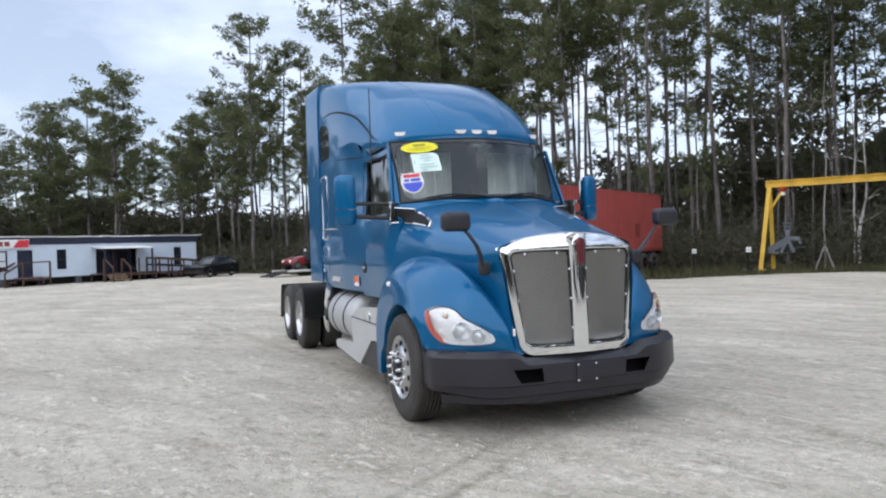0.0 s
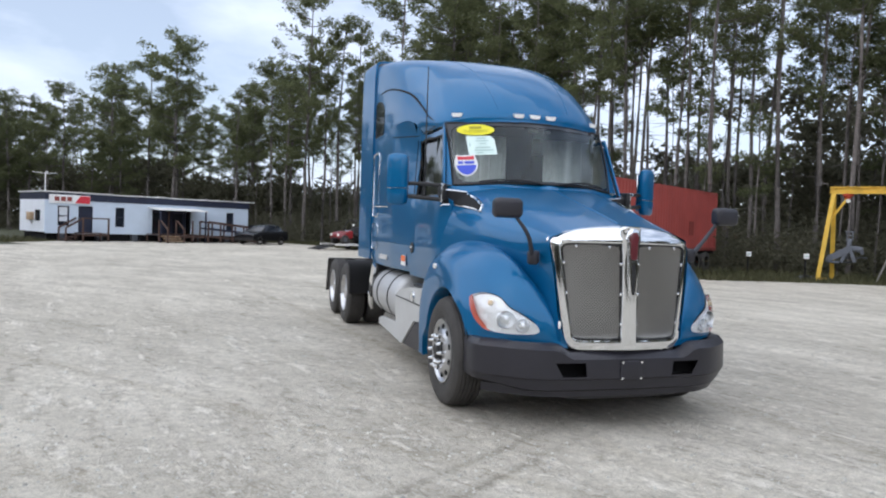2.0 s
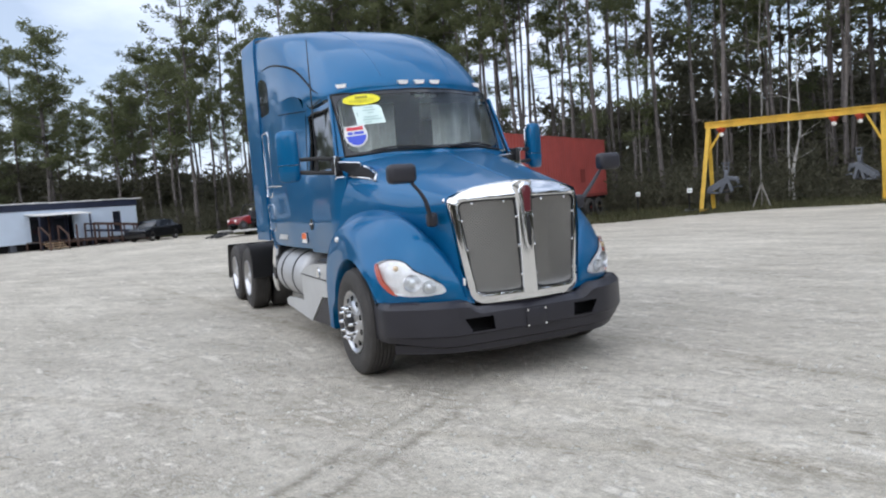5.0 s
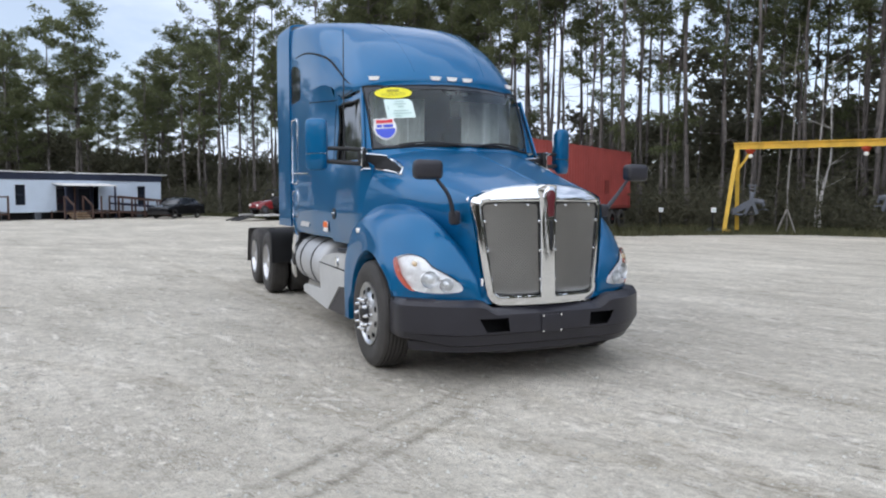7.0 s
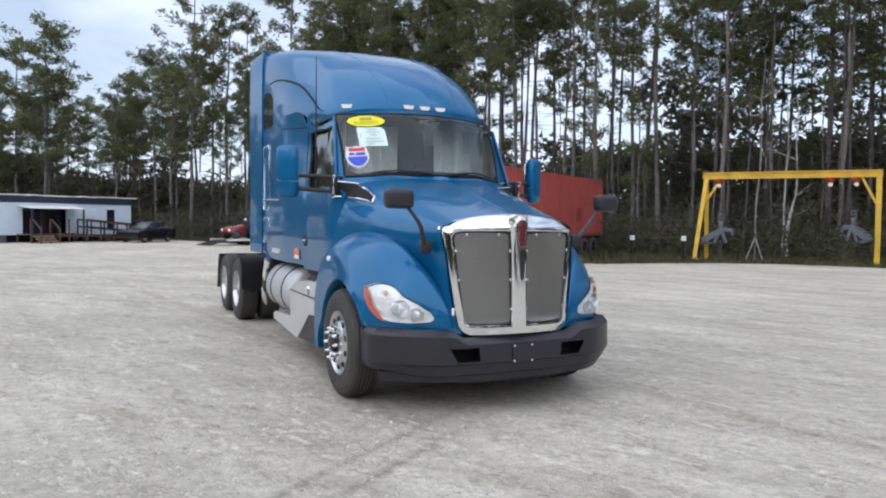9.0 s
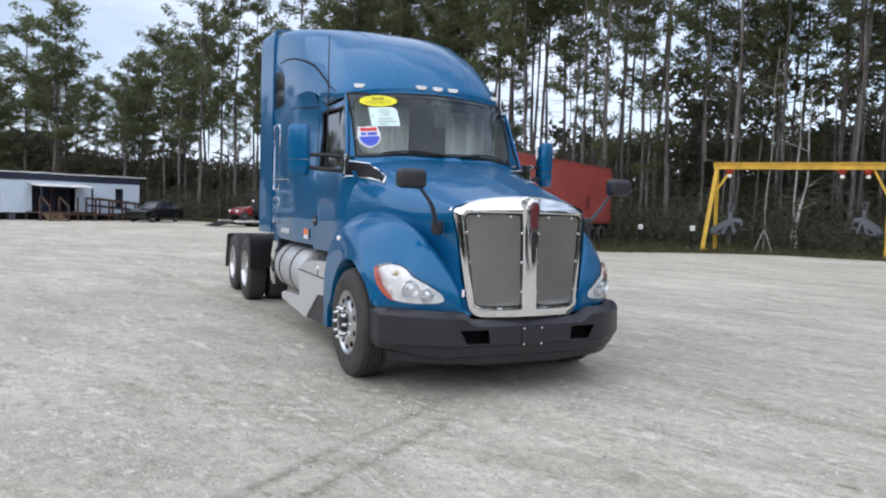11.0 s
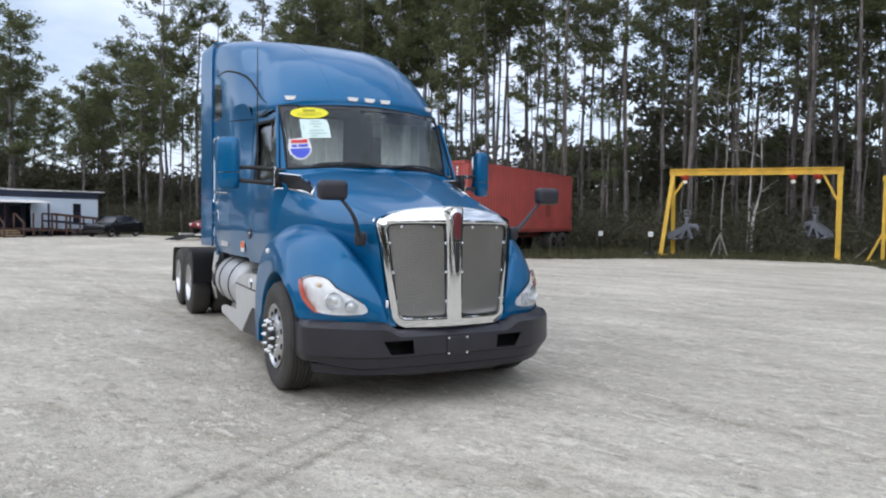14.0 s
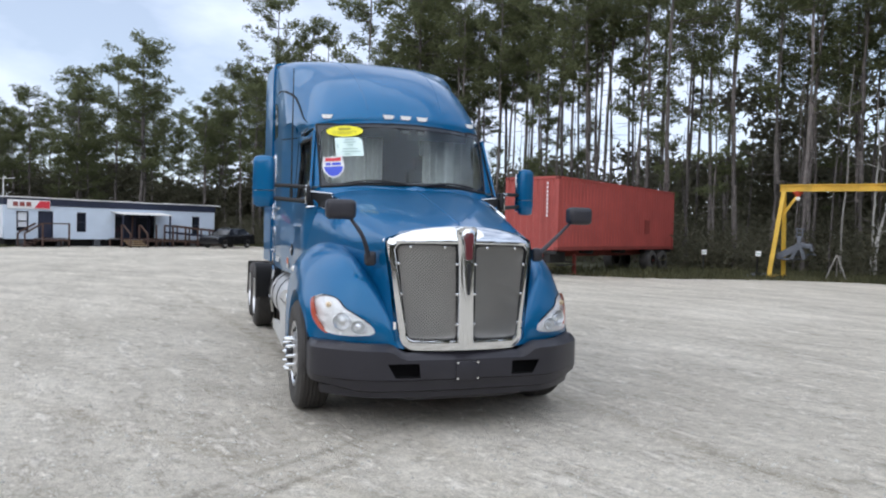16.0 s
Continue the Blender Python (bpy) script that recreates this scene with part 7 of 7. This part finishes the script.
for x, y, h, kind in ((20.4, 34.1, 22.5, 0), (23.0, 32.4, 24.0, 5), (33.0, 24.1, 22.0, 1), (31.9, 24.3, 20.0, 3), (35.2, 16.0, 21.0, 5),
                      (21.2, 34.6, 22.0, 1), (22.5, 35.4, 23.5, 0), (24.1, 37.0, 22.5, 1)):
    plant(9 + kind % 3, x, y, h, 1.0)


def wood_line(f):
    """The front of the wood, from its left end (0) to its right end (1)."""
    pts = ((-75, 78), (-40, 82), (-18, 76), (-2, 62), (6, 56), (13, 48), (18, 38), (21, 28), (27, 22), (31, 14), (34, 4), (40, -14))
    s = f * (len(pts) - 1)
    i = min(len(pts) - 2, int(s))
    t = s - i
    return pts[i][0] + (pts[i + 1][0] - pts[i][0]) * t, pts[i][1] + (pts[i + 1][1] - pts[i][1]) * t


rng = random.Random(8)
for count, f0, f1, reach, low, high, kinds, g0, g1 in ((14, 0.02, 0.22, 10, 7, 11, (4, 6), 0.9, 1.2), (42, 0.0, 0.18, 26, 10, 16, (2, 4, 6, 6), 0.95, 1.25), (28, 0.17, 0.33, 24, 12, 16.5, (0, 2, 2, 4), 0.95, 1.2), (22, 0.33, 0.50, 18, 13, 19, (0, 3, 1, 4), 0.7, 1.0),
                                                       (14, 0.43, 0.60, 10, 19, 24, (0, 1, 5), 0.9, 1.1), (56, 0.47, 1.0, 17, 18, 24, (9, 10, 11), 0.85, 1.15), (20, 0.74, 0.96, 14, 17, 24, (9, 10, 11), 0.9, 1.2), (16, 0.50, 1.0, 24, 9, 14, (7, 8, 7, 8), 0.7, 1.0)):
    for k in range(count):
        f = f0 + (f1 - f0) * (k + rng.random()) / count
        x, y = wood_line(f)
        n = Vector((x + 3, y + 5, 0)).normalized()
        deep = rng.random() * reach + 0.5
        x, y = x + n.x * deep + rng.uniform(-2, 2), y + n.y * deep + rng.uniform(-2, 2)
        plant(rng.choice(kinds), x, y, rng.uniform(low, high), rng.uniform(g0, g1))

# thin trunks between the pines: white ones by the gantry, dull dead ones all along the wood
def bare_tree(x, y, h, seed, bark, label, lean=0.0, wild=0.10, knee=0.0):
    r2 = random.Random(seed)
    t = thing("bare_tree", pose(x, y, 0), label, "tree", "bare trees")
    bm = bmesh.new()
    p = [(0, 0, 0)]
    for k in range(10):
        bend = knee if k in (2, 3) else 0
        p.append((p[-1][0] + lean * 0.53 + bend * 0.53 + r2.gauss(0, wild), p[-1][1] - lean * 0.85 - bend * 0.85 + r2.gauss(0, wild), h * (k + 1) / 10))
    tube(bm, p, [0.062 * (1 - 0.075 * k) for k in range(11)], 7)
    part("trunk", bm, bark, t)
    bm = bmesh.new()
    for _ in range(5):
        k = r2.randint(6, 9)
        a = r2.uniform(0, 6.28)
        ln = r2.uniform(0.6, 1.6)
        q = Vector(p[k])
        tube(bm, [q, q + Vector((math.cos(a) * ln * 0.5, math.sin(a) * ln * 0.5, ln * 0.25)), q + Vector((math.cos(a) * ln, math.sin(a) * ln, ln * r2.uniform(0.2, 0.8)))], [0.02, 0.012, 0.005], 4)
    part("crown", bm, bark, t, "bare twigs")
    return t


WHITE_STEM, DEAD_STEM = "thin white-barked bare tree behind the yellow gantry", "thin grey dead tree among the pines"
bare_tree(26.85, 19.15, 8.5, 1, BIRCH, WHITE_STEM, 0.012, 0.05)
bare_tree(26.75, 18.78, 8, 8, BIRCH, WHITE_STEM, 0.008, 0.04, 0.17)
bare_tree(26.72, 18.85, 3.4, 3, BIRCH, WHITE_STEM, 0.035, 0.04)
bare_tree(26.4, 20.4, 10, 4, PALEBARK, "thin pale bare tree behind the wooden trestle", 0.015, 0.05)
BARE = [bare_tree(33.5, 22.0, 9, 5, BARK, DEAD_STEM, 0.0, 0.05), bare_tree(24.2, 29.5, 8, 6, BARK, DEAD_STEM, 0.02, 0.06), bare_tree(36.0, 13.0, 10, 7, BARK, DEAD_STEM, -0.02, 0.05)]
rng = random.Random(52)
for k in range(64):
    x, y = wood_line(0.10 + 0.88 * (k + rng.random()) / 64)
    n = Vector((x + 3, y + 5, 0)).normalized()
    deep = rng.uniform(0.0, 16.0)
    m = pose(x + n.x * deep, y + n.y * deep, -0.02, rng.uniform(-2, 2), rng.uniform(-2, 2), rng.uniform(0, 360))
    copy_thing(BARE[k % len(BARE)], m @ Matrix.Diagonal((0.9, 0.9, rng.uniform(0.9, 1.5), 1)))

# understory along and inside the wood
verts, faces = [], []
rng = random.Random(15)
for k in range(1800):
    x, y = wood_line(rng.random() ** 0.8)
    n = Vector((x + 3, y + 5, 0)).normalized()
    deep = rng.random() ** 1.1 * 24 - 1.5
    x, y = x + n.x * deep + rng.uniform(-2.5, 2.5), y + n.y * deep + rng.uniform(-2.5, 2.5)
    hh = rng.uniform(0.5, 2.0) + 0.20 * max(0, deep) * rng.uniform(0.6, 1.3)
    rr = rng.uniform(0.8, 1.7)
    needle_cloud(rng, [((x + rng.gauss(0, 0.5), y + rng.gauss(0, 0.5), hh * q), rr) for q in (0.25, 0.6, 0.95)], 20, 0.27, verts, faces, 0.17)
tagged(raw_part("understory", verts, faces, SHRUB), "dense dark undergrowth below the pines", "undergrowth", kind="stuff")

# deep wood behind: ragged dark masses of foliage
verts, faces = [], []
rng = random.Random(31)
for k in range(2100):
    f = rng.random() if k < 1500 else 0.34 * rng.random()
    x, y = wood_line(f)
    n = Vector((x + 3, y + 5, 0)).normalized()
    deep = rng.uniform(20, 40) if f > 0.33 else rng.uniform(9, 34)
    x, y = x + n.x * deep + rng.uniform(-4, 4), y + n.y * deep + rng.uniform(-4, 4)
    z = rng.random() ** 1.3 * (11.0 if f < 0.13 else 7.8 if f < 0.24 else 5.6 if f < 0.5 else 8.4)
    needle_cloud(rng, [((x, y, z), rng.uniform(1.4, 2.6))], 52, 0.55, verts, faces, 0.24)
thick = random.Random(77)
for k in range(250):
    x, y = wood_line(thick.uniform(0.66, 0.97) if k < 190 else thick.uniform(0.86, 0.97))
    n = Vector((x + 3, y + 5, 0)).normalized()
    deep = thick.uniform(12, 34)
    x, y = x + n.x * deep + thick.uniform(-3, 3), y + n.y * deep + thick.uniform(-3, 3)
    needle_cloud(thick, [((x, y, 2.5 + 12 * thick.random() ** 1.1), thick.uniform(1.3, 2.5))], 50, 0.62, verts, faces, 0.24)
for k in range(620):
    f = rng.random() * 5
    ring = ((-75, 78), (-66, 30), (-60, -30), (-30, -66), (25, -62), (48, -20))
    i = int(f)
    x, y = ring[i][0] + (ring[i + 1][0] - ring[i][0]) * (f - i) + rng.uniform(-7, 7), ring[i][1] + (ring[i + 1][1] - ring[i][1]) * (f - i) + rng.uniform(-7, 7)
    needle_cloud(rng, [((x, y, rng.random() ** 1.2 * 15), rng.uniform(2.2, 3.6))], 34, 1.7, verts, faces, 0.22)
tagged(raw_part("far_wood", verts, faces, SHRUB), "dark deep wood of dense foliage behind the pines", "woodland", kind="stuff")

# grass along the edge of the yard
verts, faces = [], []
rng = random.Random(19)
edge = [p for p in catmull([(*p, 0) for p in EDGE[2:19]], 8)]
for k in range(26000):
    i = rng.randrange(len(edge) - 1)
    t = rng.random()
    p = edge[i] * (1 - t) + edge[i + 1] * t
    n = Vector((p[0] + 3, p[1] + 5, 0)).normalized()
    d = rng.random() ** 1.4 * 7 - 0.15
    x, y = p[0] + n.x * d + rng.gauss(0, 0.15), p[1] + n.y * d + rng.gauss(0, 0.15)
    h, a = rng.uniform(0.05, 0.22) * (1 + 0.12 * d), rng.uniform(0, 6.28)
    w = rng.uniform(0.015, 0.04)
    b = len(verts)
    verts += [(x - w * math.cos(a), y - w * math.sin(a), -0.01), (x + w * math.cos(a), y + w * math.sin(a), -0.01), (x + rng.gauss(0, 0.06), y + rng.gauss(0, 0.06), h)]
    faces.append((b, b + 1, b + 2))
tagged(raw_part("grass", verts, faces, GRASSM), "ragged green grass verge round the yard", "grass", kind="stuff")
